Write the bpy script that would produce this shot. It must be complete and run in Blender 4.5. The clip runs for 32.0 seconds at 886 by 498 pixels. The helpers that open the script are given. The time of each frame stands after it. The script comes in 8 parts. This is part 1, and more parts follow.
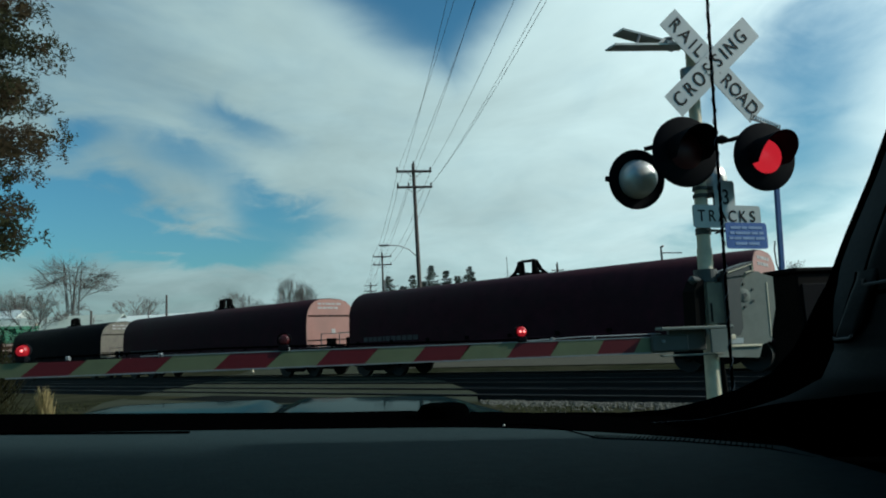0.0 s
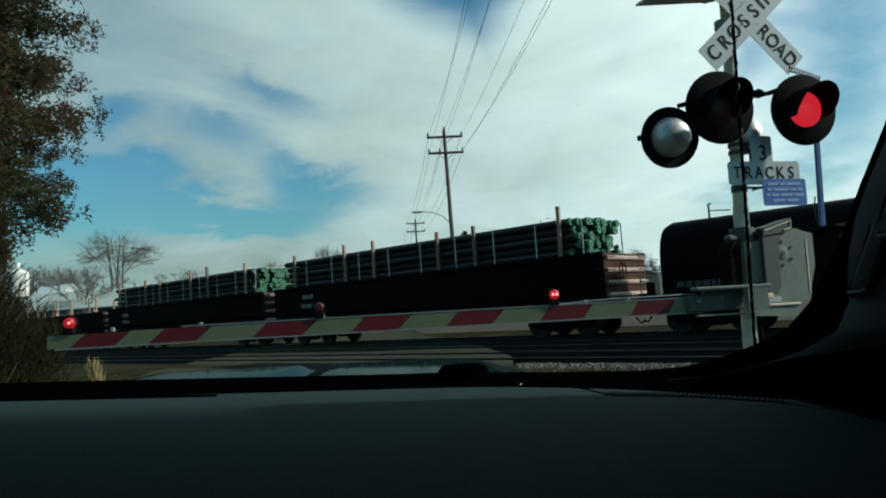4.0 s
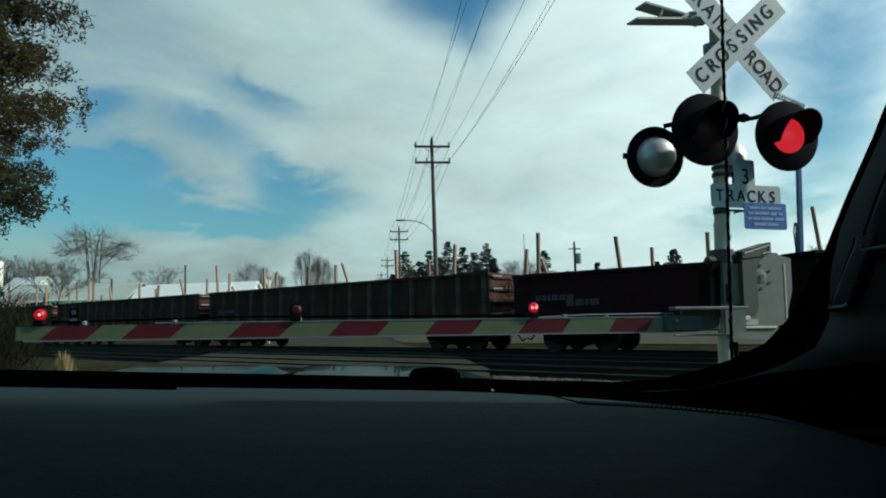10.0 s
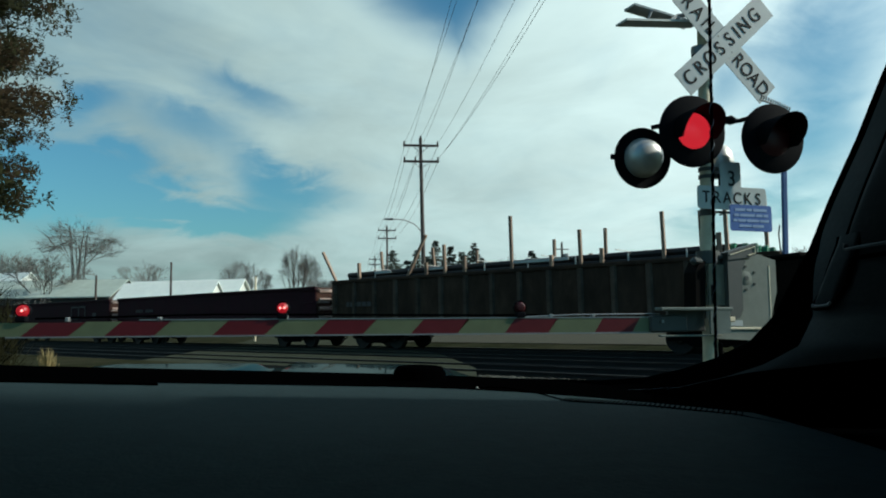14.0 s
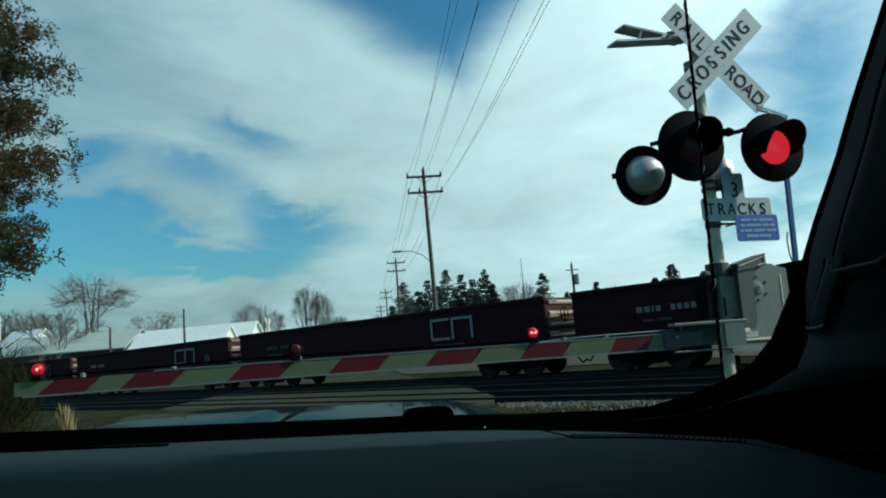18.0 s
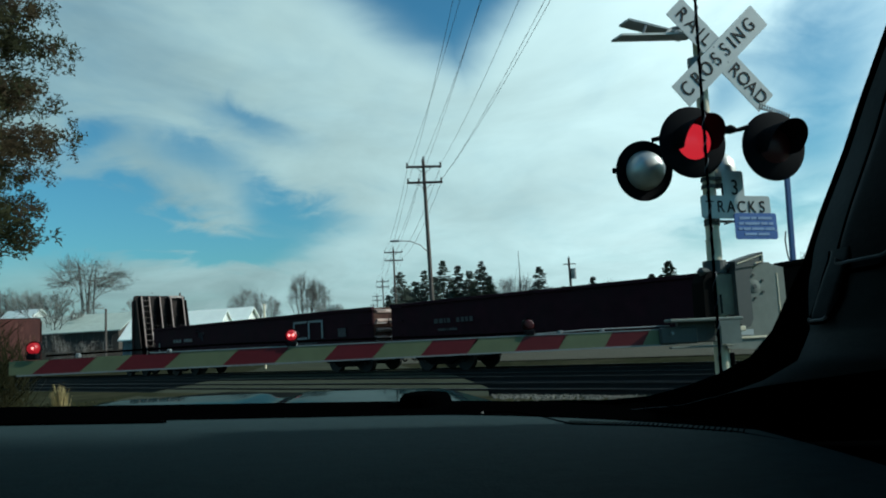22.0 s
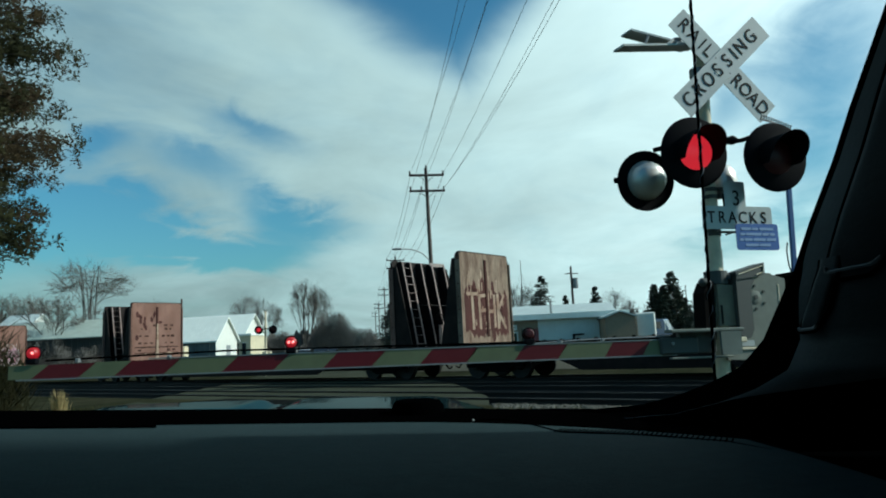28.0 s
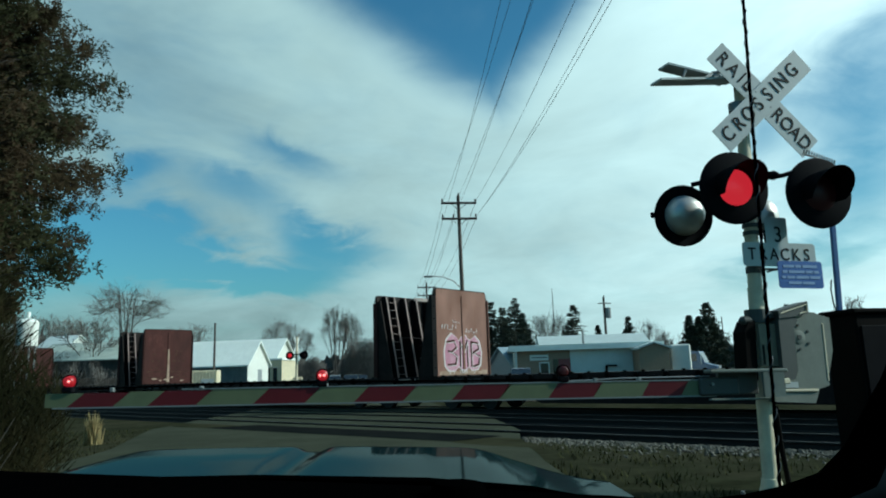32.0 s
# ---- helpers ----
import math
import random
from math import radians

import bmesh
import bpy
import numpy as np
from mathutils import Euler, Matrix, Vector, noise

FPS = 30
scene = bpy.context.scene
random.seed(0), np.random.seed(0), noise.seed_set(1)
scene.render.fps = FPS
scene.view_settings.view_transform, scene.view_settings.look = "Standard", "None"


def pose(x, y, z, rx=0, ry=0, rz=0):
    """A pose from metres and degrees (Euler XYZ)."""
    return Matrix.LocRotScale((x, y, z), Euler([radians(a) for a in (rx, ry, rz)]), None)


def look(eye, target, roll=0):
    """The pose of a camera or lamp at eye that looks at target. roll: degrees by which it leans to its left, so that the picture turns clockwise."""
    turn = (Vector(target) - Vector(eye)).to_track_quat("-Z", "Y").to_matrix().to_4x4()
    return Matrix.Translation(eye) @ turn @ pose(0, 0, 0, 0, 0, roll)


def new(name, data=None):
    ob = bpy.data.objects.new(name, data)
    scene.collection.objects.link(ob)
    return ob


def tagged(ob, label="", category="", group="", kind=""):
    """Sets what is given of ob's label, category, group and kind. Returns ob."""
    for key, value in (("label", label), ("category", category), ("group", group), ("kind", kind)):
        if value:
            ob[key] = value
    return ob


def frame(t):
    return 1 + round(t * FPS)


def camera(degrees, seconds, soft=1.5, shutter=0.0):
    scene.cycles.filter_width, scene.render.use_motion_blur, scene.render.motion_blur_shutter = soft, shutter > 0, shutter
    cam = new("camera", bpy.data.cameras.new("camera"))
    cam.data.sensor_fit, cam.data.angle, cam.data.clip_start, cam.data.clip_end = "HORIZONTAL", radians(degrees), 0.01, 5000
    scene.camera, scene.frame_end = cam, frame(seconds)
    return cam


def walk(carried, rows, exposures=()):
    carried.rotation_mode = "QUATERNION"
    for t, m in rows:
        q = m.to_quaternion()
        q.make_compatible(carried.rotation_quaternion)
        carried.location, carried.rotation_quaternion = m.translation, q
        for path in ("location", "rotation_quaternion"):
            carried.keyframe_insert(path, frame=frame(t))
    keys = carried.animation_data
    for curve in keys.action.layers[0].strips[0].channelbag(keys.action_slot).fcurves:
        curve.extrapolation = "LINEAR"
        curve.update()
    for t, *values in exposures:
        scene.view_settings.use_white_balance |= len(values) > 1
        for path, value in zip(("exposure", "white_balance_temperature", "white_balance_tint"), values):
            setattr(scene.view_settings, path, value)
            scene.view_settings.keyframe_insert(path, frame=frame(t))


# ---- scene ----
cam = camera(65.8, 32.0, soft=1.95)
PATH = [
    (0, (2.007, -5.78, 1.172), (2.256, -3.813, 1.436), -2.9),
    (0.5, (2.02, -5.775, 1.171), (2.284, -3.806, 1.398), -3.6),
    (1, (2.017, -5.773, 1.167), (2.255, -3.797, 1.367), -2.7),
    (1.5, (2.019, -5.778, 1.169), (2.205, -3.794, 1.344), -3.1),
    (2, (2.03, -5.779, 1.171), (2.217, -3.798, 1.374), -3.8),
    (2.5, (2.034, -5.781, 1.17), (2.24, -3.801, 1.356), -3.6),
    (3, (2.039, -5.779, 1.17), (2.242, -3.795, 1.315), -4.4),
    (3.5, (2.035, -5.791, 1.169), (2.182, -3.804, 1.34), -4.3),
    (5.5, (2.027, -5.773, 1.161), (2.201, -3.788, 1.327), -3.0),
    (6, (2.033, -5.769, 1.161), (2.21, -3.783, 1.325), -2.9),
    (6.5, (2.035, -5.77, 1.162), (2.216, -3.784, 1.315), -3.3),
    (7, (2.031, -5.766, 1.158), (2.196, -3.78, 1.33), -1.8),
    (7.5, (2.032, -5.77, 1.158), (2.191, -3.791, 1.4), -1.9),
    (8, (2.033, -5.772, 1.156), (2.203, -3.792, 1.383), -1.7),
    (8.5, (2.033, -5.772, 1.157), (2.207, -3.789, 1.348), -1.8),
    (9, (2.036, -5.77, 1.157), (2.222, -3.788, 1.352), -2.0),
    (9.5, (2.037, -5.768, 1.155), (2.23, -3.786, 1.35), -1.6),
    (10, (2.04, -5.765, 1.155), (2.238, -3.784, 1.352), -1.5),
    (10.5, (2.04, -5.767, 1.155), (2.242, -3.787, 1.35), -1.4),
    (11, (2.041, -5.767, 1.155), (2.249, -3.788, 1.355), -1.5),
    (11.5, (2.043, -5.765, 1.153), (2.252, -3.786, 1.354), -1.1),
    (12, (2.044, -5.767, 1.153), (2.256, -3.788, 1.355), -1.3),
    (12.5, (2.043, -5.767, 1.154), (2.262, -3.79, 1.355), -1.4),
    (13, (2.045, -5.765, 1.153), (2.265, -3.788, 1.361), -1.5),
    (13.5, (2.046, -5.761, 1.153), (2.28, -3.784, 1.347), -1.4),
    (14, (2.043, -5.761, 1.152), (2.276, -3.785, 1.346), -1.1),
    (14.5, (2.039, -5.76, 1.151), (2.274, -3.785, 1.357), -0.8),
    (15, (2.045, -5.768, 1.157), (2.274, -3.799, 1.423), -2.5),
    (15.5, (2.049, -5.769, 1.16), (2.266, -3.798, 1.423), -3.4),
    (17.5, (2.057, -5.777, 1.167), (2.265, -3.807, 1.441), -4.9),
    (18, (2.057, -5.778, 1.167), (2.267, -3.808, 1.446), -4.9),
    (18.5, (2.06, -5.778, 1.167), (2.262, -3.807, 1.444), -4.9),
    (19, (2.06, -5.777, 1.166), (2.27, -3.807, 1.439), -4.5),
    (19.5, (2.062, -5.781, 1.167), (2.271, -3.811, 1.444), -4.7),
    (20, (2.061, -5.781, 1.166), (2.272, -3.812, 1.446), -4.4),
    (20.5, (2.06, -5.78, 1.164), (2.273, -3.812, 1.446), -4.0),
    (21, (2.061, -5.778, 1.162), (2.273, -3.809, 1.444), -3.6),
    (21.5, (2.059, -5.778, 1.16), (2.253, -3.808, 1.442), -3.3),
    (22, (2.051, -5.774, 1.16), (2.266, -3.802, 1.412), -3.4),
    (22.5, (2.054, -5.775, 1.163), (2.275, -3.806, 1.436), -3.6),
    (23, (2.058, -5.774, 1.162), (2.277, -3.805, 1.434), -3.4),
    (23.5, (2.058, -5.773, 1.16), (2.282, -3.805, 1.434), -3.1),
    (24, (2.061, -5.775, 1.163), (2.283, -3.806, 1.437), -3.8),
    (24.5, (2.061, -5.769, 1.16), (2.292, -3.8, 1.425), -3.3),
    (25, (2.061, -5.771, 1.16), (2.294, -3.803, 1.426), -3.2),
    (25.5, (2.063, -5.771, 1.16), (2.296, -3.803, 1.427), -3.3),
    (27.5, (2.063, -5.773, 1.158), (2.29, -3.804, 1.428), -3.2),
    (28, (2.063, -5.774, 1.157), (2.273, -3.804, 1.434), -2.9),
    (28.5, (2.063, -5.771, 1.156), (2.284, -3.803, 1.434), -2.5),
    (29, (2.063, -5.777, 1.156), (2.265, -3.809, 1.451), -2.5),
    (29.5, (2.066, -5.773, 1.156), (2.274, -3.805, 1.444), -2.7),
    (30, (2.067, -5.775, 1.156), (2.279, -3.808, 1.451), -2.7),
    (30.5, (2.063, -5.778, 1.154), (2.256, -3.809, 1.448), -2.2),
    (31, (2.061, -5.78, 1.156), (2.25, -3.81, 1.446), -2.6),
    (31.5, (2.056, -5.786, 1.171), (2.189, -3.812, 1.46), -3.1),
    (32, (2.052, -5.739, 1.224), (2.173, -3.775, 1.582), -1.8),
]
EXPOSURES = [(0, -0.17, 5900, 1), (2, -0.05, 6200, 2), (12, 0.0, 6150, 2), (15, 0.0, 6100, 1), (18, 0.0, 5700, -4), (25, 0.0, 5750, -3), (28, 0.0, 5800, -3), (30, 0.0, 5650, -6), (32, -0.05, 5600, -7)]
walk(cam, [(t, look(e, g, r)) for t, e, g, r in PATH], EXPOSURES)

# ---- world, sun, exposure ----
SUN_AZ, SUN_EL = 100.0, 31.0          # degrees clockwise from +y, and above the horizon


def make_world():
    w = bpy.data.worlds.new("world")
    scene.world = w
    w.use_nodes = True
    nt = w.node_tree
    nt.nodes.clear()
    N, L = nt.nodes.new, nt.links.new
    out, bg = N("ShaderNodeOutputWorld"), N("ShaderNodeBackground")
    sky = N("ShaderNodeTexSky")
    sky.sky_type, sky.sun_disc = "NISHITA", False
    sky.sun_elevation, sky.sun_rotation = radians(SUN_EL), radians(SUN_AZ)
    sky.air_density, sky.dust_density, sky.ozone_density = 1.3, 1.0, 2.5
    tc = N("ShaderNodeTexCoord")
    sep = N("ShaderNodeSeparateXYZ")
    L(tc.outputs["Generated"], sep.inputs[0])

    def math(op, a, b=None, c=None):
        n = N("ShaderNodeMath")
        n.operation = op
        for i, v in enumerate((a, b, c)):
            if v is None:
                continue
            if isinstance(v, (int, float)):
                n.inputs[i].default_value = v
            else:
                L(v, n.inputs[i])
        return n.outputs[0]

    x, y, z = sep.outputs
    zc = math("MAXIMUM", z, 0.0)
    # a flat cloud deck seen from below
    den = math("ADD", zc, 0.22)
    comb = N("ShaderNodeCombineXYZ")
    L(math("DIVIDE", x, den), comb.inputs[0])
    L(math("DIVIDE", y, den), comb.inputs[1])

    def fbm(scale, detail, rough, off, dist=0.0):
        n = N("ShaderNodeTexNoise")
        n.inputs["Scale"].default_value = scale
        n.inputs["Detail"].default_value = detail
        n.inputs["Roughness"].default_value = rough
        n.inputs["Distortion"].default_value = dist
        m = N("ShaderNodeMapping")
        m.inputs["Location"].default_value = off
        L(comb.outputs[0], m.inputs[0])
        L(m.outputs[0], n.inputs["Vector"])
        return n.outputs["Fac"]

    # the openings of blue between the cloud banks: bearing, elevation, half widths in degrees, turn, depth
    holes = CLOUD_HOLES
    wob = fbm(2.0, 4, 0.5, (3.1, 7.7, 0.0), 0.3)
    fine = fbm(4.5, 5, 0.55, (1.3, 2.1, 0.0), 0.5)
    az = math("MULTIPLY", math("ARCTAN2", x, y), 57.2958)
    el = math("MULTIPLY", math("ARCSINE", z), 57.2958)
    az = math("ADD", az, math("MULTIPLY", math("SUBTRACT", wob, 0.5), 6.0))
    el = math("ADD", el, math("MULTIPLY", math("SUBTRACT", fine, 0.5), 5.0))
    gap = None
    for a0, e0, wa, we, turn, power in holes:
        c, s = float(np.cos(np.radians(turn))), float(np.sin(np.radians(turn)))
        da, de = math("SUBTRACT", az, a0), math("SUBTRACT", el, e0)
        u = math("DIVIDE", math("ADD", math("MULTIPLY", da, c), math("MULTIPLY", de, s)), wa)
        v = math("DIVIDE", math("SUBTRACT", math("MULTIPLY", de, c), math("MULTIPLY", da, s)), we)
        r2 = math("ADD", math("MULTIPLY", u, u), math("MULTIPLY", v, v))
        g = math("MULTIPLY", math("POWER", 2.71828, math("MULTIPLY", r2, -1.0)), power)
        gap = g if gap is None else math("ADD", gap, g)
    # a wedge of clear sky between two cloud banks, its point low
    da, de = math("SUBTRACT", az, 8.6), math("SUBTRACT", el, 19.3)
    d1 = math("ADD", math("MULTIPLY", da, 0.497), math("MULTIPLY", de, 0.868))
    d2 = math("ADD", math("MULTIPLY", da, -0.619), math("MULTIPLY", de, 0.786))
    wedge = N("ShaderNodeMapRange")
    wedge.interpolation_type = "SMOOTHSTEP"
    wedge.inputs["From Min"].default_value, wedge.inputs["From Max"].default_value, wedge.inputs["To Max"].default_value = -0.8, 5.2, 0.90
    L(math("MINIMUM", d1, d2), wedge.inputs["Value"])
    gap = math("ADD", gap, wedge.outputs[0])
    # the unseen sky behind the camera is kept clear, to dim faces turned that way
    rear = N("ShaderNodeMapRange")
    rear.interpolation_type = "SMOOTHSTEP"
    rear.inputs["From Min"].default_value, rear.inputs["From Max"].default_value, rear.inputs["To Max"].default_value = -0.35, 0.55, 0.95
    L(math("MULTIPLY", y, -1.0), rear.inputs["Value"])
    gap = math("ADD", gap, rear.outputs[0])
    base = fbm(0.9, 6, 0.6, (8.2, 0.4, 0.0), 0.6)
    cover = math("SUBTRACT", math("ADD", math("MULTIPLY", base, 0.55), 0.62), gap)
    cover = math("ADD", cover, math("MULTIPLY", math("SUBTRACT", fine, 0.5), 0.5))
    ramp = N("ShaderNodeMapRange")
    ramp.interpolation_type = "SMOOTHSTEP"
    ramp.inputs["From Min"].default_value, ramp.inputs["From Max"].default_value = -0.05, 1.0
    L(cover, ramp.inputs["Value"])
    # cloud brightness: brighter on the sun's side, greyer where thick
    thick = fbm(1.6, 5, 0.6, (4.0, 5.0, 0.0), 0.5)
    sx, sy, sz = (float(v) for v in sun_way())
    dot = math("ADD", math("ADD", math("MULTIPLY", x, sx), math("MULTIPLY", y, sy)), math("MULTIPLY", z, sz))
    glow = math("POWER", math("MAXIMUM", math("ADD", math("MULTIPLY", dot, 0.5), 0.5), 0.0), 2.0)
    lum = math("ADD", math("MULTIPLY", glow, CLOUD_GLOW), math("ADD", math("MULTIPLY", thick, 0.9), CLOUD_BASE))
    tint = N("ShaderNodeMix")
    tint.data_type = "RGBA"
    tint.inputs["A"].default_value, tint.inputs["B"].default_value = (0.72, 0.95, 0.93, 1), (0.95, 1.0, 0.97, 1)
    L(glow, tint.inputs["Factor"])
    cl = N("ShaderNodeVectorMath")
    cl.operation = "SCALE"
    L(tint.outputs["Result"], cl.inputs[0])
    L(math("MULTIPLY", lum, CLOUD_LUM), cl.inputs["Scale"])
    mix = N("ShaderNodeMix")
    mix.data_type = "RGBA"
    L(ramp.outputs[0], mix.inputs["Factor"])
    blue = N("ShaderNodeMix")
    blue.data_type, blue.blend_type = "RGBA", "MULTIPLY"
    blue.inputs["Factor"].default_value = 1.0
    blue.inputs["B"].default_value = SKY_TINT
    L(sky.outputs[0], blue.inputs["A"])
    L(blue.outputs["Result"], mix.inputs["A"])
    L(cl.outputs[0], mix.inputs["B"])
    L(mix.outputs["Result"], bg.inputs["Color"])
    bg.inputs["Strength"].default_value = SKY_STRENGTH
    L(bg.outputs[0], out.inputs[0])


def sun_way():
    a, e = radians(SUN_AZ), radians(SUN_EL)
    return Vector((math.sin(a) * math.cos(e), math.cos(a) * math.cos(e), math.sin(e)))


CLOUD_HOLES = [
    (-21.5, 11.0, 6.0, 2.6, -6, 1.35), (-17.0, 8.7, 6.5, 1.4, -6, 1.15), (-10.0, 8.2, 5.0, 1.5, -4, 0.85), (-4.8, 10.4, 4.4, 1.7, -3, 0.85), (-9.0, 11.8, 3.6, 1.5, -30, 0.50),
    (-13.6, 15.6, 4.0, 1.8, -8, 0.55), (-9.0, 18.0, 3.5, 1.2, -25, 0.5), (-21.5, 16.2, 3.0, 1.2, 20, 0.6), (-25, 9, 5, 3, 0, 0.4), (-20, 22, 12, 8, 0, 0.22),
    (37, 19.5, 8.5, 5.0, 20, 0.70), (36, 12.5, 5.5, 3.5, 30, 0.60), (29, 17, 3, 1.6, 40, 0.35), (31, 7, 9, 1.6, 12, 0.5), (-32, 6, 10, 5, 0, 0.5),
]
SKY_TINT = (0.50, 0.90, 0.98, 1)
CLOUD_GLOW, CLOUD_BASE, CLOUD_LUM, SKY_STRENGTH = 2.45, 0.08, 5.8, 0.1
make_world()
sun = new("sun", bpy.data.lights.new("sun", "SUN"))
sun.data.energy, sun.data.angle, sun.data.color = 4.2, radians(1.5), (1.0, 0.93, 0.82)
sun.matrix_world = look(sun_way() * 100, (0, 0, 0))


# ---- materials ----
def mat(name, base, rough=0.6, metal=0.0, dark=0.7, scale=6.0, grime=None, grime_scale=1.2, grime_amt=0.0, bump=0.0,
        bump_scale=40.0, vary=0.0, emit=None, power=0.0, spec=0.5, stretch=(1, 1, 1), wave=None):
    """A surface: base colour with grain (scale, dark), larger stains (grime), relief and a per-object shift (vary)."""
    m = bpy.data.materials.new(name)
    m.use_nodes = True
    nt = m.node_tree
    N, L = nt.nodes.new, nt.links.new
    b = nt.nodes["Principled BSDF"]
    b.inputs["Roughness"].default_value, b.inputs["Metallic"].default_value = rough, metal
    b.inputs["Specular IOR Level"].default_value = spec
    tc, mp = N("ShaderNodeTexCoord"), N("ShaderNodeMapping")
    mp.inputs["Scale"].default_value = stretch
    L(tc.outputs["Object"], mp.inputs[0])

    def noise_of(sc, det, ro=0.6):
        n = N("ShaderNodeTexNoise")
        n.inputs["Scale"].default_value, n.inputs["Detail"].default_value = sc, det
        n.inputs["Roughness"].default_value = ro
        L(mp.outputs[0], n.inputs["Vector"])
        return n.outputs["Fac"]

    def ramp_of(fac, lo, hi):
        r = N("ShaderNodeMapRange")
        r.inputs["From Min"].default_value, r.inputs["From Max"].default_value = lo, hi
        L(fac, r.inputs["Value"])
        return r.outputs[0]

    def mix_of(fac, a, c, mode="MIX"):
        x = N("ShaderNodeMix")
        x.data_type, x.blend_type = "RGBA", mode
        for key, v in (("Factor", fac), ("A", a), ("B", c)):
            if isinstance(v, (tuple, float, int)):
                x.inputs[key].default_value = (*v, 1) if isinstance(v, tuple) else v
            else:
                L(v, x.inputs[key])
        return x.outputs["Result"]

    grain = noise_of(scale, 5)
    col = mix_of(ramp_of(grain, 0.3, 0.7), tuple(c * dark for c in base), tuple(base))
    if grime_amt:
        col = mix_of(math_node(nt, "MULTIPLY", ramp_of(noise_of(grime_scale, 6, 0.65), 0.42, 0.68), grime_amt), col, tuple(grime))
    if vary:
        oi, hs = N("ShaderNodeObjectInfo"), N("ShaderNodeHueSaturation")
        r = N("ShaderNodeMapRange")
        r.inputs["To Min"].default_value, r.inputs["To Max"].default_value = 1 - vary, 1 + vary
        L(oi.outputs["Random"], r.inputs["Value"])
        L(r.outputs[0], hs.inputs["Value"])
        L(col, hs.inputs["Color"])
        col = hs.outputs[0]
    L(col, b.inputs["Base Color"])
    rr = N("ShaderNodeMapRange")
    rr.inputs["To Min"].default_value, rr.inputs["To Max"].default_value = max(rough * 0.8, 0.01), min(rough * 1.2, 1.0)
    L(grain, rr.inputs["Value"])
    L(rr.outputs[0], b.inputs["Roughness"])
    if bump:
        bp = N("ShaderNodeBump")
        bp.inputs["Strength"].default_value, bp.inputs["Distance"].default_value = bump, 0.02
        L(noise_of(bump_scale, 4), bp.inputs["Height"])
        L(bp.outputs[0], b.inputs["Normal"])
    if emit:
        b.inputs["Emission Color"].default_value, b.inputs["Emission Strength"].default_value = (*emit, 1), power
    return m


def math_node(nt, op, a, b):
    n = nt.nodes.new("ShaderNodeMath")
    n.operation = op
    for i, v in enumerate((a, b)):
        if isinstance(v, (int, float)):
            n.inputs[i].default_value = v
        else:
            nt.links.new(v, n.inputs[i])
    return n.outputs[0]


ASPHALT = mat("asphalt", (0.044, 0.049, 0.036), 0.9, dark=0.75, scale=30, grime=(0.060, 0.066, 0.048), grime_scale=0.5, grime_amt=0.6, bump=0.35, bump_scale=90, spec=0.0)
LOT = mat("packed_gravel", (0.066, 0.062, 0.045), 0.95, dark=0.7, scale=4, grime=(0.052, 0.049, 0.037), grime_scale=0.3, grime_amt=0.7, bump=0.3, bump_scale=30, spec=0.05)
PATCH = mat("asphalt_patch", (0.010, 0.012, 0.012), 0.9, dark=0.7, scale=30, grime=(0.016, 0.018, 0.016), grime_scale=0.9, grime_amt=0.5, bump=0.3, bump_scale=90, spec=0.0)
GRASS = mat("grass_ground", (0.030, 0.033, 0.019), 0.95, dark=0.40, scale=3.0, grime=(0.044, 0.042, 0.027), grime_scale=0.35, grime_amt=0.8, bump=0.8, bump_scale=14, spec=0.0)
BLADE = mat("dry_grass", (0.40, 0.31, 0.13), 0.8, dark=0.6, scale=9, vary=0.2)
BLADE_G = mat("short_grass", (0.048, 0.050, 0.022), 0.85, dark=0.5, scale=2, vary=0.2, spec=0.0)
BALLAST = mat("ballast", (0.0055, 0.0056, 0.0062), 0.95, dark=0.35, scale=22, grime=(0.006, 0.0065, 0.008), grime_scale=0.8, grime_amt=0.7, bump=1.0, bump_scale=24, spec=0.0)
STONE = mat("ballast_stone", (0.125, 0.120, 0.100), 0.9, dark=0.5, scale=9, vary=0.3, spec=0.2)
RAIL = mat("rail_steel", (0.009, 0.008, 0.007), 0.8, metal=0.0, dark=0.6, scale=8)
RAILTOP = mat("rail_head", (0.035, 0.035, 0.034), 0.6, metal=0.4, dark=0.7, scale=8)
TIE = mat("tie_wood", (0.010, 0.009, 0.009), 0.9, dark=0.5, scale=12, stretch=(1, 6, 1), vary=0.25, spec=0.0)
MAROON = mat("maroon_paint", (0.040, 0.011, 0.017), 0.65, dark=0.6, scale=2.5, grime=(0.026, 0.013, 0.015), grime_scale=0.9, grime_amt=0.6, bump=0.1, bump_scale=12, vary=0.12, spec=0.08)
# end of a maroon hood, its paleness standing for the sun on it
PINKEND = mat("sunlit_red_paint", (0.32, 0.150, 0.122), 0.6, dark=0.75, scale=3, grime=(0.17, 0.10, 0.085), grime_scale=1.5, grime_amt=0.6, bump=0.1)
GREYEND = mat("pale_grey_paint", (0.155, 0.138, 0.105), 0.65, dark=0.6, scale=3, grime=(0.12, 0.10, 0.085), grime_scale=1.4, grime_amt=0.6)
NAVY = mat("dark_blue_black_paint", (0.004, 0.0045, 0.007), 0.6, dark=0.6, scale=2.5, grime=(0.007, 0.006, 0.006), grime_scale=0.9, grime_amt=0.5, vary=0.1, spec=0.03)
BROWN = mat("rusty_brown_paint", (0.080, 0.050, 0.034), 0.85, dark=0.45, scale=3, grime=(0.024, 0.016, 0.012), grime_scale=0.9, grime_amt=0.7, bump=0.15, bump_scale=14, vary=0.15, stretch=(1, 1, 0.4), spec=0.1)
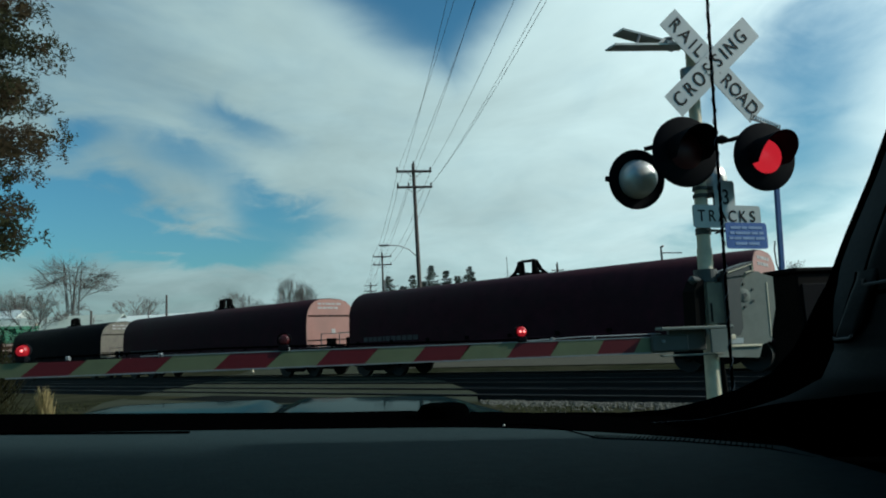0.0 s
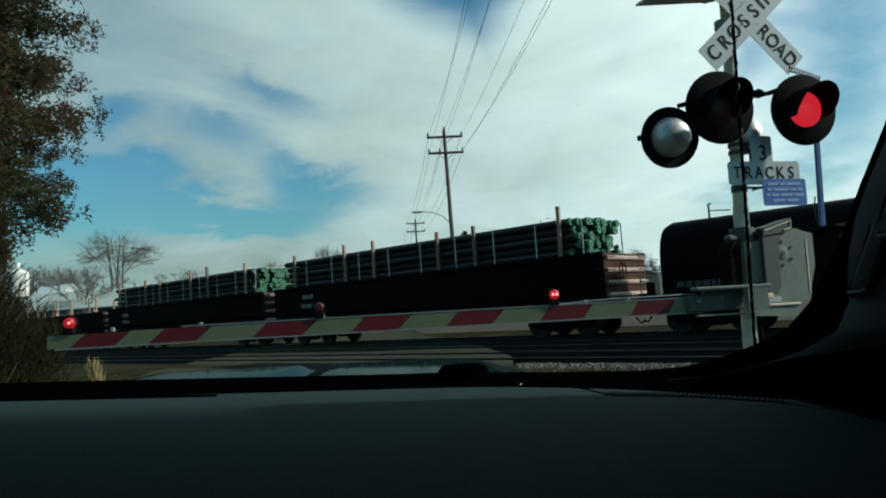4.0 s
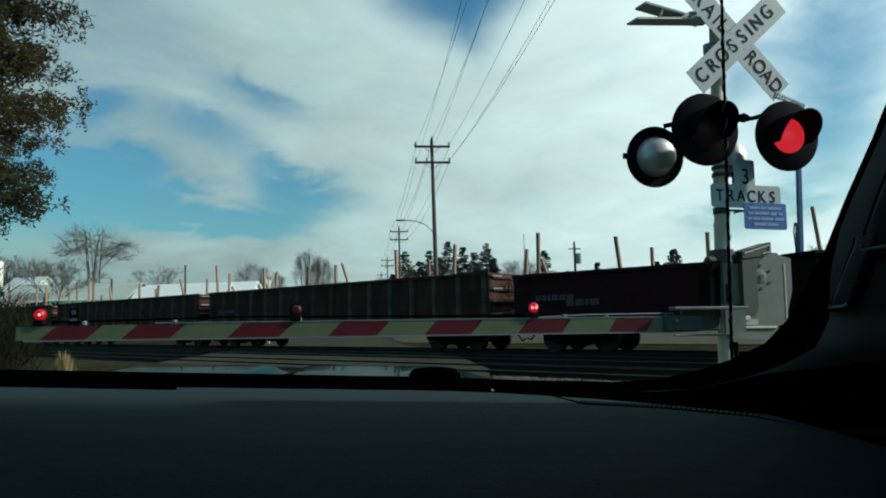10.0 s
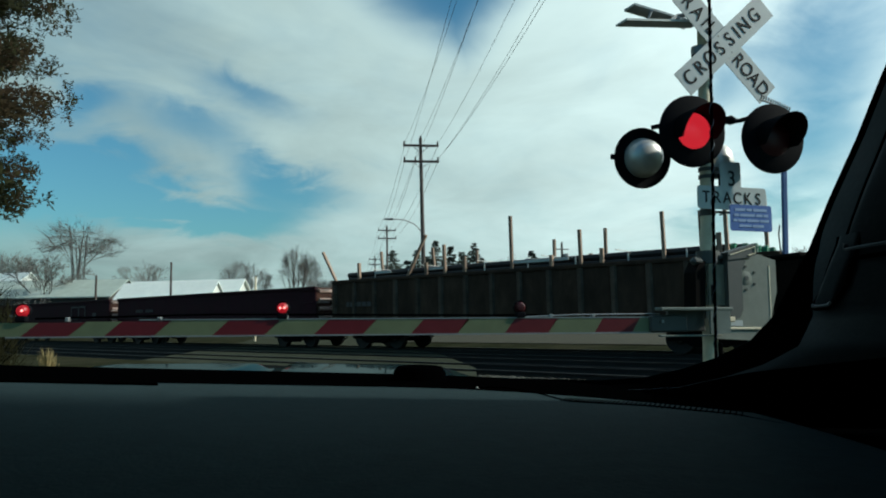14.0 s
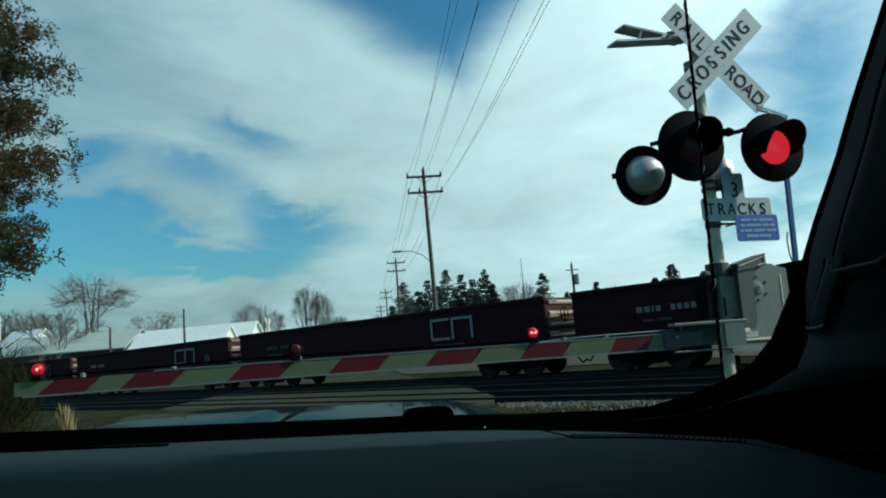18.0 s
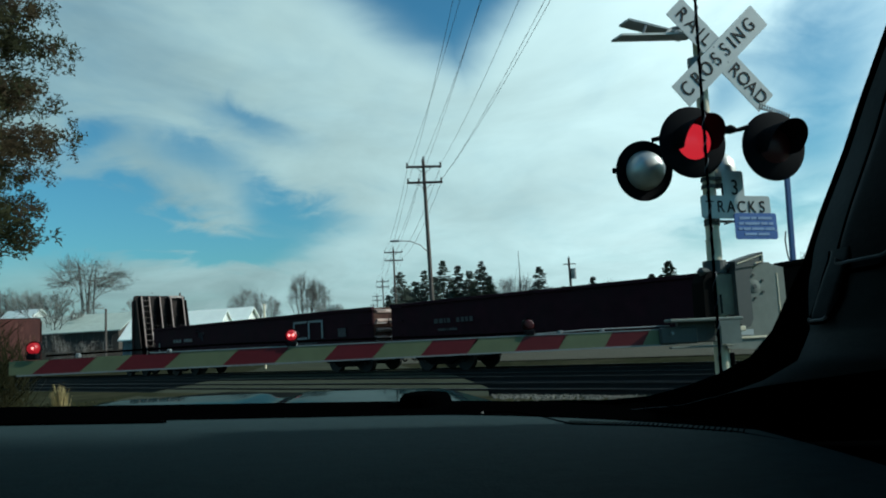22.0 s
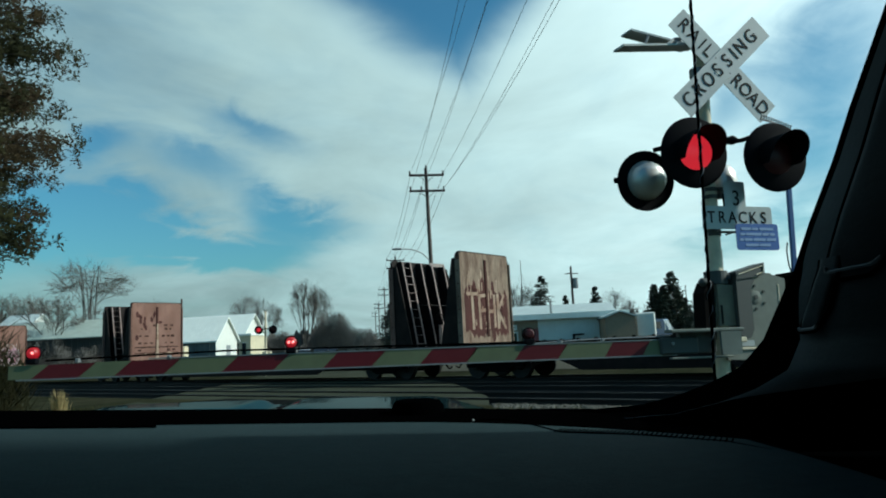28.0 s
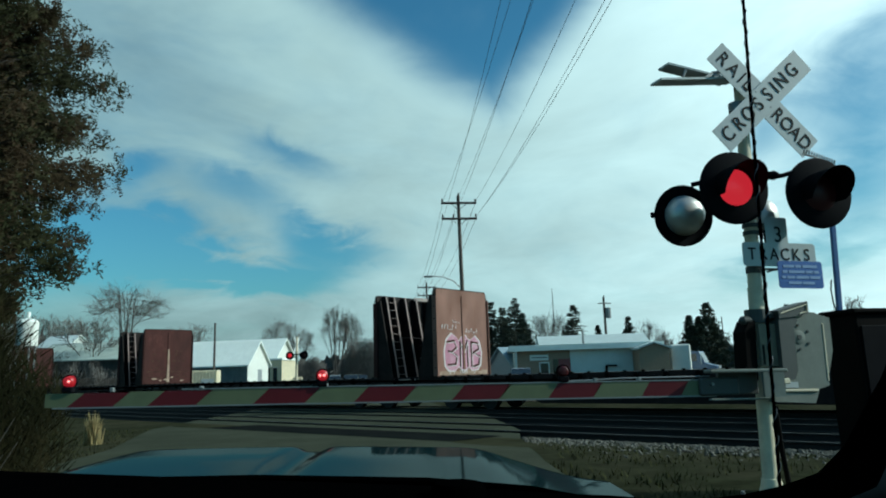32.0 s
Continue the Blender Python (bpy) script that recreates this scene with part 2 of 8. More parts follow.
RIBBROWN = mat("pale_rib_brown", (0.135, 0.098, 0.074), 0.85, dark=0.5, scale=4, grime=(0.06, 0.042, 0.032), grime_scale=1.2, grime_amt=0.7, vary=0.2, spec=0.1)
CARBLACK = mat("undercarriage", (0.004, 0.0036, 0.0034), 0.85, dark=0.6, scale=6, grime=(0.009, 0.007, 0.006), grime_scale=2, grime_amt=0.4, spec=0.05)
WHEEL = mat("wheel_steel", (0.020, 0.017, 0.015), 0.6, metal=0.5, dark=0.6, scale=6)
GRABW = mat("grab_white", (0.26, 0.235, 0.22), 0.6, dark=0.7, scale=7, grime=(0.3, 0.2, 0.17), grime_scale=3, grime_amt=0.6)
LETTER = mat("stencil_white", (0.36, 0.35, 0.34), 0.6, dark=0.6, scale=8, grime=(0.25, 0.2, 0.2), grime_scale=3, grime_amt=0.5)
FADED = mat("faded_stencil", (0.085, 0.075, 0.075), 0.7, dark=0.4, scale=8)
STAKE = mat("stake_wood", (0.30, 0.20, 0.14), 0.8, dark=0.6, scale=8, stretch=(6, 6, 1), vary=0.35)
STAKEW = mat("stake_pale_wood", (0.5, 0.44, 0.38), 0.8, dark=0.6, scale=8, stretch=(6, 6, 1), vary=0.25)
PIPE = mat("pipe_steel", (0.008, 0.0085, 0.010), 0.65, metal=0.0, dark=0.6, scale=4, vary=0.3)
PIPEGREEN = mat("pipe_cap_green", (0.022, 0.17, 0.085), 0.5, dark=0.6, scale=6, vary=0.4)
STRAP = mat("pale_strap", (0.6, 0.6, 0.56), 0.6, dark=0.7, scale=8)
BULKIN = mat("bulkhead_faded_brown", (0.080, 0.032, 0.028), 0.8, dark=0.6, scale=2.2, grime=(0.040, 0.020, 0.018), grime_scale=0.9, grime_amt=0.7, bump=0.15, bump_scale=10, vary=0.15, stretch=(1, 1, 0.5), spec=0.1)
BULKOUT = mat("bulkhead_dark_frame", (0.009, 0.006, 0.006), 0.7, dark=0.6, scale=3, grime=(0.04, 0.024, 0.02), grime_scale=1.2, grime_amt=0.5, spec=0.2)
BULKRIB = mat("bulkhead_strut", (0.24, 0.175, 0.16), 0.65, dark=0.6, scale=5, grime=(0.12, 0.07, 0.055), grime_scale=2, grime_amt=0.6)
ENDPALE = mat("sunlit_end_paint", (0.40, 0.30, 0.26), 0.75, dark=0.7, scale=5, grime=(0.20, 0.12, 0.09), grime_scale=2, grime_amt=0.7, vary=0.12)
BULKRED = mat("bulkhead_rusty_tan", (0.30, 0.170, 0.135), 0.8, dark=0.6, scale=3.4, grime=(0.13, 0.068, 0.050), grime_scale=1.7, grime_amt=0.8, bump=0.35, bump_scale=7, stretch=(1, 1, 0.5), spec=0.1)
WORNP = mat("worn_maroon_paint", (0.125, 0.052, 0.044), 0.8, dark=0.6, scale=4, grime=(0.07, 0.033, 0.027), grime_scale=1.7, grime_amt=0.8, spec=0.1)
RUSTDK = mat("dark_rust", (0.055, 0.028, 0.022), 0.85, dark=0.6, scale=6, grime=(0.10, 0.05, 0.035), grime_scale=3, grime_amt=0.6, spec=0.1)
WEED = mat("dry_weed", (0.015, 0.016, 0.008), 0.9, dark=0.45, scale=1.5, grime=(0.026, 0.021, 0.011), grime_scale=1.2, grime_amt=0.7, spec=0.0)
PEEL = mat("peeling_bulkhead_paint", (0.30, 0.225, 0.17), 0.8, dark=0.5, scale=5, grime=(0.080, 0.045, 0.032), grime_scale=2.2, grime_amt=0.95, bump=0.2, bump_scale=14, stretch=(1, 1, 0.35), spec=0.1)
PATINA = mat("peeling_white_paint", (0.42, 0.32, 0.24), 0.75, dark=0.6, scale=4, grime=(0.18, 0.09, 0.06), grime_scale=1.8, grime_amt=0.8, vary=0.1, spec=0.15)
GRAFF_P = mat("graffiti_pink", (0.42, 0.20, 0.27), 0.6, dark=0.75, scale=3, grime=(0.55, 0.36, 0.42), grime_scale=1.6, grime_amt=0.7, spec=0.2)
GRAFF_W = mat("graffiti_white", (0.55, 0.50, 0.49), 0.6, dark=0.8, scale=4, spec=0.2)
ALU = mat("aluminium_paint", (0.70, 0.61, 0.43), 0.6, dark=0.75, scale=7, grime=(0.32, 0.30, 0.26), grime_scale=2.5, grime_amt=0.5, bump=0.05, spec=0.3)
SIGNW = mat("sign_white", (0.40, 0.43, 0.43), 0.45, dark=0.88, scale=6, grime=(0.28, 0.29, 0.27), grime_scale=3, grime_amt=0.35)
SIGNK = mat("sign_black", (0.006, 0.006, 0.007), 0.6, dark=0.8, scale=10, spec=0.1)
SIGNB = mat("sign_blue", (0.020, 0.085, 0.32), 0.45, dark=0.85, scale=8)
SIGNBL = mat("sign_pale_blue", (0.20, 0.30, 0.50), 0.5, dark=0.85, scale=8)
BLUEPOLE = mat("blue_pole_paint", (0.035, 0.10, 0.28), 0.5, dark=0.8, scale=8)
BLACK = mat("black_enamel", (0.006, 0.006, 0.008), 0.7, dark=0.6, scale=9, grime=(0.010, 0.010, 0.010), grime_scale=3, grime_amt=0.4, spec=0.03)
SILVER = mat("silver_housing", (0.55, 0.55, 0.53), 0.4, metal=0.6, dark=0.8, scale=6)
GATER = mat("gate_red_sheeting", (0.108, 0.008, 0.013), 0.45, dark=0.8, scale=8, grime=(0.085, 0.008, 0.012), grime_scale=2, grime_amt=0.5, spec=0.3)
GATEW = mat("gate_white_sheeting", (0.140, 0.156, 0.084), 0.5, dark=0.8, scale=8, grime=(0.105, 0.120, 0.060), grime_scale=2, grime_amt=0.5, spec=0.3)
LENSOFF = mat("dark_red_lens", (0.050, 0.006, 0.008), 0.45, dark=0.8, scale=20, spec=0.3)
LENSON = mat("lit_red_lens", (0.3, 0.01, 0.01), 0.3, emit=(1.0, 0.028, 0.050), power=0.55, dark=0.9)
LAMPON = mat("lit_gate_lamp", (0.2, 0.01, 0.01), 0.4, emit=(1.0, 0.015, 0.04), power=0.28, dark=0.9)
LAMPCORE = mat("lamp_led", (0.8, 0.2, 0.2), 0.3, emit=(1.0, 0.25, 0.22), power=2.2, dark=0.95)
DASH = mat("dash_vinyl", (0.0262, 0.0425, 0.0470), 0.75, dark=0.7, scale=60, grime=(0.0325, 0.0505, 0.0550), grime_scale=1.5, grime_amt=0.5, bump=0.15, bump_scale=260, spec=0.01)
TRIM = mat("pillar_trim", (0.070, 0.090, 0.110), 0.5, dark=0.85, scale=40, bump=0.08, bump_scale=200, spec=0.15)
TRIMD = mat("shaded_trim", (0.038, 0.049, 0.061), 0.55, dark=0.85, scale=40, bump=0.08, bump_scale=200, spec=0.12)
TRIML = mat("trim_edge_highlight", (0.20, 0.23, 0.26), 0.5, dark=0.85, scale=40, spec=0.2)
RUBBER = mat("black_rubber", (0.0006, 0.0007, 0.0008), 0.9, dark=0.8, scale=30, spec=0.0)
HEADLN = mat("headliner_cloth", (0.03, 0.03, 0.032), 0.95, dark=0.85, scale=80, bump=0.1)
HOODP = mat("car_paint_dark_green", (0.005, 0.013, 0.015), 0.05, dark=0.85, scale=4, spec=0.018)


def dull_coat(m, share):
    """Weakens the mirror of an old clear coat: a share of the Fresnel gloss over the paint."""
    nt = m.node_tree
    b, out = nt.nodes["Principled BSDF"], nt.nodes["Material Output"]
    b.inputs["Specular IOR Level"].default_value = 0.0
    b.inputs["Roughness"].default_value = 0.9
    gl, fr, mx = nt.nodes.new("ShaderNodeBsdfGlossy"), nt.nodes.new("ShaderNodeFresnel"), nt.nodes.new("ShaderNodeMixShader")
    gl.inputs["Roughness"].default_value, fr.inputs["IOR"].default_value = 0.06, 1.45
    gl.inputs["Color"].default_value = (0.85, 0.95, 0.95, 1)
    for link in list(b.inputs["Roughness"].links):
        nt.links.remove(link)
    nt.links.new(math_node(nt, "MULTIPLY", fr.outputs[0], share), mx.inputs[0])
    nt.links.new(b.outputs[0], mx.inputs[1])
    nt.links.new(gl.outputs[0], mx.inputs[2])
    nt.links.new(mx.outputs[0], out.inputs[0])


dull_coat(HOODP, 0.27)
POLEW = mat("pole_wood", (0.105, 0.082, 0.070), 0.9, dark=0.55, scale=5, stretch=(5, 5, 0.6), vary=0.15)
POLEARM = mat("dark_arm_wood", (0.045, 0.034, 0.032), 0.85, dark=0.6, scale=6, stretch=(1, 5, 5), vary=0.15)
GALV = mat("galvanised", (0.24, 0.25, 0.25), 0.5, metal=0.5, dark=0.8, scale=6)
WIRE = mat("wire_dark", (0.03, 0.03, 0.032), 0.6)
BARK = mat("bark", (0.075, 0.066, 0.056), 0.95, dark=0.5, scale=9, stretch=(3, 3, 0.7), bump=0.6, bump_scale=16)
TWIG = mat("twigs", (0.150, 0.140, 0.125), 0.95, dark=0.6, scale=3, vary=0.15)
NEEDLE = mat("conifer_needles", (0.068, 0.085, 0.066), 0.9, dark=0.45, scale=1.5, grime=(0.10, 0.10, 0.076), grime_scale=0.7, grime_amt=0.5, vary=0.2, spec=0.1)
CEDAR = mat("cedar_leaf_green", (0.031, 0.035, 0.015), 0.9, dark=0.4, scale=2.2, grime=(0.040, 0.034, 0.016), grime_scale=1.1, grime_amt=0.8, spec=0.08)
CEDARB = mat("cedar_leaf_brown", (0.047, 0.032, 0.018), 0.9, dark=0.45, scale=2.2, grime=(0.038, 0.034, 0.015), grime_scale=1.3, grime_amt=0.6, spec=0.08)
WHITEW = mat("white_siding", (0.66, 0.67, 0.62), 0.7, dark=0.9, scale=3, grime=(0.55, 0.55, 0.5), grime_scale=0.5, grime_amt=0.4)
ROOFL = mat("pale_metal_roof", (0.80, 0.83, 0.77), 0.6, dark=0.9, scale=2, grime=(0.66, 0.69, 0.64), grime_scale=0.6, grime_amt=0.5)
ROOFO = mat("weathered_metal_roof", (0.40, 0.46, 0.41), 0.6, dark=0.75, scale=2, grime=(0.26, 0.30, 0.26), grime_scale=0.6, grime_amt=0.6)
ROOFB = mat("blue_grey_roof", (0.22, 0.29, 0.33), 0.6, dark=0.8, scale=2, grime=(0.30, 0.36, 0.38), grime_scale=1.2, grime_amt=0.5)
ROOFW = mat("snowy_white_roof", (0.46, 0.52, 0.51), 0.6, dark=0.85, scale=2)
TANW = mat("tan_siding", (0.25, 0.185, 0.125), 0.75, dark=0.85, scale=4)
CREAMW = mat("cream_wall", (0.62, 0.55, 0.38), 0.75, dark=0.85, scale=3, grime=(0.45, 0.40, 0.28), grime_scale=0.8, grime_amt=0.5)
SHADEDW = mat("shaded_white_wall", (0.16, 0.18, 0.18), 0.6, dark=0.75, scale=3, grime=(0.06, 0.065, 0.065), grime_scale=0.7, grime_amt=0.5)
BRNW = mat("brown_wall", (0.060, 0.048, 0.038), 0.85, dark=0.7, scale=4, grime=(0.03, 0.026, 0.02), grime_scale=0.5, grime_amt=0.5)
GREYW = mat("grey_wall", (0.24, 0.26, 0.27), 0.7, dark=0.85, scale=3)
DARKWIN = mat("window_glass", (0.02, 0.025, 0.03), 0.08, dark=0.9, spec=0.8)
REDDOOR = mat("red_brown_door", (0.20, 0.05, 0.05), 0.6, dark=0.85)
TRUCKB = mat("truck_blue", (0.03, 0.09, 0.20), 0.3, dark=0.9, scale=3, spec=0.7)
CARSILV = mat("car_silver", (0.42, 0.43, 0.45), 0.3, metal=0.5, dark=0.9)
CARDARK = mat("car_dark_paint", (0.03, 0.03, 0.035), 0.25, dark=0.9)
TYRE = mat("tyre_rubber", (0.02, 0.02, 0.02), 0.85, dark=0.8)
SPECK = mat("pale_speck", (0.7, 0.7, 0.66), 0.6)


# ---- mesh building ----
class MB:
    """Collects vertices and faces of one mesh."""

    def __init__(self):
        self.v, self.f = [], []

    def add(self, vs, fs, m=None):
        n = len(self.v)
        self.v += [tuple(m @ Vector(p)) for p in vs] if m is not None else [tuple(p) for p in vs]
        self.f += [tuple(n + i for i in f) for f in fs]
        return self

    def box(self, c, s, m=None, ch=0.0):
        x, y, z = (a / 2 for a in s)
        if ch <= 0:
            vs = [(c[0] + i * x, c[1] + j * y, c[2] + k * z) for i in (-1, 1) for j in (-1, 1) for k in (-1, 1)]
            return self.add(vs, [(0, 1, 3, 2), (4, 6, 7, 5), (0, 4, 5, 1), (2, 3, 7, 6), (0, 2, 6, 4), (1, 5, 7, 3)], m)
        ch = min(ch, x * 0.9, y * 0.9, z * 0.9)
        half, vs, idx = (x, y, z), [], {}
        for i in (-1, 1):
            for j in (-1, 1):
                for k in (-1, 1):
                    sg = (i, j, k)
                    for a in range(3):
                        p = [c[q] + sg[q] * (half[q] - (0 if q == a else ch)) for q in range(3)]
                        idx[(sg, a)] = len(vs)
                        vs.append(p)
        fs = []
        for a in range(3):
            o, q = [(1, 2), (2, 0), (0, 1)][a]
            for sgn in (-1, 1):
                ring = []
                for u, w in ((-1, -1), (1, -1), (1, 1), (-1, 1)):
                    sg = [0, 0, 0]
                    sg[a], sg[o], sg[q] = sgn, u, w
                    ring.append(idx[(tuple(sg), a)])
                fs.append(tuple(ring if sgn > 0 else ring[::-1]))
        for a in range(3):                      # chamfers along axis a
            o, q = [(1, 2), (2, 0), (0, 1)][a]
            for u in (-1, 1):
                for w in (-1, 1):
                    s0, s1 = [0, 0, 0], [0, 0, 0]
                    s0[a], s0[o], s0[q] = -1, u, w
                    s1[a], s1[o], s1[q] = 1, u, w
                    r = (idx[(tuple(s0), o)], idx[(tuple(s1), o)], idx[(tuple(s1), q)], idx[(tuple(s0), q)])
                    fs.append(r if u * w > 0 else r[::-1])
        for i in (-1, 1):
            for j in (-1, 1):
                for k in (-1, 1):
                    r = tuple(idx[((i, j, k), a)] for a in range(3))
                    fs.append(r if i * j * k > 0 else r[::-1])
        return self.add(vs, fs, m)

    def cyl(self, p, q, r0, r1=None, n=12, caps=True, m=None):
        p, q = Vector(p), Vector(q)
        r1 = r0 if r1 is None else r1
        w = (q - p).normalized()
        u = w.orthogonal().normalized()
        v = w.cross(u)
        vs = []
        for c, r in ((p, r0), (q, r1)):
            vs += [c + r * (math.cos(2 * math.pi * i / n) * u + math.sin(2 * math.pi * i / n) * v) for i in range(n)]
        fs = [(i, (i + 1) % n, n + (i + 1) % n, n + i) for i in range(n)]
        if caps:
            fs += [tuple(range(n - 1, -1, -1)), tuple(range(n, 2 * n))]
        return self.add(vs, fs, m)

    def tube(self, pts, r, n=6, m=None):
        """A bent rod through the points, in one piece."""
        pts = [Vector(p) for p in pts]
        vs, fs, u = [], [], None
        for i, p in enumerate(pts):
            w = ((pts[min(i + 1, len(pts) - 1)] - p).normalized() + (p - pts[max(i - 1, 0)]).normalized()).normalized()
            u = w.orthogonal().normalized() if u is None else (u - w * u.dot(w)).normalized()
            v = w.cross(u)
            vs += [p + r * (math.cos(2 * math.pi * k / n) * u + math.sin(2 * math.pi * k / n) * v) for k in range(n)]
        for i in range(len(pts) - 1):
            fs += [(i * n + k, i * n + (k + 1) % n, (i + 1) * n + (k + 1) % n, (i + 1) * n + k) for k in range(n)]
        fs += [tuple(range(n - 1, -1, -1)), tuple(range((len(pts) - 1) * n, len(pts) * n))]
        return self.add(vs, fs, m)

    def prism(self, poly, lo, hi, axis="y", m=None):
        """A polygon of (a, b) pushed from lo to hi along an axis: in the plane xz for y, yz for x, xy for z."""
        at = {"y": lambda a, b, t: (a, t, b), "x": lambda a, b, t: (t, a, b), "z": lambda a, b, t: (a, b, t)}[axis]
        n = len(poly)
        vs = [at(a, b, lo) for a, b in poly] + [at(a, b, hi) for a, b in poly]
        fs = [tuple(range(n)), tuple(range(2 * n - 1, n - 1, -1))] + [(i, n + i, n + (i + 1) % n, (i + 1) % n) for i in range(n)]
        return self.add(vs, fs, m)

    def lathe(self, prof, n=24, m=None):
        """A profile of (radius, height) turned about z."""
        vs, fs = [], []
        for r, z in prof:
            vs += [(r * math.cos(2 * math.pi * i / n), r * math.sin(2 * math.pi * i / n), z) for i in range(n)]
        for k in range(len(prof) - 1):
            fs += [(k * n + i, k * n + (i + 1) % n, (k + 1) * n + (i + 1) % n, (k + 1) * n + i) for i in range(n)]
        return self.add(vs, fs, m)

    def grid(self, fn, nu, nv, m=None):
        vs = [fn(i / nu, j / nv) for i in range(nu + 1) for j in range(nv + 1)]
        w = nv + 1
        return self.add(vs, [(i * w + j, (i + 1) * w + j, (i + 1) * w + j + 1, i * w + j + 1) for i in range(nu) for j in range(nv)], m)

    def mesh(self, name, material, smooth=False):
        me = bpy.data.meshes.new(name)
        me.from_pydata(self.v, [], self.f)
        me.materials.append(material)
        if not FAST_NORMALS:
            pass
        bm = bmesh.new()
        bm.from_mesh(me)
        if len(bm.faces) < 20000:
            bmesh.ops.recalc_face_normals(bm, faces=bm.faces)
        bm.to_mesh(me)
        bm.free()
        if smooth:
            me.shade_smooth()
            me.set_sharp_from_angle(angle=radians(38))
        me.update()
        return me


FAST_NORMALS = True


def part(name, mb, material, parent=None, label="", smooth=False, kind=""):
    data = mb.mesh(name, material, smooth) if isinstance(mb, MB) else mb
    ob = new(name, data)
    ob.parent = parent
    return tagged(ob, label=label, kind=kind)


def thing(name, label, category, group="", m=None, kind=""):
    ob = new(name)
    ob.empty_display_size = 0.2
    if m is not None:
        ob.matrix_basis = m
    return tagged(ob, label, category, group, kind)


def single(name, mb, material, label, category, group="", m=None, smooth=False, kind=""):
    ob = new(name, mb.mesh(name, material, smooth))
    if m is not None:
        ob.matrix_basis = m
    return tagged(ob, label, category, group, kind)


def words(text, size, depth, material, parent, m, name="lettering", spacing=1.0):
    """Letters in the built-in font, as a mesh part centred at m, in its xy plane."""
    cu = bpy.data.curves.new(name, "FONT")
    cu.body, cu.size, cu.extrude, cu.align_x, cu.align_y = text, size, depth, "CENTER", "CENTER"
    cu.space_character = spacing
    cu.offset = 0.0008 * size / 0.2
    tmp = new("tmp_text", cu)
    bpy.context.view_layer.update()
    me = bpy.data.meshes.new_from_object(tmp.evaluated_get(bpy.context.evaluated_depsgraph_get()))
    bpy.data.objects.remove(tmp)
    bpy.data.curves.remove(cu)
    me.materials.clear()
    me.materials.append(material)
    me.name = name
    ob = new(name, me)
    ob.parent = parent
    ob.matrix_basis = m @ Matrix.Diagonal((0.86, 1, 1, 1))
    return ob


COVERTAN = mat("dusty_tan_paint", (0.20, 0.185, 0.13), 0.8, dark=0.7, scale=9, grime=(0.11, 0.10, 0.08), grime_scale=3, grime_amt=0.6)
MACHINE = mat("weathered_machine_paint", (0.21, 0.225, 0.195), 0.7, dark=0.75, scale=6, grime=(0.12, 0.13, 0.11), grime_scale=2.2, grime_amt=0.6, bump=0.08, spec=0.2)
CARGREY = mat("machine_grey", (0.055, 0.060, 0.055), 0.6, dark=0.7, scale=6, grime=(0.05, 0.05, 0.045), grime_scale=3, grime_amt=0.5)


# ---- plan: the tracks run askew to the road ----
EYE0 = Vector((2.05, -5.78, 0.0))
TRK = Vector((math.sqrt(0.5), -math.sqrt(0.5), 0.0))       # the train's way
ACR = Vector((math.sqrt(0.5), math.sqrt(0.5), 0.0))        # across the tracks, away from the car
RAIL_Z = -0.06
TRACKS = (13.4, 16.9, 20.3)                                # centre lines, metres across from the eye


def track_pose(s, across, z=RAIL_Z):
    p = EYE0 + TRK * s + ACR * across
    return pose(p.x, p.y, z, 0, 0, -45)


def smooth(a, b, x):
    t = min(max((x - a) / (b - a), 0.0), 1.0)
    return t * t * (3 - 2 * t)


def ground_z(x, y):
    dp = ((x - EYE0.x) + (y - EYE0.y)) * 0.70711
    z = -0.04 * smooth(9.2, 11.4, dp) - 0.26 * smooth(11.6, 12.3, dp) + 0.22 * smooth(23.2, 27.0, dp)
    return z


def polar(bearing, dist):
    b = radians(bearing)
    return EYE0.x + dist * math.sin(b), EYE0.y + dist * math.cos(b)


def make_ground():
    axis = [-2500, -900, -350, -150, -70, -40, -25, -15, -8, -4, 0, 3, 6, 7.5, 8.5]
    axis += [9 + 0.35 * i for i in range(56)] + [30, 34, 40, 50, 65, 90, 150, 350, 900, 2500]
    ss = [-2500, -900, -400, -200, -120, -80, -60, -50] + [-45 + 1.5 * i for i in range(44)] + [25, 35, 50, 80, 150, 400, 900, 2500]
    mb = MB()
    nd = len(axis)
    for s in ss:
        for a in axis:
            p = EYE0 + TRK * s + ACR * a
            r = noise.noise(Vector((p.x * 0.35, p.y * 0.35, 0.0))) * 0.05 if -10 < a < 11 and abs(s) < 60 else 0.0
            mb.v.append((p.x, p.y, ground_z(p.x, p.y) - 0.03 + r - 0.02))
    for i in range(len(ss) - 1):
        for j in range(nd - 1):
            mb.f.append((i * nd + j, (i + 1) * nd + j, (i + 1) * nd + j + 1, i * nd + j + 1))
    single("ground", mb, GRASS, "rough brown-green grass verge and open ground", "ground", kind="structure", smooth=True)


def lerp_list(pts, y):
    for (y0, x0), (y1, x1) in zip(pts, pts[1:]):
        if y <= y1:
            return x0 + (x1 - x0) * (y - y0) / (y1 - y0)
    return pts[-1][1]


ROAD_L = [(-60, -3.0), (0, -3.2), (8, -3.5), (13, -4.6), (18, -5.2), (26, -4.6), (34, -4.7), (500, -13.1)]
ROAD_R = [(-60, 3.85), (0, 3.85), (4, 3.95), (8, 4.3), (10.5, 4.7), (16, 4.6), (24, 3.6), (34, 2.8), (500, -5.6)]


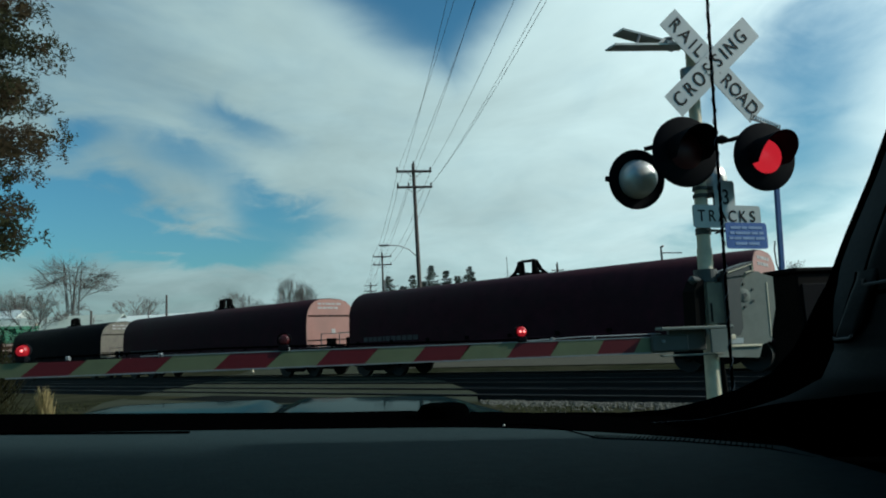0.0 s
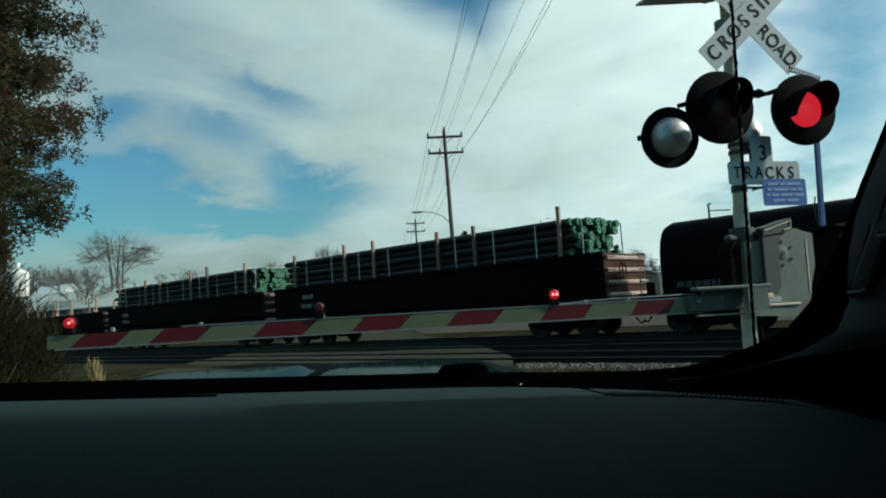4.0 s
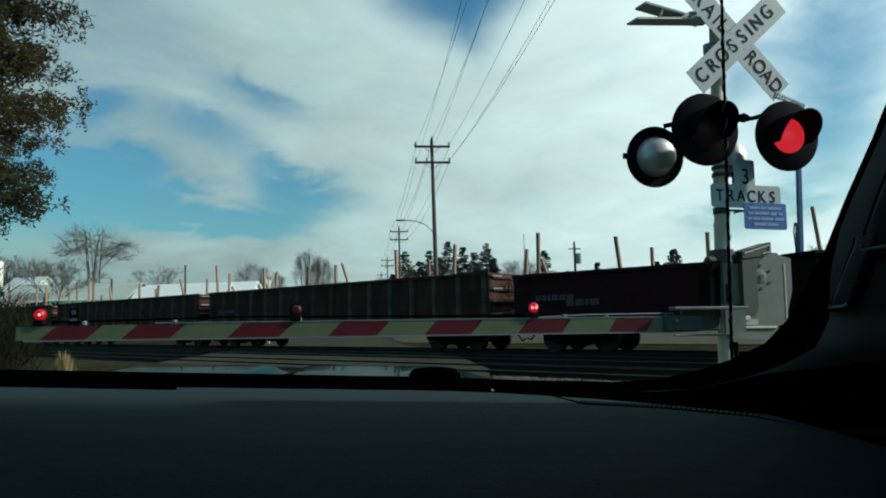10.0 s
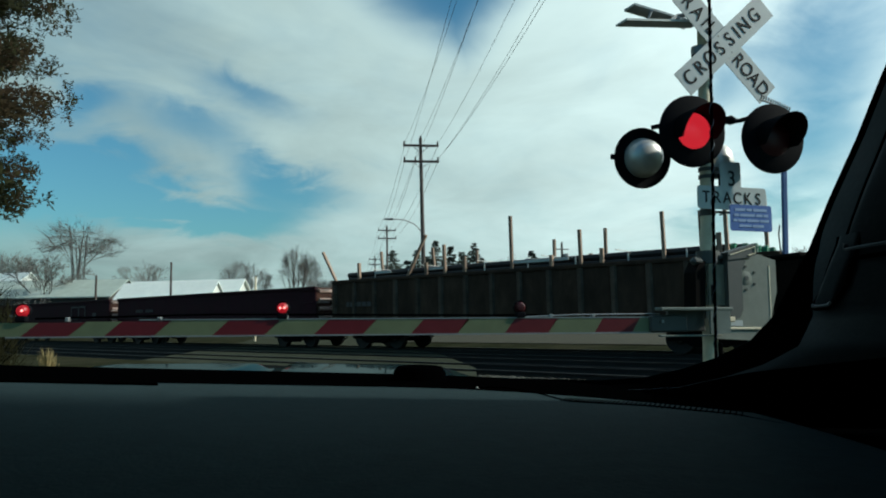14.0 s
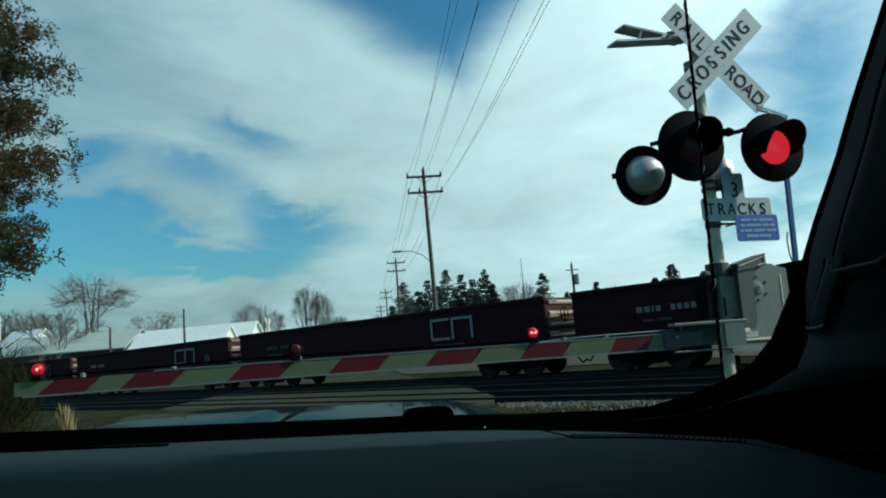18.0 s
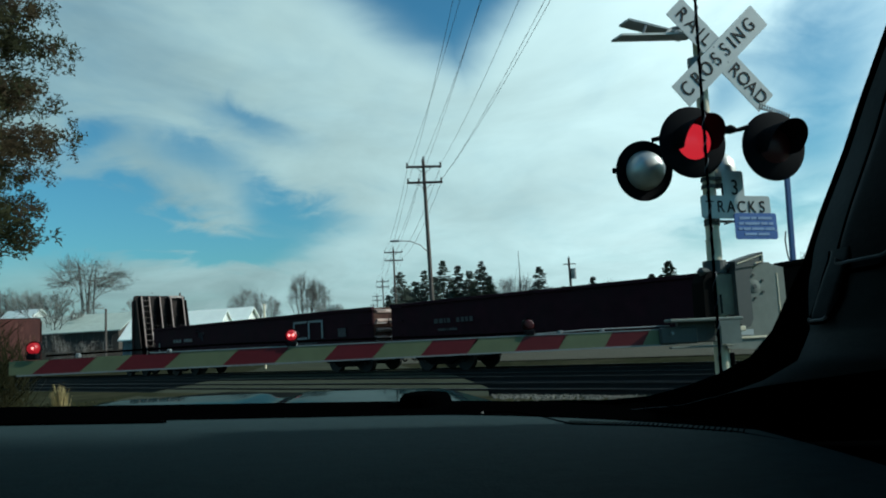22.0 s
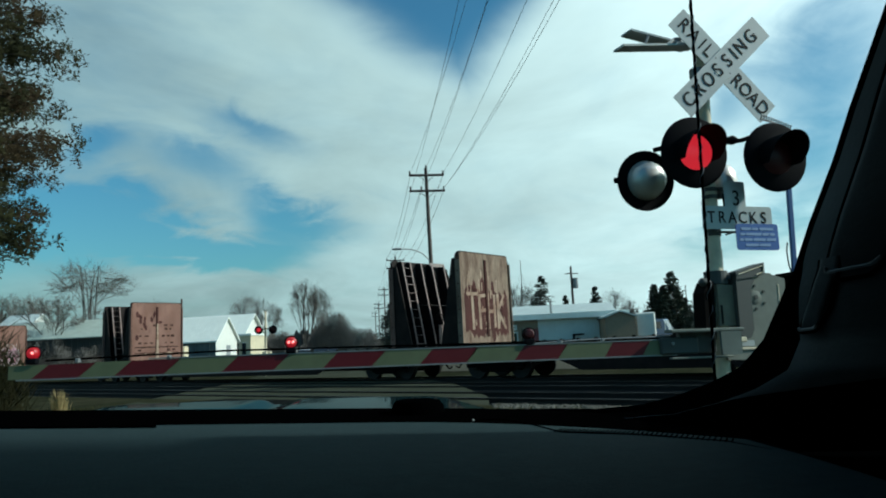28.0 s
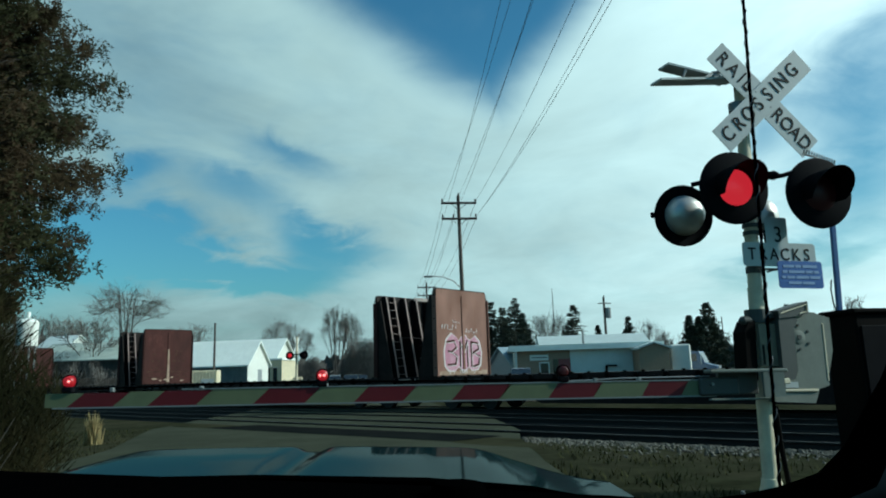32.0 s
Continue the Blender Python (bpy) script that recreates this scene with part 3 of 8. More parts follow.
def road_z(x, y):
    dp = ((x - EYE0.x) + (y - EYE0.y)) * 0.70711
    return 0.012 - 0.115 * smooth(8.5, 11.4, dp) + 0.06 * smooth(23.4, 27.0, dp)


def make_road():
    mb = MB()
    ys = [-60, -30, -15] + [-8 + 0.6 * i for i in range(85)] + [45, 52, 60, 75, 100, 150, 250, 500]
    nu = 16
    for y in ys:
        l, r = lerp_list(ROAD_L, y), lerp_list(ROAD_R, y)
        for i in range(nu + 1):
            x = l + (r - l) * i / nu
            mb.v.append((x, y, road_z(x, y)))
    for j in range(len(ys) - 1):
        for i in range(nu):
            a = j * (nu + 1) + i
            mb.f.append((a, a + 1, a + nu + 2, a + nu + 1))
    single("road", mb, ASPHALT, "grey worn asphalt road running over the crossing", "road", kind="structure")
    # a darker repaired strip beside the nearest rail
    mb = MB()
    for s0 in range(-19, -4):
        for k in range(1):
            q = []
            for ds, a in ((0, 10.2), (1, 10.2), (1, 11.9), (0, 11.9)):
                p = EYE0 + TRK * (s0 + ds) + ACR * a
                q.append((p.x, p.y, road_z(p.x, p.y) + 0.006))
            if lerp_list(ROAD_L, q[0][1]) < q[0][0] - 0.8 and q[1][0] < lerp_list(ROAD_R, q[1][1]) - 0.8:
                mb.add(q, [(0, 1, 2, 3)])
    single("asphalt_patch", mb, PATCH, "darker asphalt repair strip beside the rails", "road patch", kind="structure")


def make_lot():
    """The pale gravel lot beyond the tracks, on the building's side of the road."""
    mb = MB()
    ys = [8 + 2.0 * i for i in range(34)]
    nu = 14
    for y in ys:
        for i in range(nu + 1):
            x = max(lerp_list(ROAD_R, y) + 0.3, EYE0.x + 26.2 * 1.41421 - (y - EYE0.y)) + i * 4.0
            mb.v.append((x, y, ground_z(x, y) - 0.015))
    for j in range(len(ys) - 1):
        for i in range(nu):
            a = j * (nu + 1) + i
            mb.f.append((a, a + 1, a + nu + 2, a + nu + 1))
    single("gravel_lot", mb, LOT, "pale packed gravel lot before the buildings", "gravel lot", kind="structure")


def rail_profile():
    return [(-0.07, 0), (0.07, 0), (0.07, 0.02), (0.012, 0.04), (0.012, 0.125), (0.036, 0.14), (0.036, 0.165), (-0.036, 0.165), (-0.036, 0.14), (-0.012, 0.125), (-0.012, 0.04), (-0.07, 0.02)]


def make_tracks():
    bed = MB()
    prof = [(11.0, -0.36), (11.7, -0.27), (23.0, -0.262), (24.0, -0.36)]
    ss = [-600, -300, -150] + list(range(-90, 41, 2)) + [80, 200, 500]
    for s in ss:
        for a, z in prof:
            p = EYE0 + TRK * s + ACR * (a + (0.18 * noise.noise(Vector((s * 0.7, a, 0))) if abs(s) < 95 else 0))
            bed.v.append((p.x, p.y, z))
    for i in range(len(ss) - 1):
        for j in range(3):
            bed.f.append((i * 4 + j, (i + 1) * 4 + j, (i + 1) * 4 + j + 1, i * 4 + j + 1))
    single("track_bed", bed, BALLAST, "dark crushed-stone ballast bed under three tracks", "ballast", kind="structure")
    tie = MB().box((0, 0, -0.09), (0.23, 2.6, 0.16), ch=0.012).mesh("tie", TIE)
    for n, a in enumerate(TRACKS):
        track = thing("railway_track", "steel rails on dark wooden ties in ballast", "railway track", "three tracks at the crossing", track_pose(0, a, RAIL_Z - 0.165), "structure")
        for y in (-0.755, 0.755):
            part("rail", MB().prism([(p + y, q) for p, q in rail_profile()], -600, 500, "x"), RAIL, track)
            part("rail_head", MB().box((-50, y, 0.1655), (1100, 0.05, 0.003)), RAILTOP, track, "polished running surface")
        for i in range(100):
            s = -62 + 0.75 * i + 0.03 * math.sin(i * 7.1 + n)
            p = EYE0 + TRK * s + ACR * a
            if lerp_list(ROAD_L, p.y) - 1.2 < p.x < lerp_list(ROAD_R, p.y) + 1.2:
                continue
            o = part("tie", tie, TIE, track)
            o.matrix_basis = pose(s, 0, 0, 0, 0, 0.6 * math.sin(i * 3.3 + n))
    # loose stones on the near shoulder
    rnd = random.Random(4)
    mb = MB()
    for _ in range(9500):
        s, a = rnd.uniform(-16, 8), 12.0 - abs(rnd.gauss(0, 0.75)) + rnd.uniform(-0.1, 0.2)
        p = EYE0 + TRK * s + ACR * a
        if lerp_list(ROAD_L, p.y) - 0.1 < p.x < lerp_list(ROAD_R, p.y) + 0.05:
            continue
        r = rnd.uniform(0.012, 0.05)
        z = max(ground_z(p.x, p.y) - 0.045, -0.27)
        pts = [(p.x + r * rnd.uniform(0.6, 1.2) * i, p.y + r * rnd.uniform(0.6, 1.2) * j, z + r * rnd.uniform(0.4, 0.9) * k) for i, j, k in ((1, 0, 0), (0, 1, 0), (-1, 0, 0), (0, -1, 0), (0, 0, 1), (0, 0, -1))]
        mb.add(pts, [(0, 1, 4), (1, 2, 4), (2, 3, 4), (3, 0, 4), (1, 0, 5), (2, 1, 5), (3, 2, 5), (0, 3, 5)])
    single("loose_ballast", mb, STONE, "loose pale ballast stones along the shoulder", "stones", kind="stuff")


def grass_stuff():
    rnd = random.Random(9)
    mb = MB()
    for _ in range(9000):
        x, y = rnd.uniform(3.9, 14), rnd.uniform(-3, 9)
        dp = ((x - EYE0.x) + (y - EYE0.y)) * 0.70711
        if dp > 11.4 or x < lerp_list(ROAD_R, y) + 0.05 or noise.noise(Vector((x * 0.9, y * 0.9, 2))) < -0.1:
            continue
        h, t = rnd.uniform(0.03, 0.11), rnd.uniform(0, 6.28)
        z = ground_z(x, y) - 0.06
        dx, dy = math.cos(t), math.sin(t)
        mb.add([(x - dy * 0.012, y + dx * 0.012, z), (x + dy * 0.012, y - dx * 0.012, z), (x + dx * h * 0.6, y + dy * h * 0.6, z + h)], [(0, 1, 2)])
    for _ in range(7000):
        x, y = rnd.uniform(-10, -3.3), rnd.uniform(-2, 14)
        if x > lerp_list(ROAD_L, y) - 0.05:
            continue
        h, t = rnd.uniform(0.03, 0.10), rnd.uniform(0, 6.28)
        z = ground_z(x, y) - 0.06
        dx, dy = math.cos(t), math.sin(t)
        mb.add([(x - dy * 0.012, y + dx * 0.012, z), (x + dy * 0.012, y - dx * 0.012, z), (x + dx * h * 0.6, y + dy * h * 0.6, z + h)], [(0, 1, 2)])
    single("verge_grass", mb, BLADE_G, "short olive and brown verge grass", "grass", kind="stuff")
    mb = MB()
    for _ in range(620):
        a, r = rnd.uniform(0, 6.28), abs(rnd.gauss(0, 0.085))
        x, y, h = -4.60 + r * math.cos(a), 9.75 + r * math.sin(a), rnd.uniform(0.25, 0.88) * (1.1 - 2.2 * r)
        lean = rnd.uniform(0.0, 0.15)
        dx, dy, z, b = math.cos(a) * lean, math.sin(a) * lean, -0.25, rnd.uniform(0, 3.14)
        w, v = 0.009 * math.cos(b), 0.009 * math.sin(b)
        mb.add([(x - w, y - v, z), (x + w, y + v, z), (x + dx * h * 0.5 + w, y + dy * h * 0.5 + v, z + h * 0.65), (x + dx * h * 0.5 - w, y + dy * h * 0.5 - v, z + h * 0.65), (x + dx * h * 1.3, y + dy * h * 1.3, z + h)], [(0, 1, 2, 3), (3, 2, 4)])
    single("dry_grass_clump", mb, BLADE, "tall straw-yellow dry grass clump at the road edge", "grass")


# ---- the crossing signal ----
SIG = pose(5.175, 0.23, 0, 0, 1.2, 8)
FLASH_T, FLASH_0 = 0.5965, 1.09          # half period and first switch of the alternating lamps
LIT = {"right": [], "left": []}          # lamp inserts that come forward when lit


def blade_mesh(length, width, thick):
    return MB().box((0, 0, 0), (length, thick, width), ch=0.004)


def crossbuck(parent, m, front=True):
    """Two crossed blades; m: their centre, x along the sign, y away from the reader."""
    for ang, lift in ((43, -0.008), (-45, 0.0)):
        b = part("blade", blade_mesh(1.29, 0.255, 0.006), SIGNW, parent)
        b.matrix_basis = m @ pose(0, lift, 0, 0, -ang, 0)
        if ang > 0:
            text = zip("CROSSING", (-0.535, -0.375, -0.225, -0.075, 0.075, 0.185, 0.30, 0.465))
        else:
            text = zip("RAILROAD", (-0.535, -0.395, -0.285, -0.20, 0.20, 0.32, 0.435, 0.56))
        for ch, off in text:
            words(ch, 0.195, 0.002, SIGNK, b, pose(off, -0.006, 0, 90, 0, 0), "letter")
        for x in (-0.1, 0.1):
            part("bolt", MB().cyl((x, -0.004, 0), (x, -0.012, 0), 0.012, n=6), GALV, b)


def flasher(parent, m, side, shell=BLACK, insert=True):
    """One signal head: round background, visor, lens; m: its centre, facing -y."""
    unit = part("background", MB().lathe([(0.0, 0.0), (0.295, 0.0), (0.318, -0.012), (0.322, 0.0), (0.295, 0.014), (0.0, 0.014)], 32, pose(0, 0, 0, 90, 0, 0)), BLACK, parent, "round black background disc", True)
    unit.matrix_basis = m
    hood, n = MB(), 22
    for r in (0.176, 0.181):
        for i in range(n + 1):
            a = radians(-25 + 230 * i / n)
            d = 0.31 * max(1.0 - 0.60 * abs((i / n - 0.5) * 2) ** 2, 0.2)
            hood.v += [(r * math.cos(a), -0.01, r * math.sin(a)), (r * math.cos(a), -d, r * math.sin(a))]
    o = 2 * (n + 1)
    for i in range(n):
        k = 2 * i
        hood.f += [(k, k + 2, k + 3, k + 1), (o + k + 1, o + k + 3, o + k + 2, o + k), (k + 1, k + 3, o + k + 3, o + k + 1), (k, o + k, o + k + 2, k + 2)]
    hood.f += [(0, 1, o + 1, o), (2 * n, o + 2 * n, o + 2 * n + 1, 2 * n + 1)]
    part("visor", hood, BLACK, unit, smooth=True)
    part("housing", MB().lathe([(0.0, 0.185), (0.11, 0.18), (0.165, 0.145), (0.20, 0.06), (0.212, 0.014), (0.0, 0.014)], 24, pose(0, 0, 0, -90, 0, 0)), shell, unit, smooth=True)
    part("lens", MB().lathe([(0.0, 0.045), (0.06, 0.040), (0.115, 0.026), (0.162, 0.004), (0.162, -0.01), (0, -0.01)], 28, pose(0, -0.012, 0, 90, 0, 0)), LENSOFF, unit, "dark red glass lens", True)
    if insert:
        lit = part("lit_lens", MB().lathe([(0.0, 0.050), (0.06, 0.045), (0.115, 0.031), (0.160, 0.010), (0.160, 0.0), (0, 0.0)], 28, pose(0, 0, 0, 90, 0, 0)), LENSON, unit, "glowing red lens", True)
        LIT[side].append((lit, -0.014, 0.035))
    return unit


def sign_plate(name, parent, w, h, m, material, r=0.03):
    pts = []
    for cx, cz, a in ((w / 2 - r, h / 2 - r, 0), (-w / 2 + r, h / 2 - r, 90), (-w / 2 + r, -h / 2 + r, 180), (w / 2 - r, -h / 2 + r, 270)):
        pts += [(cx + r * math.cos(radians(a + 22.5 * k)), cz + r * math.sin(radians(a + 22.5 * k))) for k in range(5)]
    ob = part(name, MB().prism(pts, -0.003, 0.003, "y"), material, parent)
    ob.matrix_basis = m
    return ob


def make_signal():
    sg = thing("crossing_signal", "aluminium railroad crossing signal mast with red flashing lights", "crossing signal", m=SIG)
    mast = part("mast", MB().cyl((-0.01, 0, 0.0), (0.018, 0, 1.9), 0.068, n=20, caps=False).cyl((0.018, 0, 1.9), (0.056, 0, 4.02), 0.062, 0.054, n=20, caps=False).cyl((0.056, 0, 4.02), (0.057, 0, 4.06), 0.064, 0.04, n=20), ALU, sg, smooth=True)
    part("base_casting", MB().lathe([(0.20, 0.0), (0.20, 0.04), (0.13, 0.07), (0.088, 0.20), (0.078, 0.25), (0.066, 0.26)], 20), ALU, sg, smooth=True)
    for x, y in ((0.17, 0.17), (-0.17, 0.17), (0.17, -0.17), (-0.17, -0.17)):
        part("anchor_bolt", MB().cyl((x, y, 0.02), (x, y, 0.13), 0.018, n=6), GALV, sg)
    # crossbucks: one for this road, one turned to the side road
    crossbuck(sg, pose(0.185, -0.13, 3.655, 0, 0, 0))
    for p, q, wd in (((-0.83, -0.02, 3.815), (0.0, 0.02, 3.91), 0.20), ((-0.60, 0.22, 4.10), (0.02, 0.16, 3.96), 0.20)):
        a, b = Vector(p), Vector(q)
        v = Vector((0, wd / 2, 0.012))
        part("side_blade", MB().add([a - v, b - v, b + v, a + v] + [w + Vector((0, 0, -0.02)) for w in (a - v, b - v, b + v, a + v)], [(0, 1, 2, 3), (7, 6, 5, 4), (0, 4, 5, 1), (1, 5, 6, 2), (2, 6, 7, 3), (3, 7, 4, 0)]), SIGNW, sg, "white sign blade seen edge-on")
    part("blade_bracket", MB().tube([(-0.32, 0.0, 3.87), (-0.16, 0.1, 4.0), (0.0, 0.0, 4.0)], 0.018, 6), GALV, sg)
    part("blade_bracket", MB().tube([(-0.22, 0.0, 3.88), (-0.08, 0.1, 3.98)], 0.022, 6), GALV, sg)
    part("blade_bracket", MB().tube([(-0.50, 0.1, 3.86), (-0.42, 0.12, 4.04)], 0.014, 6), GALV, sg)
    for z, x0, x1 in ((3.62, 0.0, 0.2),):
        part("sign_bracket", MB().box(((x0 + x1) / 2, -0.06, z), (abs(x1 - x0), 0.02, 0.05)).cyl((0, 0, z - 0.04), (0, 0, z + 0.04), 0.074, n=16), GALV, sg)
    # heads facing this road
    for x, z, side in ((-0.335, 2.725, "left"), (0.505, 2.715, "right")):
        flasher(sg, pose(x, -0.33, z, 3, 0, -3), side)
    part("crossarm", MB().tube([(-0.30, -0.15, 2.80), (-0.08, -0.10, 2.88), (0.12, -0.1, 2.90), (0.30, -0.16, 2.92), (0.55, -0.2, 3.0)], 0.021, 8).cyl((0.03, 0, 2.78), (0.03, 0, 2.96), 0.075, n=16), BLACK, sg, smooth=True)
    part("arm_knuckle", MB().lathe([(0, -0.05), (0.03, -0.045), (0.045, 0), (0.03, 0.045), (0, 0.05)], 12, pose(0.03 + 0.16, -0.16, 2.915, 0, 90, 0)), BLACK, sg, smooth=True)
    # the head facing the side road, and the bell
    rear = flasher(sg, pose(-0.505, 0.22, 2.60, -7, 0, 176) @ Matrix.Scale(0.90, 4), "left", SILVER, insert=False)
    part("rear_crossarm", MB().tube([(-0.45, 0.14, 2.88), (-0.36, 0.06, 2.89), (-0.1, 0.08, 2.86), (0.03, 0.05, 2.85)], 0.024, 8), BLACK, sg, smooth=True)
    part("hinge_tab", MB().box((0.335, 0.0, 0.0), (0.05, 0.03, 0.06), ch=0.01), BLACK, rear)
    bell = part("bell", MB().lathe([(0.150, -0.16), (0.152, 0.0), (0.138, 0.07), (0.100, 0.125), (0.045, 0.15), (0.0, 0.155)], 28, pose(0.225, 0.10, 2.60)), SILVER, sg, "domed silver warning bell", True)
    part("bell_arm", MB().tube([(0.03, 0.0, 2.42), (0.14, 0.05, 2.43), (0.235, 0.06, 2.47)], 0.022, 8), GALV, bell, smooth=True)
    for z in (2.47, 2.40):
        part("band_clamp", MB().cyl((0.028, 0, z - 0.018), (0.028, 0, z + 0.018), 0.072, n=18).box((0.10, -0.06, z), (0.07, 0.03, 0.03)), CARGREY, sg)
    # bird-guard comb on the far head
    mb = MB().tube([(0.41, -0.30, 3.085), (0.55, -0.30, 3.055), (0.73, -0.30, 2.985)], 0.010, 5)
    for i in range(13):
        x = 0.42 + 0.025 * i
        z = 3.085 - 0.0078 * i
        mb.tube([(x, -0.30, z), (x - 0.008, -0.33, z + 0.03), (x + 0.006, -0.31, z + 0.05), (x + 0.012, -0.28, z + 0.01)], 0.0045, 4)
    part("bird_guard", mb, GALV, sg)
    # count plate and its words
    p3 = sign_plate("count_plate", sg, 0.225, 0.26, pose(0.195, -0.118, 2.40), SIGNW, 0.025)
    words("3", 0.205, 0.002, SIGNK, p3, pose(0.012, -0.005, -0.035, 90, 0, 0), "numeral")
    # narrow black bar at the plate's left edge
    part("plate_slot", MB().box((-0.118, 0.0, -0.05), (0.016, 0.008, 0.12)), SIGNK, p3)
    pt = sign_plate("tracks_plate", sg, 0.735, 0.215, pose(0.20, -0.128, 2.185), SIGNW, 0.03)
    for i, ch in enumerate("TRACKS"):
        words(ch, 0.155, 0.002, SIGNK, pt, pose(-0.277 + 0.1105 * i, -0.005, -0.002, 90, 0, 0), "letter")
    pb = sign_plate("notice_plate", sg, 0.45, 0.245, pose(0.385, -0.140, 2.005), SIGNB, 0.025)
    for i, row in enumerate(((0.11, 0.06, 0.15), (0.05, 0.16, 0.07, 0.05), (0.04, 0.08, 0.13, 0.10), (0.13, 0.12))):
        x = -(sum(row) + 0.012 * (len(row) - 1)) / 2
        for w in row:
            part("text_bar", MB().box((x + w / 2, -0.005, 0.075 - 0.050 * i), (w, 0.003, 0.024)), SIGNBL, pb)
            x += w + 0.012
    part("plate_clamp", MB().tube([(0.0, -0.075, 2.06), (0.25, -0.10, 2.055)], 0.012, 6).tube([(0.08, -0.10, 2.03), (0.25, -0.10, 2.075)], 0.008, 6).cyl((0.022, 0, 2.03), (0.022, 0, 2.09), 0.071, n=16), CARGREY, sg)
    # gate machine
    part("machine_case", MB().prism([(0.20, 0.97), (0.46, 0.94), (0.62, 1.01), (0.74, 1.14), (0.80, 1.34), (0.80, 1.64), (0.65, 1.68), (0.20, 1.66)], 0.06, 0.50, "y"), MACHINE, sg, "weathered grey gate machine case")
    plate = part("side_plate", MB().prism([(-0.02, 0.90), (0.42, 0.88), (0.47, 1.0), (0.575, 1.03), (0.575, 1.60), (0.50, 1.67), (0.33, 1.68), (0.24, 1.60), (0.245, 1.25), (0.21, 1.19), (-0.02, 1.17)], -0.12, -0.09, "y"), MACHINE, sg, "pale grey pivot plate with a bolted hub")
    hub = part("arm_hub", MB().lathe([(0.062, 0), (0.062, 0.004), (0.045, 0.010), (0, 0.010)], 20, pose(0.315, -0.12, 1.45, 90, 0, 0)), MACHINE, sg, smooth=True)
    for i in range(6):
        a = radians(60 * i + 30)
        c, d = 0.315 + 0.105 * math.cos(a), 1.45 + 0.105 * math.sin(a)
        part("bolt", MB().cyl((c, -0.118, d), (c, -0.130, d), 0.013, n=6), CARGREY, hub)
    part("hub_bolt", MB().cyl((0.315, -0.125, 1.45), (0.315, -0.135, 1.45), 0.022, n=8), CARGREY, hub)
    part("plate_label", MB().box((0.16, -0.123, 1.04), (0.20, 0.004, 0.05)), SIGNW, plate, "small pale maker's label")
    part("plate_lip", MB().box((0.27, -0.125, 0.992), (0.36, 0.02, 0.022), ch=0.004).box((0.57, -0.105, 1.32), (0.018, 0.04, 0.5), ch=0.004), ALU, plate)
    # collar, mast cover and the curved shroud beside it
    part("mast_collar", MB().cyl((0.008, 0, 1.58), (0.008, 0, 1.70), 0.105, n=20).box((-0.14, -0.04, 1.60), (0.12, 0.09, 0.075), ch=0.03).box((0.11, -0.05, 1.64), (0.14, 0.1, 0.07), ch=0.02), CARGREY, sg, smooth=False)
    part("mast_cover", MB().prism([(-0.06, 1.20), (0.10, 1.20), (0.10, 1.57), (-0.06, 1.57)], -0.105, -0.075, "y"), COVERTAN, sg, "pale flat mast cover")
    part("cover_slot", MB().box((-0.035, -0.108, 1.30), (0.018, 0.008, 0.17)), SIGNK, sg)
    part("rear_frame", MB().prism([(-0.19, 1.10), (-0.09, 1.08), (-0.075, 1.60), (-0.13, 1.60), (-0.18, 1.50)], -0.08, 0.10, "y"), CARBLACK, sg, "dark frame behind the mast")
    part("shroud", MB().prism([(0.10, 1.12), (0.15, 1.075), (0.21, 1.09), (0.245, 1.16), (0.245, 1.52), (0.29, 1.60), (0.20, 1.70), (0.10, 1.66)], -0.16, -0.02, "y"), CARGREY, sg, "curved dark grey shroud")
    part("counterweight", MB().add([(0.10, -0.17, 1.68), (0.40, -0.17, 1.765), (0.40, -0.17, 1.66), (0.30, -0.17, 1.635), (0.10, -0.17, 1.61), (0.10, 0.0, 1.68), (0.40, 0.0, 1.765), (0.40, 0.0, 1.66), (0.30, 0.0, 1.635), (0.10, 0.0, 1.61)],
                                   [(0, 4, 3, 2, 1), (5, 6, 7, 8, 9), (0, 1, 6, 5), (1, 2, 7, 6), (2, 3, 8, 7), (3, 4, 9, 8), (4, 0, 5, 9)]), CARGREY, sg, "tilted dark counterweight block")
    part("weight_edge", MB().tube([(0.12, -0.172, 1.655), (0.385, -0.172, 1.735), (0.385, -0.172, 1.675), (0.31, -0.172, 1.655)], 0.007, 5), ALU, sg)
    part("lower_ledge", MB().box((0.05, -0.13, 1.075), (0.19, 0.10, 0.045), ch=0.006), ALU, sg)
    part("conduit", MB().tube([(0.06, -0.06, 0.86), (0.09, -0.05, 0.5), (0.15, -0.02, 0.2), (0.24, 0.0, 0.02)], 0.022, 8), CARBLACK, sg, smooth=True)
    return sg


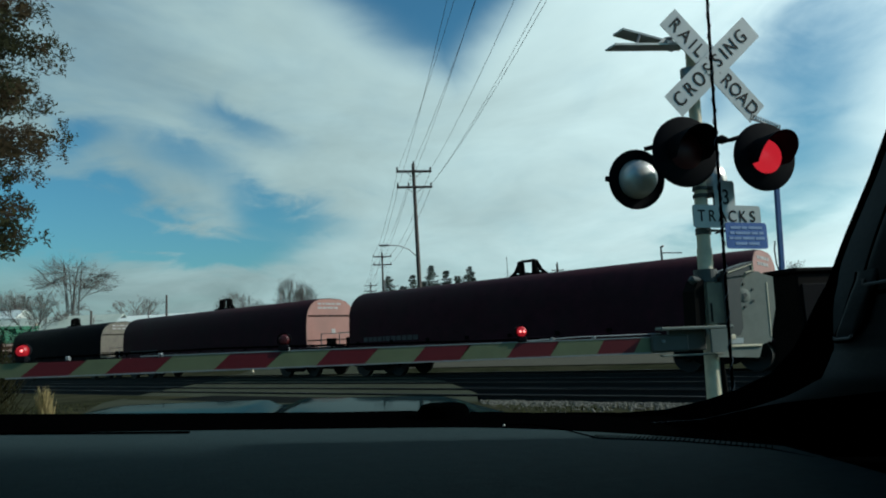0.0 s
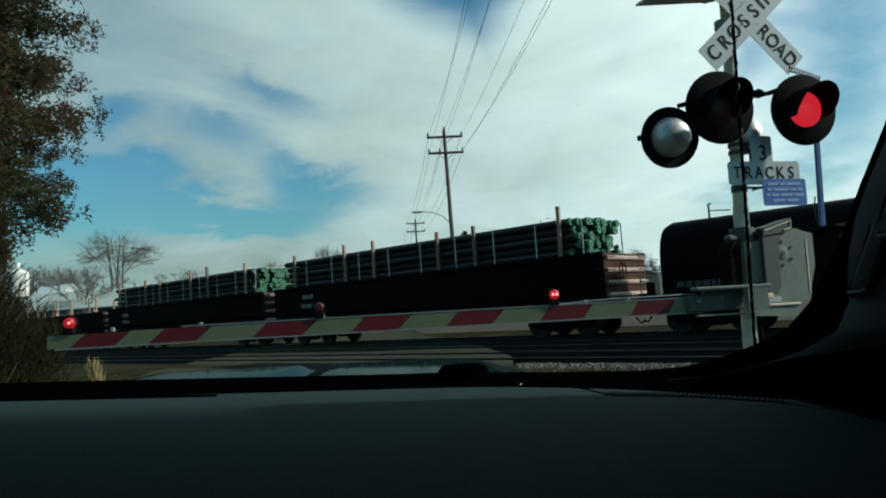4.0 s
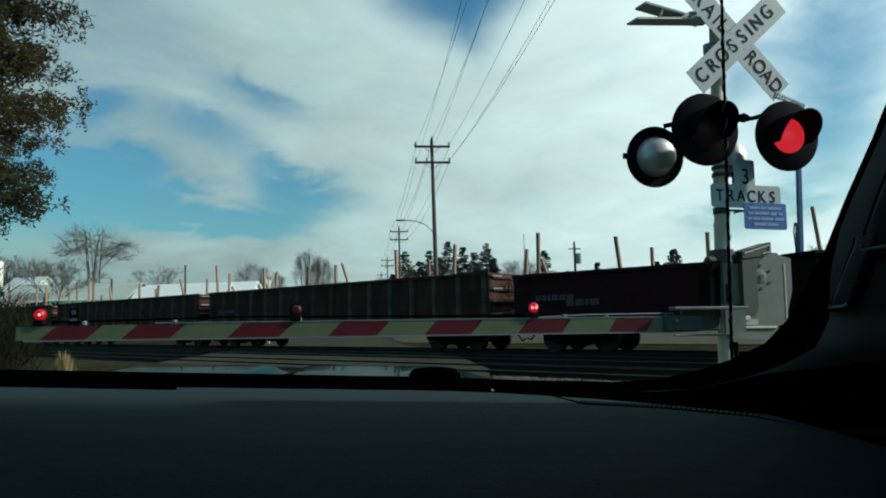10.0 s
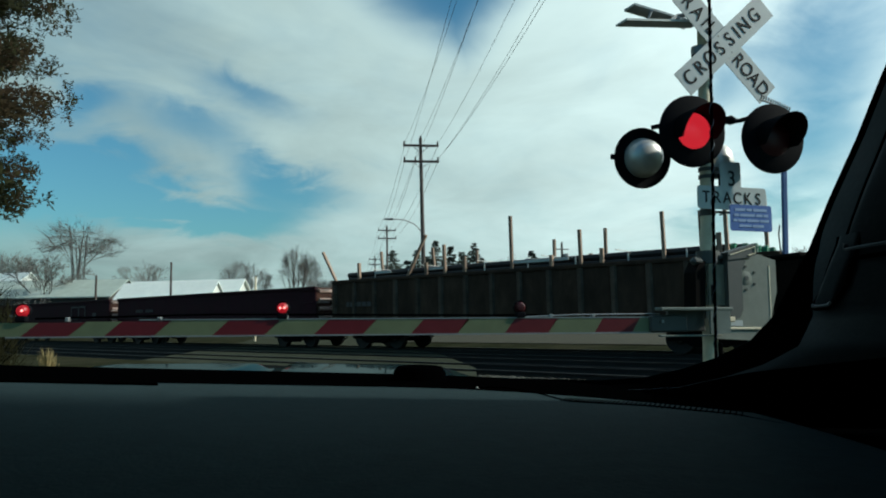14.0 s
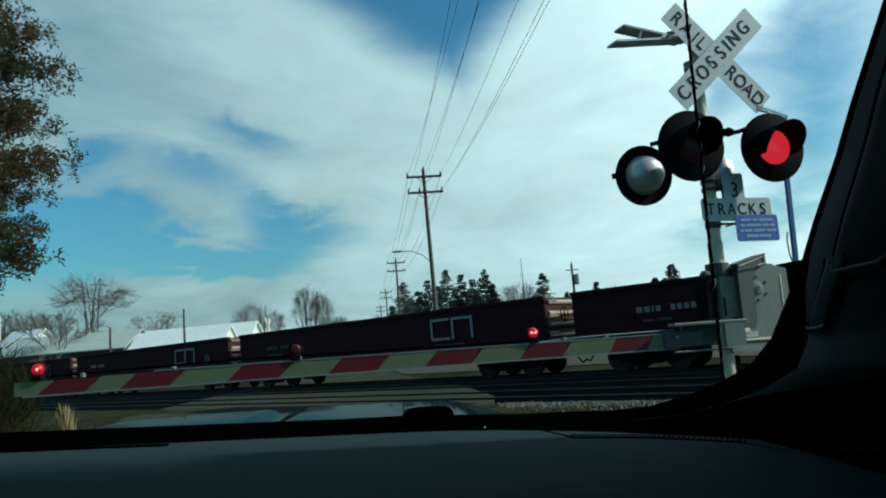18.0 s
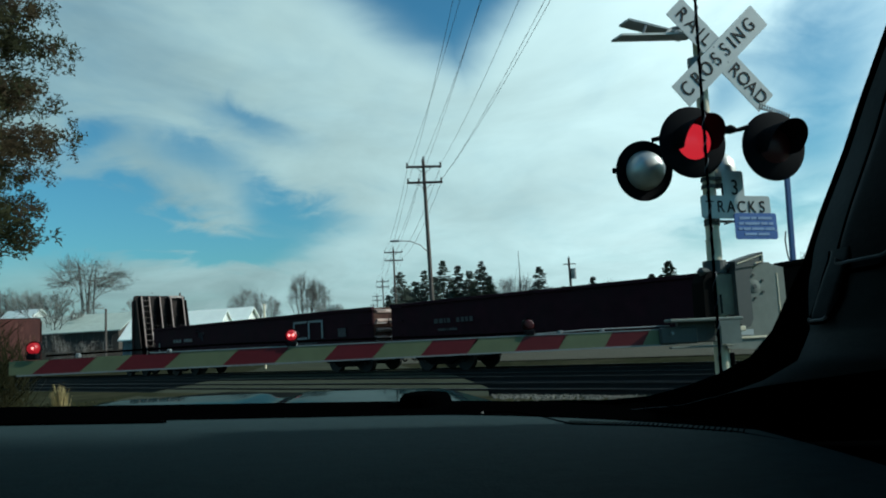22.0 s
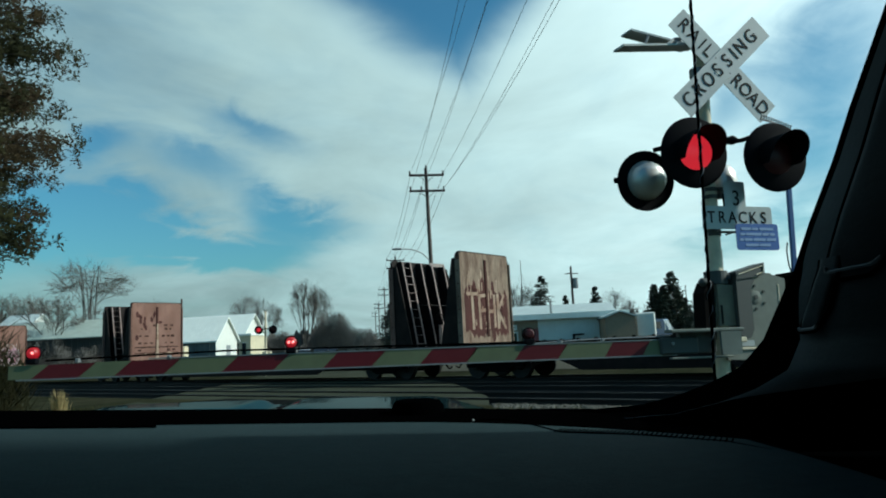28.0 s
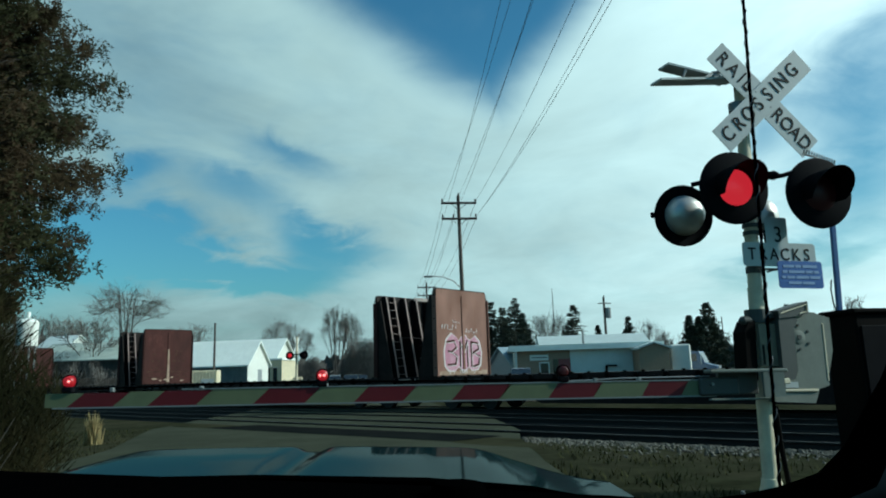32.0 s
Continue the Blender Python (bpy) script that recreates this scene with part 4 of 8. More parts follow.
def make_gate():
    """The lowered arm, from its bracket by the mast out over the lane."""
    arm = thing("gate_arm", "lowered red and white striped crossing gate arm with three lamps", "gate arm", m=pose(4.064, 0.0, 0.986, 0, 0.80, 0))
    # local x runs to the right; stripes slant; the inner section is deeper than the tip section
    h0 = 0.122
    slant = 0.12

    def stripe(x0, x1, h, material, name, s0=slant, s1=slant):
        part(name, MB().add([(x0, -0.012, 0), (x1, -0.012, 0), (x1 + s1, -0.012, h), (x0 + s0, -0.012, h), (x0, 0.012, 0), (x1, 0.012, 0), (x1 + s1, 0.012, h), (x0 + s0, 0.012, h)],
                             [(0, 1, 2, 3), (7, 6, 5, 4), (3, 2, 6, 7), (0, 4, 5, 1), (1, 5, 6, 2), (0, 3, 7, 4)]), material, arm)

    reds = [(-4.690, -4.335), (-4.064, -3.685), (-3.232, -2.82), (-2.423, -2.025), (-1.626, -1.235), (-0.827, -0.45), (-0.04, 0.295)]
    last = -4.86
    for i, (a, b) in enumerate(reds):
        h = 0.108 if i == 0 else (0.115 if i == 1 else h0)
        sl = (0.13, 0.13, 0.13, 0.12, 0.11, 0.09, 0.075)[i]
        stripe(last, a, h, GATEW, "white_stripe", 0.0 if i == 0 else sl, sl)
        stripe(a, b, h, GATER, "red_stripe", sl, sl)
        last = b
    stripe(last, 0.62, h0, GATEW, "white_stripe", 0.075, 0.0)
    part("lower_edge", MB().box((-2.1, 0, -0.006), (5.4, 0.034, 0.012)), GALV, arm)
    part("upper_edge", MB().box((-1.6, 0, h0 + 0.005), (4.4, 0.030, 0.010)), GALV, arm)
    part("cable", MB().tube([(-4.6, 0.02, 0.14), (-3.2, 0.02, 0.168), (-1.0, 0.02, h0 + 0.028), (0.5, 0.02, h0 + 0.03)], 0.008, 6), RUBBER, arm)
    part("truss_wire", MB().tube([(-0.66, 0.01, h0 + 0.012), (-0.2, 0.01, h0 + 0.03), (0.56, 0.01, h0 + 0.034)], 0.006, 5), GALV, arm)
    for x in (-4.35, -3.65, -2.65, -0.42, -0.05):
        part("cable_clip", MB().box((x, 0.01, h0 * (0.93 if x < -3.5 else 1) + 0.018), (0.03, 0.05, 0.035), ch=0.005), GALV, arm)
    for x, z, side in ((-4.69, 0.118, None), (-2.68, 0.132, "left"), (-0.69, 0.132, "right")):
        lamp = part("gate_lamp", MB().box((x, 0.0, z + 0.02), (0.085, 0.06, 0.05), ch=0.01), BLACK, arm, "small black lamp body")
        part("lamp_lens", MB().lathe([(0.0, 0.03), (0.03, 0.027), (0.042, 0.012), (0.046, -0.012), (0.046, -0.045), (0, -0.045)], 18, pose(x, -0.005, z + 0.085, 90, 0, 0)), LENSOFF if side else LAMPON, lamp, smooth=True)
        part("lamp_visor", MB().lathe([(0.056, 0.03), (0.056, -0.012), (0.0, -0.012)], 18, pose(x, 0.028, z + 0.085, 90, 0, 0)), BLACK, lamp, smooth=True)
        if side:
            lit = part("lit_lamp", MB().lathe([(0.0, 0.034), (0.028, 0.031), (0.043, 0.014), (0.043, 0.0), (0, 0.0)], 18, pose(x, 0, z + 0.085, 90, 0, 0)), LAMPON, lamp, "glowing red gate lamp", True)
            LIT[side].append((lit, -0.005, 0.034))
            core = part("lit_core", MB().lathe([(0, 0.012), (0.008, 0.008), (0.011, 0)], 10, pose(x - 0.016, -0.031, z + 0.085, 90, 0, 0)).lathe([(0, 0.012), (0.008, 0.008), (0.011, 0)], 10, pose(x + 0.016, -0.031, z + 0.085, 90, 0, 0)), LAMPCORE, lamp)
            LIT[side].append((core, -0.006, 0.06))
        else:
            part("lamp_core", MB().lathe([(0, 0.012), (0.008, 0.008), (0.011, 0)], 10, pose(x + 0.01, -0.034, z + 0.085, 90, 0, 0)), LAMPCORE, lamp)
    # the bracket and the counterweight side of the arm
    # the bracket box is coloured dark to stand for its shade
    part("arm_bracket", MB().box((0.62, -0.02, 0.07), (0.34, 0.05, 0.15), ch=0.015).box((0.80, 0.02, 0.10), (0.34, 0.06, 0.20), ch=0.01), CARGREY, arm, "dark shaded arm bracket")
    part("bracket_top", MB().box((0.84, -0.06, 0.195), (0.66, 0.14, 0.030), ch=0.008), MACHINE, arm)
    part("bracket_plate", MB().prism([(0.95, -0.02), (1.13, -0.02), (1.13, 0.18), (0.95, 0.18)], -0.14, -0.11, "y"), MACHINE, arm)
    part("bracket_foot", MB().box((0.80, -0.06, -0.035), (0.56, 0.06, 0.016), ch=0.004), MACHINE, arm)
    part("shear_pin", MB().cyl((0.55, -0.07, 0.09), (0.55, 0.05, 0.09), 0.014, n=8), GALV, arm)


def far_signal():
    x, y = polar(-8.66, 40)
    sg = thing("crossing_signal", "distant crossing signal mast with red lights beyond the tracks", "crossing signal", m=pose(x, y, -0.06, 0, 0, 5))
    part("mast", MB().cyl((0, 0, 0), (0, 0, 3.6), 0.065, n=10), ALU, sg)
    for ang in (46, -46):
        b = part("blade", blade_mesh(1.22, 0.2, 0.006), SIGNW, sg)
        b.matrix_basis = pose(0, 0.1, 3.15, 0, ang, 72)
    for xx, side in ((-0.36, "left"), (0.42, "right")):
        flasher(sg, pose(xx, -0.2, 2.55) @ Matrix.Scale(0.72, 4), side)
    part("crossarm", MB().cyl((-0.36, -0.1, 2.6), (0.42, -0.1, 2.6), 0.03, n=8), BLACK, sg)
    part("machine_case", MB().box((0.05, 0.3, 1.0), (0.5, 0.4, 0.7), ch=0.03), ALU, sg)
    g = thing("gate_arm", "far lowered crossing gate seen past the train", "gate arm", m=pose(x, y + 0.3, 0.95, 0, 0, 176))
    for i in range(12):
        part("red_stripe" if i % 2 else "white_stripe", MB().box((0.2 + 0.4064 * i + 0.2, 0, 0), (0.4064, 0.02, 0.1)), GATER if i % 2 else GATEW, g)


def blue_post():
    x, y = 5.2 + 1.66 * math.cos(radians(8)) - 0.8 * math.sin(radians(8)), 0.23 + 1.66 * math.sin(radians(8)) + 0.8 * math.cos(radians(8))
    p = thing("marker_post", "slim blue painted steel marker post", "post", m=pose(x - 0.165, y, -0.02, 0, 3.0, 0))
    part("post", MB().box((0, 0, 1.42), (0.058, 0.04, 2.84), ch=0.008), BLUEPOLE, p)
    part("cable_loop", MB().tube([(-0.06, 0, 2.1), (-0.075, 0, 2.0), (-0.06, 0, 1.85), (-0.03, 0, 1.75)], 0.008, 5), WIRE, p)
    c = thing("signal_cabinet", "dark grey steel signal equipment cabinet behind the mast", "cabinet", m=pose(6.66, 0.93, -0.02, 0, 0, 8) @ Matrix.Diagonal((0.84, 0.84, 0.945, 1)))
    part("body", MB().box((0, 0, 0.92), (0.62, 0.5, 1.75), ch=0.02), CARBLACK, c)
    part("roof_cap", MB().box((0, 0, 1.82), (0.70, 0.58, 0.05), ch=0.015), CARBLACK, c)
    part("door", MB().box((0, -0.262, 0.92), (0.52, 0.02, 1.5), ch=0.008), BLACK, c)
    part("latch", MB().box((0.2, -0.285, 0.95), (0.04, 0.03, 0.12), ch=0.006), GALV, c)


# ---- poles and wires ----
POLE_LINE = [(6.5, -6.0), (6.14, 40.0), (5.31, 86.0), (4.48, 132.0), (3.65, 178.0), (2.83, 224.0)]


def utility_pole(x, y, h=13.5, lamp=False, lean=0.0, arms=True, cat="utility pole", label="weathered wooden utility pole with two crossarms"):
    p = thing("utility_pole", label, "utility pole", "power poles along the road", pose(x, y, ground_z(x, y) - 0.05, 0, lean, 3.5))
    part("pole", MB().cyl((0, 0, 0), (0, 0, h), 0.17, 0.11, 12), POLEW, p, smooth=True)
    wide = 3.6 if y < 0 else 2.45
    for z in (h - 0.55, h - 1.65) if arms else ():
        part("crossarm", MB().box((0, -0.15, z), (wide, 0.11, 0.15), ch=0.01), POLEARM, p)
        part("brace", MB().tube([(-0.55, -0.15, z - 0.03), (0, -0.13, z - 0.5), (0.55, -0.15, z - 0.03)], 0.022, 5), POLEARM, p)
        for xx in (-1.15, 1.15) if z > h - 1 else (-1.15, -0.4, 1.15):
            part("insulator", MB().lathe([(0.03, 0), (0.055, 0.06), (0.06, 0.12), (0.04, 0.15), (0.055, 0.22), (0.0, 0.27)], 8, pose(xx, -0.15, z + 0.07)), POLEARM, p)
    part("insulator", MB().lathe([(0.05, -0.5), (0.05, 0.0), (0.055, 0.04), (0.055, 0.1), (0.0, 0.22)], 8, pose(0, -0.12, h)), POLEARM, p)
    if lamp:
        part("lamp_arm", MB().tube([(0, 0, 6.9), (-0.6, -0.25, 7.45), (-1.3, -0.5, 7.70), (-2.1, -0.75, 7.72)], 0.035, 6), GALV, p, smooth=True)
        part("lamp_head", MB().box((-2.35, -0.85, 7.70), (0.62, 0.24, 0.12), ch=0.04), GALV, p)
    return p


def make_poles():
    for i, (x, y) in enumerate(POLE_LINE):
        utility_pole(x, y, 13.4, lamp=(i == 1), lean=(-0.5 if i == 1 else 0.0))
    for i in range(len(POLE_LINE) - 1):
        (x0, y0), (x1, y1) = POLE_LINE[i], POLE_LINE[i + 1]
        if i == 0:       # the near span fans out towards wider arms
            ends = ((-0.73, -1.15, 13.05), (-0.07, 0.0, 13.5), (0.99, 1.15, 13.05), (-1.73, -1.15, 11.95), (-0.84, -0.4, 11.95), (1.44, 1.15, 11.95), (1.74, 1.15, 11.95))
        else:
            ends = tuple((d, d, z) for d, z in ((-1.15, 13.05), (0.0, 13.5), (1.15, 13.05), (-1.15, 11.95), (-0.4, 11.95), (1.15, 11.95)))
        for d0, d1, z in ends:
            pts = []
            for k in range(21):
                t = k / 20
                sag = 0.9 * 4 * t * (1 - t)
                pts.append((x0 + d0 + (x1 + d1 - x0 - d0) * t, y0 + (y1 - y0) * t - 0.15, z - sag - 0.05))
            single("power_line", MB().tube(pts, 0.0085 if i == 0 else 0.013, 4), WIRE, "thin dark overhead power line", "power line", "overhead wires")
    x, y = polar(16.6, 75)
    p = utility_pole(x, y, 8.9, arms=False, label="wooden utility pole carrying a transformer behind the building")
    part("transformer", MB().cyl((0.35, -0.2, 6.6), (0.35, -0.2, 7.7), 0.28, n=12), GALV, p)
    part("crossarm", MB().box((0, -0.1, 8.2), (1.4, 0.09, 0.1)), POLEW, p)
    x, y = polar(12.5, 170)
    p = thing("radio_mast", "thin distant grey radio mast", "mast", m=pose(x, y, 0))
    part("mast", MB().cyl((0, 0, 0), (0, 0, 21), 0.16, 0.08, 6), GALV, p)
    part("guy_wire", MB().tube([(0, 0, 18), (6, 3, 0)], 0.02, 4).tube([(0, 0, 18), (-6, 3, 0)], 0.02, 4), WIRE, p)
    for b, d, h in ((-15.0, 62, 6.2), (-28.6, 60, 6.5), (-30.5, 52, 5.5), (-20.2, 58, 4.8), (25.4, 120, 9.0)):
        x, y = polar(b, d)
        q = thing("wooden_post", "plain weathered wooden pole beside the buildings", "pole", "plain poles", pose(x, y, -0.1))
        part("pole", MB().cyl((0, 0, 0), (0, 0, h), 0.11, 0.08, 8), POLEW, q)


# ---- trees ----
def bare_tree(name, x, y, h, seed, label="leafless grey deciduous tree with a fine twig crown", trunks=1, spread=30.0, fork=0.36, ratio=0.64, lean=8.0, gather=0.10):
    """Trunks that fork again and again into ever finer twigs, so that the crown closes into a dome."""
    rnd = random.Random(seed)
    tr = thing(name, label, "tree", "bare trees in the distance", pose(x, y, ground_z(x, y) - 0.2, 0, 0, rnd.uniform(0, 360)))
    wood, twig = MB(), MB()

    def limb(p, d, ln, r, level):
        n = 3 if level < 2 else 2
        for i in range(n):
            d = (d + Vector((rnd.gauss(0, 0.07), rnd.gauss(0, 0.07), rnd.gauss(0.02, 0.04)))).normalized()
            q = p + d * (ln / n)
            (wood if level < 3 else twig).cyl(p, q, max(r * (1 - 0.30 * i / n), 0.016), max(r * (1 - 0.30 * (i + 1) / n), 0.013), (7, 6, 5, 4, 3, 3, 3, 3)[level], caps=False)
            p = q
            if 0 < level < 6 and i < n - 1 and rnd.random() < 0.9:
                shoot(p, d, ln * rnd.uniform(0.35, 0.6), r * 0.4, level + 2)
        if level < 6:
            for k in range(3 if level < 3 or rnd.random() < 0.6 else 2):
                shoot(p, d, ln * ratio * rnd.uniform(0.85, 1.2), r * rnd.uniform(0.55, 0.7), level + 1)

    def shoot(p, d, ln, r, level):
        u = d.orthogonal().normalized()
        v, a, t = d.cross(u), rnd.uniform(0, 6.28), radians(spread * rnd.uniform(0.6, 1.35))
        nd = d * math.cos(t) + (u * math.cos(a) + v * math.sin(a)) * math.sin(t) + Vector((0, 0, gather))
        if level < 8:
            limb(p, nd.normalized(), ln, r, min(level, 7))

    for t in range(trunks):
        a = 6.28 * (t + rnd.uniform(-0.2, 0.2)) / trunks
        k = math.tan(radians(lean)) if trunks > 1 else 0.03
        off = Vector((math.cos(a), math.sin(a), 0))
        s = rnd.uniform(0.86, 1.0)
        limb(off * (0.025 * h if trunks > 1 else 0), (Vector((0, 0, 1)) + off * k).normalized(), h * fork * s, h * 0.0125 / trunks ** 0.35, 0)
    part("trunk", wood, BARK, tr, smooth=True)
    part("crown", twig, TWIG, tr, "fine bare twigs", kind="stuff")
    return tr


def domed_tree(x, y, h, seed, w, clear, stems, label, low=-0.25):
    """Upright stems from one foot whose branches curve outwards and end, ever finer, on a dome."""
    rnd = random.Random(seed)
    tr = thing("bare_tree", label, "tree", "bare trees in the distance", pose(x, y, ground_z(x, y) - 0.2))
    wood, twig = MB(), MB()
    mid = Vector((0, 0, h * (clear + 1) / 2))
    up = h * (1 - clear) / 2

    def tip(way, loose, reach):
        v = (way + Vector((rnd.gauss(0, loose), rnd.gauss(0, loose), rnd.gauss(0, loose * 0.8)))).normalized()
        v.z = max(v.z, low)
        lobe = 1 + 0.22 * noise.noise(v * 2.3 + Vector((seed, 0, 0)))
        return mid + Vector((v.x * w, v.y * w, v.z * up)) * reach * lobe, v

    def bough(p, q, r0, r1, rise, n, sides, mb):
        ln = (q - p).length
        f = 0.5 if rise < 0.5 else 0.18
        c = p.lerp(q, f) + Vector((rnd.gauss(0, 0.05) * ln, rnd.gauss(0, 0.05) * ln, rise * ln))
        pts = [p * (1 - f) ** 2 + c * 2 * f * (1 - f) + q * f * f for f in (i / n for i in range(n + 1))]
        for i in range(n):
            mb.cyl(pts[i], pts[i + 1], r0 + (r1 - r0) * i / n, r0 + (r1 - r0) * (i + 1) / n, sides, caps=False)
        return lambda f: p * (1 - f) ** 2 + c * 2 * f * (1 - f) + q * f * f

    tall = clear > 0.4                                   # bare upright trunks under a spreading dome
    out = 0.35 if tall else 0.8
    for k in range(stems):
        a = 6.28 * (k + rnd.uniform(-0.3, 0.3)) / stems
        q, way = tip(Vector((math.cos(a) * out, math.sin(a) * out, rnd.uniform(0.3, 1.1))), 0.1, rnd.uniform(0.7, 0.9))
        r = h * 0.0125 / stems ** 0.3
        stem = bough(Vector((math.cos(a), math.sin(a), 0)) * 0.02 * h, q, r, r * 0.3, 0.52 if tall else 0.10, 7, 6, wood)
        for i in range(7):
            f = rnd.uniform(max(0.3, clear * 0.9), 0.92)
            if tall:
                b = rnd.uniform(0, 6.28)
                way, f = Vector((math.cos(b), math.sin(b), rnd.uniform(-0.3, 0.9))), rnd.uniform(0.42, 0.9)
            q1, w1 = tip(way, 0.25 if tall else 0.45, rnd.uniform(0.75, 1.0))
            limb = bough(stem(f), q1, r * 0.42 * (1.2 - f), 0.022, rnd.uniform(0.04, 0.14), 5, 4, wood)
            for j in range(6):
                q2, w2 = tip(w1, 0.30, rnd.uniform(0.84, 1.03))
                fine = bough(limb(rnd.uniform(0.35, 0.95)), q2, 0.020, 0.009, rnd.uniform(0.0, 0.10), 3, 3, twig)
                for m in range(4):
                    o = fine(rnd.uniform(0.3, 0.95))
                    d = (w2 + Vector((rnd.gauss(0, 0.5), rnd.gauss(0, 0.5), rnd.gauss(0.35, 0.4)))).normalized()
                    twig.cyl(o, o + d * rnd.uniform(0.05, 0.11) * h * 0.8, 0.011, 0.006, 3, caps=False)
    part("trunk", wood, BARK, tr, smooth=True)
    part("crown", twig, TWIG, tr, "fine bare twigs", kind="stuff")
    return tr


def conifer(x, y, h, seed, w=0.24, label="dark green spruce with drooping branches"):
    """Whorls of separate boughs of uneven length, with gaps between them and ragged sprays."""
    rnd = random.Random(seed)
    tr = thing("conifer", label, "tree", "evergreens behind the buildings", pose(x, y, ground_z(x, y) - 0.2, 0, 0, rnd.uniform(0, 360)))
    part("trunk", MB().cyl((0, 0, 0), (0, 0, h * 0.97), h * 0.014, 0.02, 7, caps=False), BARK, tr)
    mb = MB()
    z = h * 0.09
    while z < h * 0.985:
        t = z / h
        r = h * w * 1.6 * (1 - t) ** 0.95 * (0.62 + 0.38 * min(1.0, t * 4)) * rnd.uniform(0.72, 1.2) + 0.12
        for k in range(9 if t < 0.8 else 6):
            a = rnd.uniform(0, 6.28)
            rr = r * rnd.choice((0.55, 0.8, 1.0, 1.0, 1.22))
            d, s = Vector((math.cos(a), math.sin(a), 0)), Vector((-math.sin(a), math.cos(a), 0))
            drop = rnd.uniform(0.05, 0.30)
            for j in range(7):
                f = 0.12 + 0.88 * j / 6
                c = d * rr * f + Vector((0, 0, z + rr * (0.16 * f * f - drop * f)))
                for q in range(3):
                    o = c + s * rnd.gauss(0, 0.10 * rr * (1.2 - f) + 0.05) + Vector((0, 0, rnd.gauss(0, 0.06)))
                    e = (d * rnd.uniform(0.3, 1.0) + s * rnd.uniform(-0.7, 0.7) + Vector((0, 0, rnd.uniform(-0.55, 0.25)))).normalized() * rnd.uniform(0.2, 0.46) * (0.5 + h / 24)
                    n = e.orthogonal().normalized() * rnd.uniform(0.06, 0.13)
                    mb.add([o - n, o + n, o + e], [(0, 1, 2)])
        z += h * rnd.uniform(0.018, 0.034)
    part("crown", mb, NEEDLE, tr, kind="stuff")
    return tr


def cedar_tree():
    """The near evergreen at the roadside, browning at its tips."""
    rnd = random.Random(21)
    x, y = polar(-34.5, 11.0)
    tr = thing("cedar_tree", "roadside cedar with olive-green and rusty brown foliage", "tree", m=pose(x, y, -0.15))
    wood, leaf, dead = MB(), MB(), MB()
    wood.cyl((0, 0, 0), (0, 0, 5.5), 0.24, 0.14, 10, caps=False).cyl((0, 0, 5.5), (0, 0, 10.2), 0.14, 0.03, 8, caps=False)

    def radius(z):
        t = (z - 2.02) / 8.68
        return 2.12 * (max(0.0, min(1.0, t * 9.0)) ** 0.5) * (1.0 - max(0.0, t - 0.3) / 0.72) ** 0.75 * (0.74 + 0.26 * smooth(2.2, 4.2, z)) if 0 <= t < 1 else 0.0

    for i in range(1000):
        z = 2.05 + 8.15 * rnd.random() ** 1.12
        a = rnd.uniform(0, 6.28)
        way = Vector((math.cos(a) * 1.6, math.sin(a) * 1.6, z * 1.5))
        if noise.noise(way * 1.35 + Vector((0, 9, 0))) < -0.10 and z > 2.6:      # open gaps between the boughs
            continue
        R = radius(z) * (1.0 + 0.30 * noise.noise(way)) * rnd.uniform(0.76, 1.14)
        if R < 0.1:
            continue
        d = Vector((math.cos(a), math.sin(a), 0))
        p0 = Vector((0, 0, z - 0.35 * R))
        p1 = Vector((0, 0, z)) + d * R
        mid = p0.lerp(p1, 0.55) + Vector((0, 0, 0.12 * R))
        wood.cyl(p0, mid, 0.035, 0.018, 4, caps=False).cyl(mid, mid.lerp(p1, 0.75), 0.018, 0.004, 3, caps=False)
        for k in range(18):
            f = rnd.uniform(0.45, 1.03)
            c = (p0.lerp(mid, f / 0.55) if f < 0.55 else mid.lerp(p1, (f - 0.55) / 0.45)) + Vector((rnd.gauss(0, 0.10), rnd.gauss(0, 0.10), rnd.gauss(-0.02, 0.085)))
            mbx = dead if noise.noise(Vector((c.x * 0.9, c.y * 0.9, c.z * 0.9 + 5))) + rnd.uniform(-0.3, 0.3) > 0.16 else leaf
            for q in range(26):
                o = c + Vector((rnd.gauss(0, 0.045), rnd.gauss(0, 0.045), rnd.gauss(0, 0.050)))
                u = Vector((rnd.gauss(0, 1), rnd.gauss(0, 1), rnd.gauss(-0.3, 0.8))).normalized()
                v = u.orthogonal().normalized()
                ln, wd = rnd.uniform(0.045, 0.095), rnd.uniform(0.010, 0.022)
                mbx.add([o - v * wd, o + u * ln * 0.5 - v * wd * 0.4, o + u * ln, o + u * ln * 0.5 + v * wd * 1.2], [(0, 1, 2, 3)])
    part("trunk", wood, BARK, tr)
    part("crown", leaf, CEDAR, tr, "olive-green sprays", kind="stuff")
    part("brown_crown", dead, CEDARB, tr, "rusty brown dying sprays", kind="stuff")


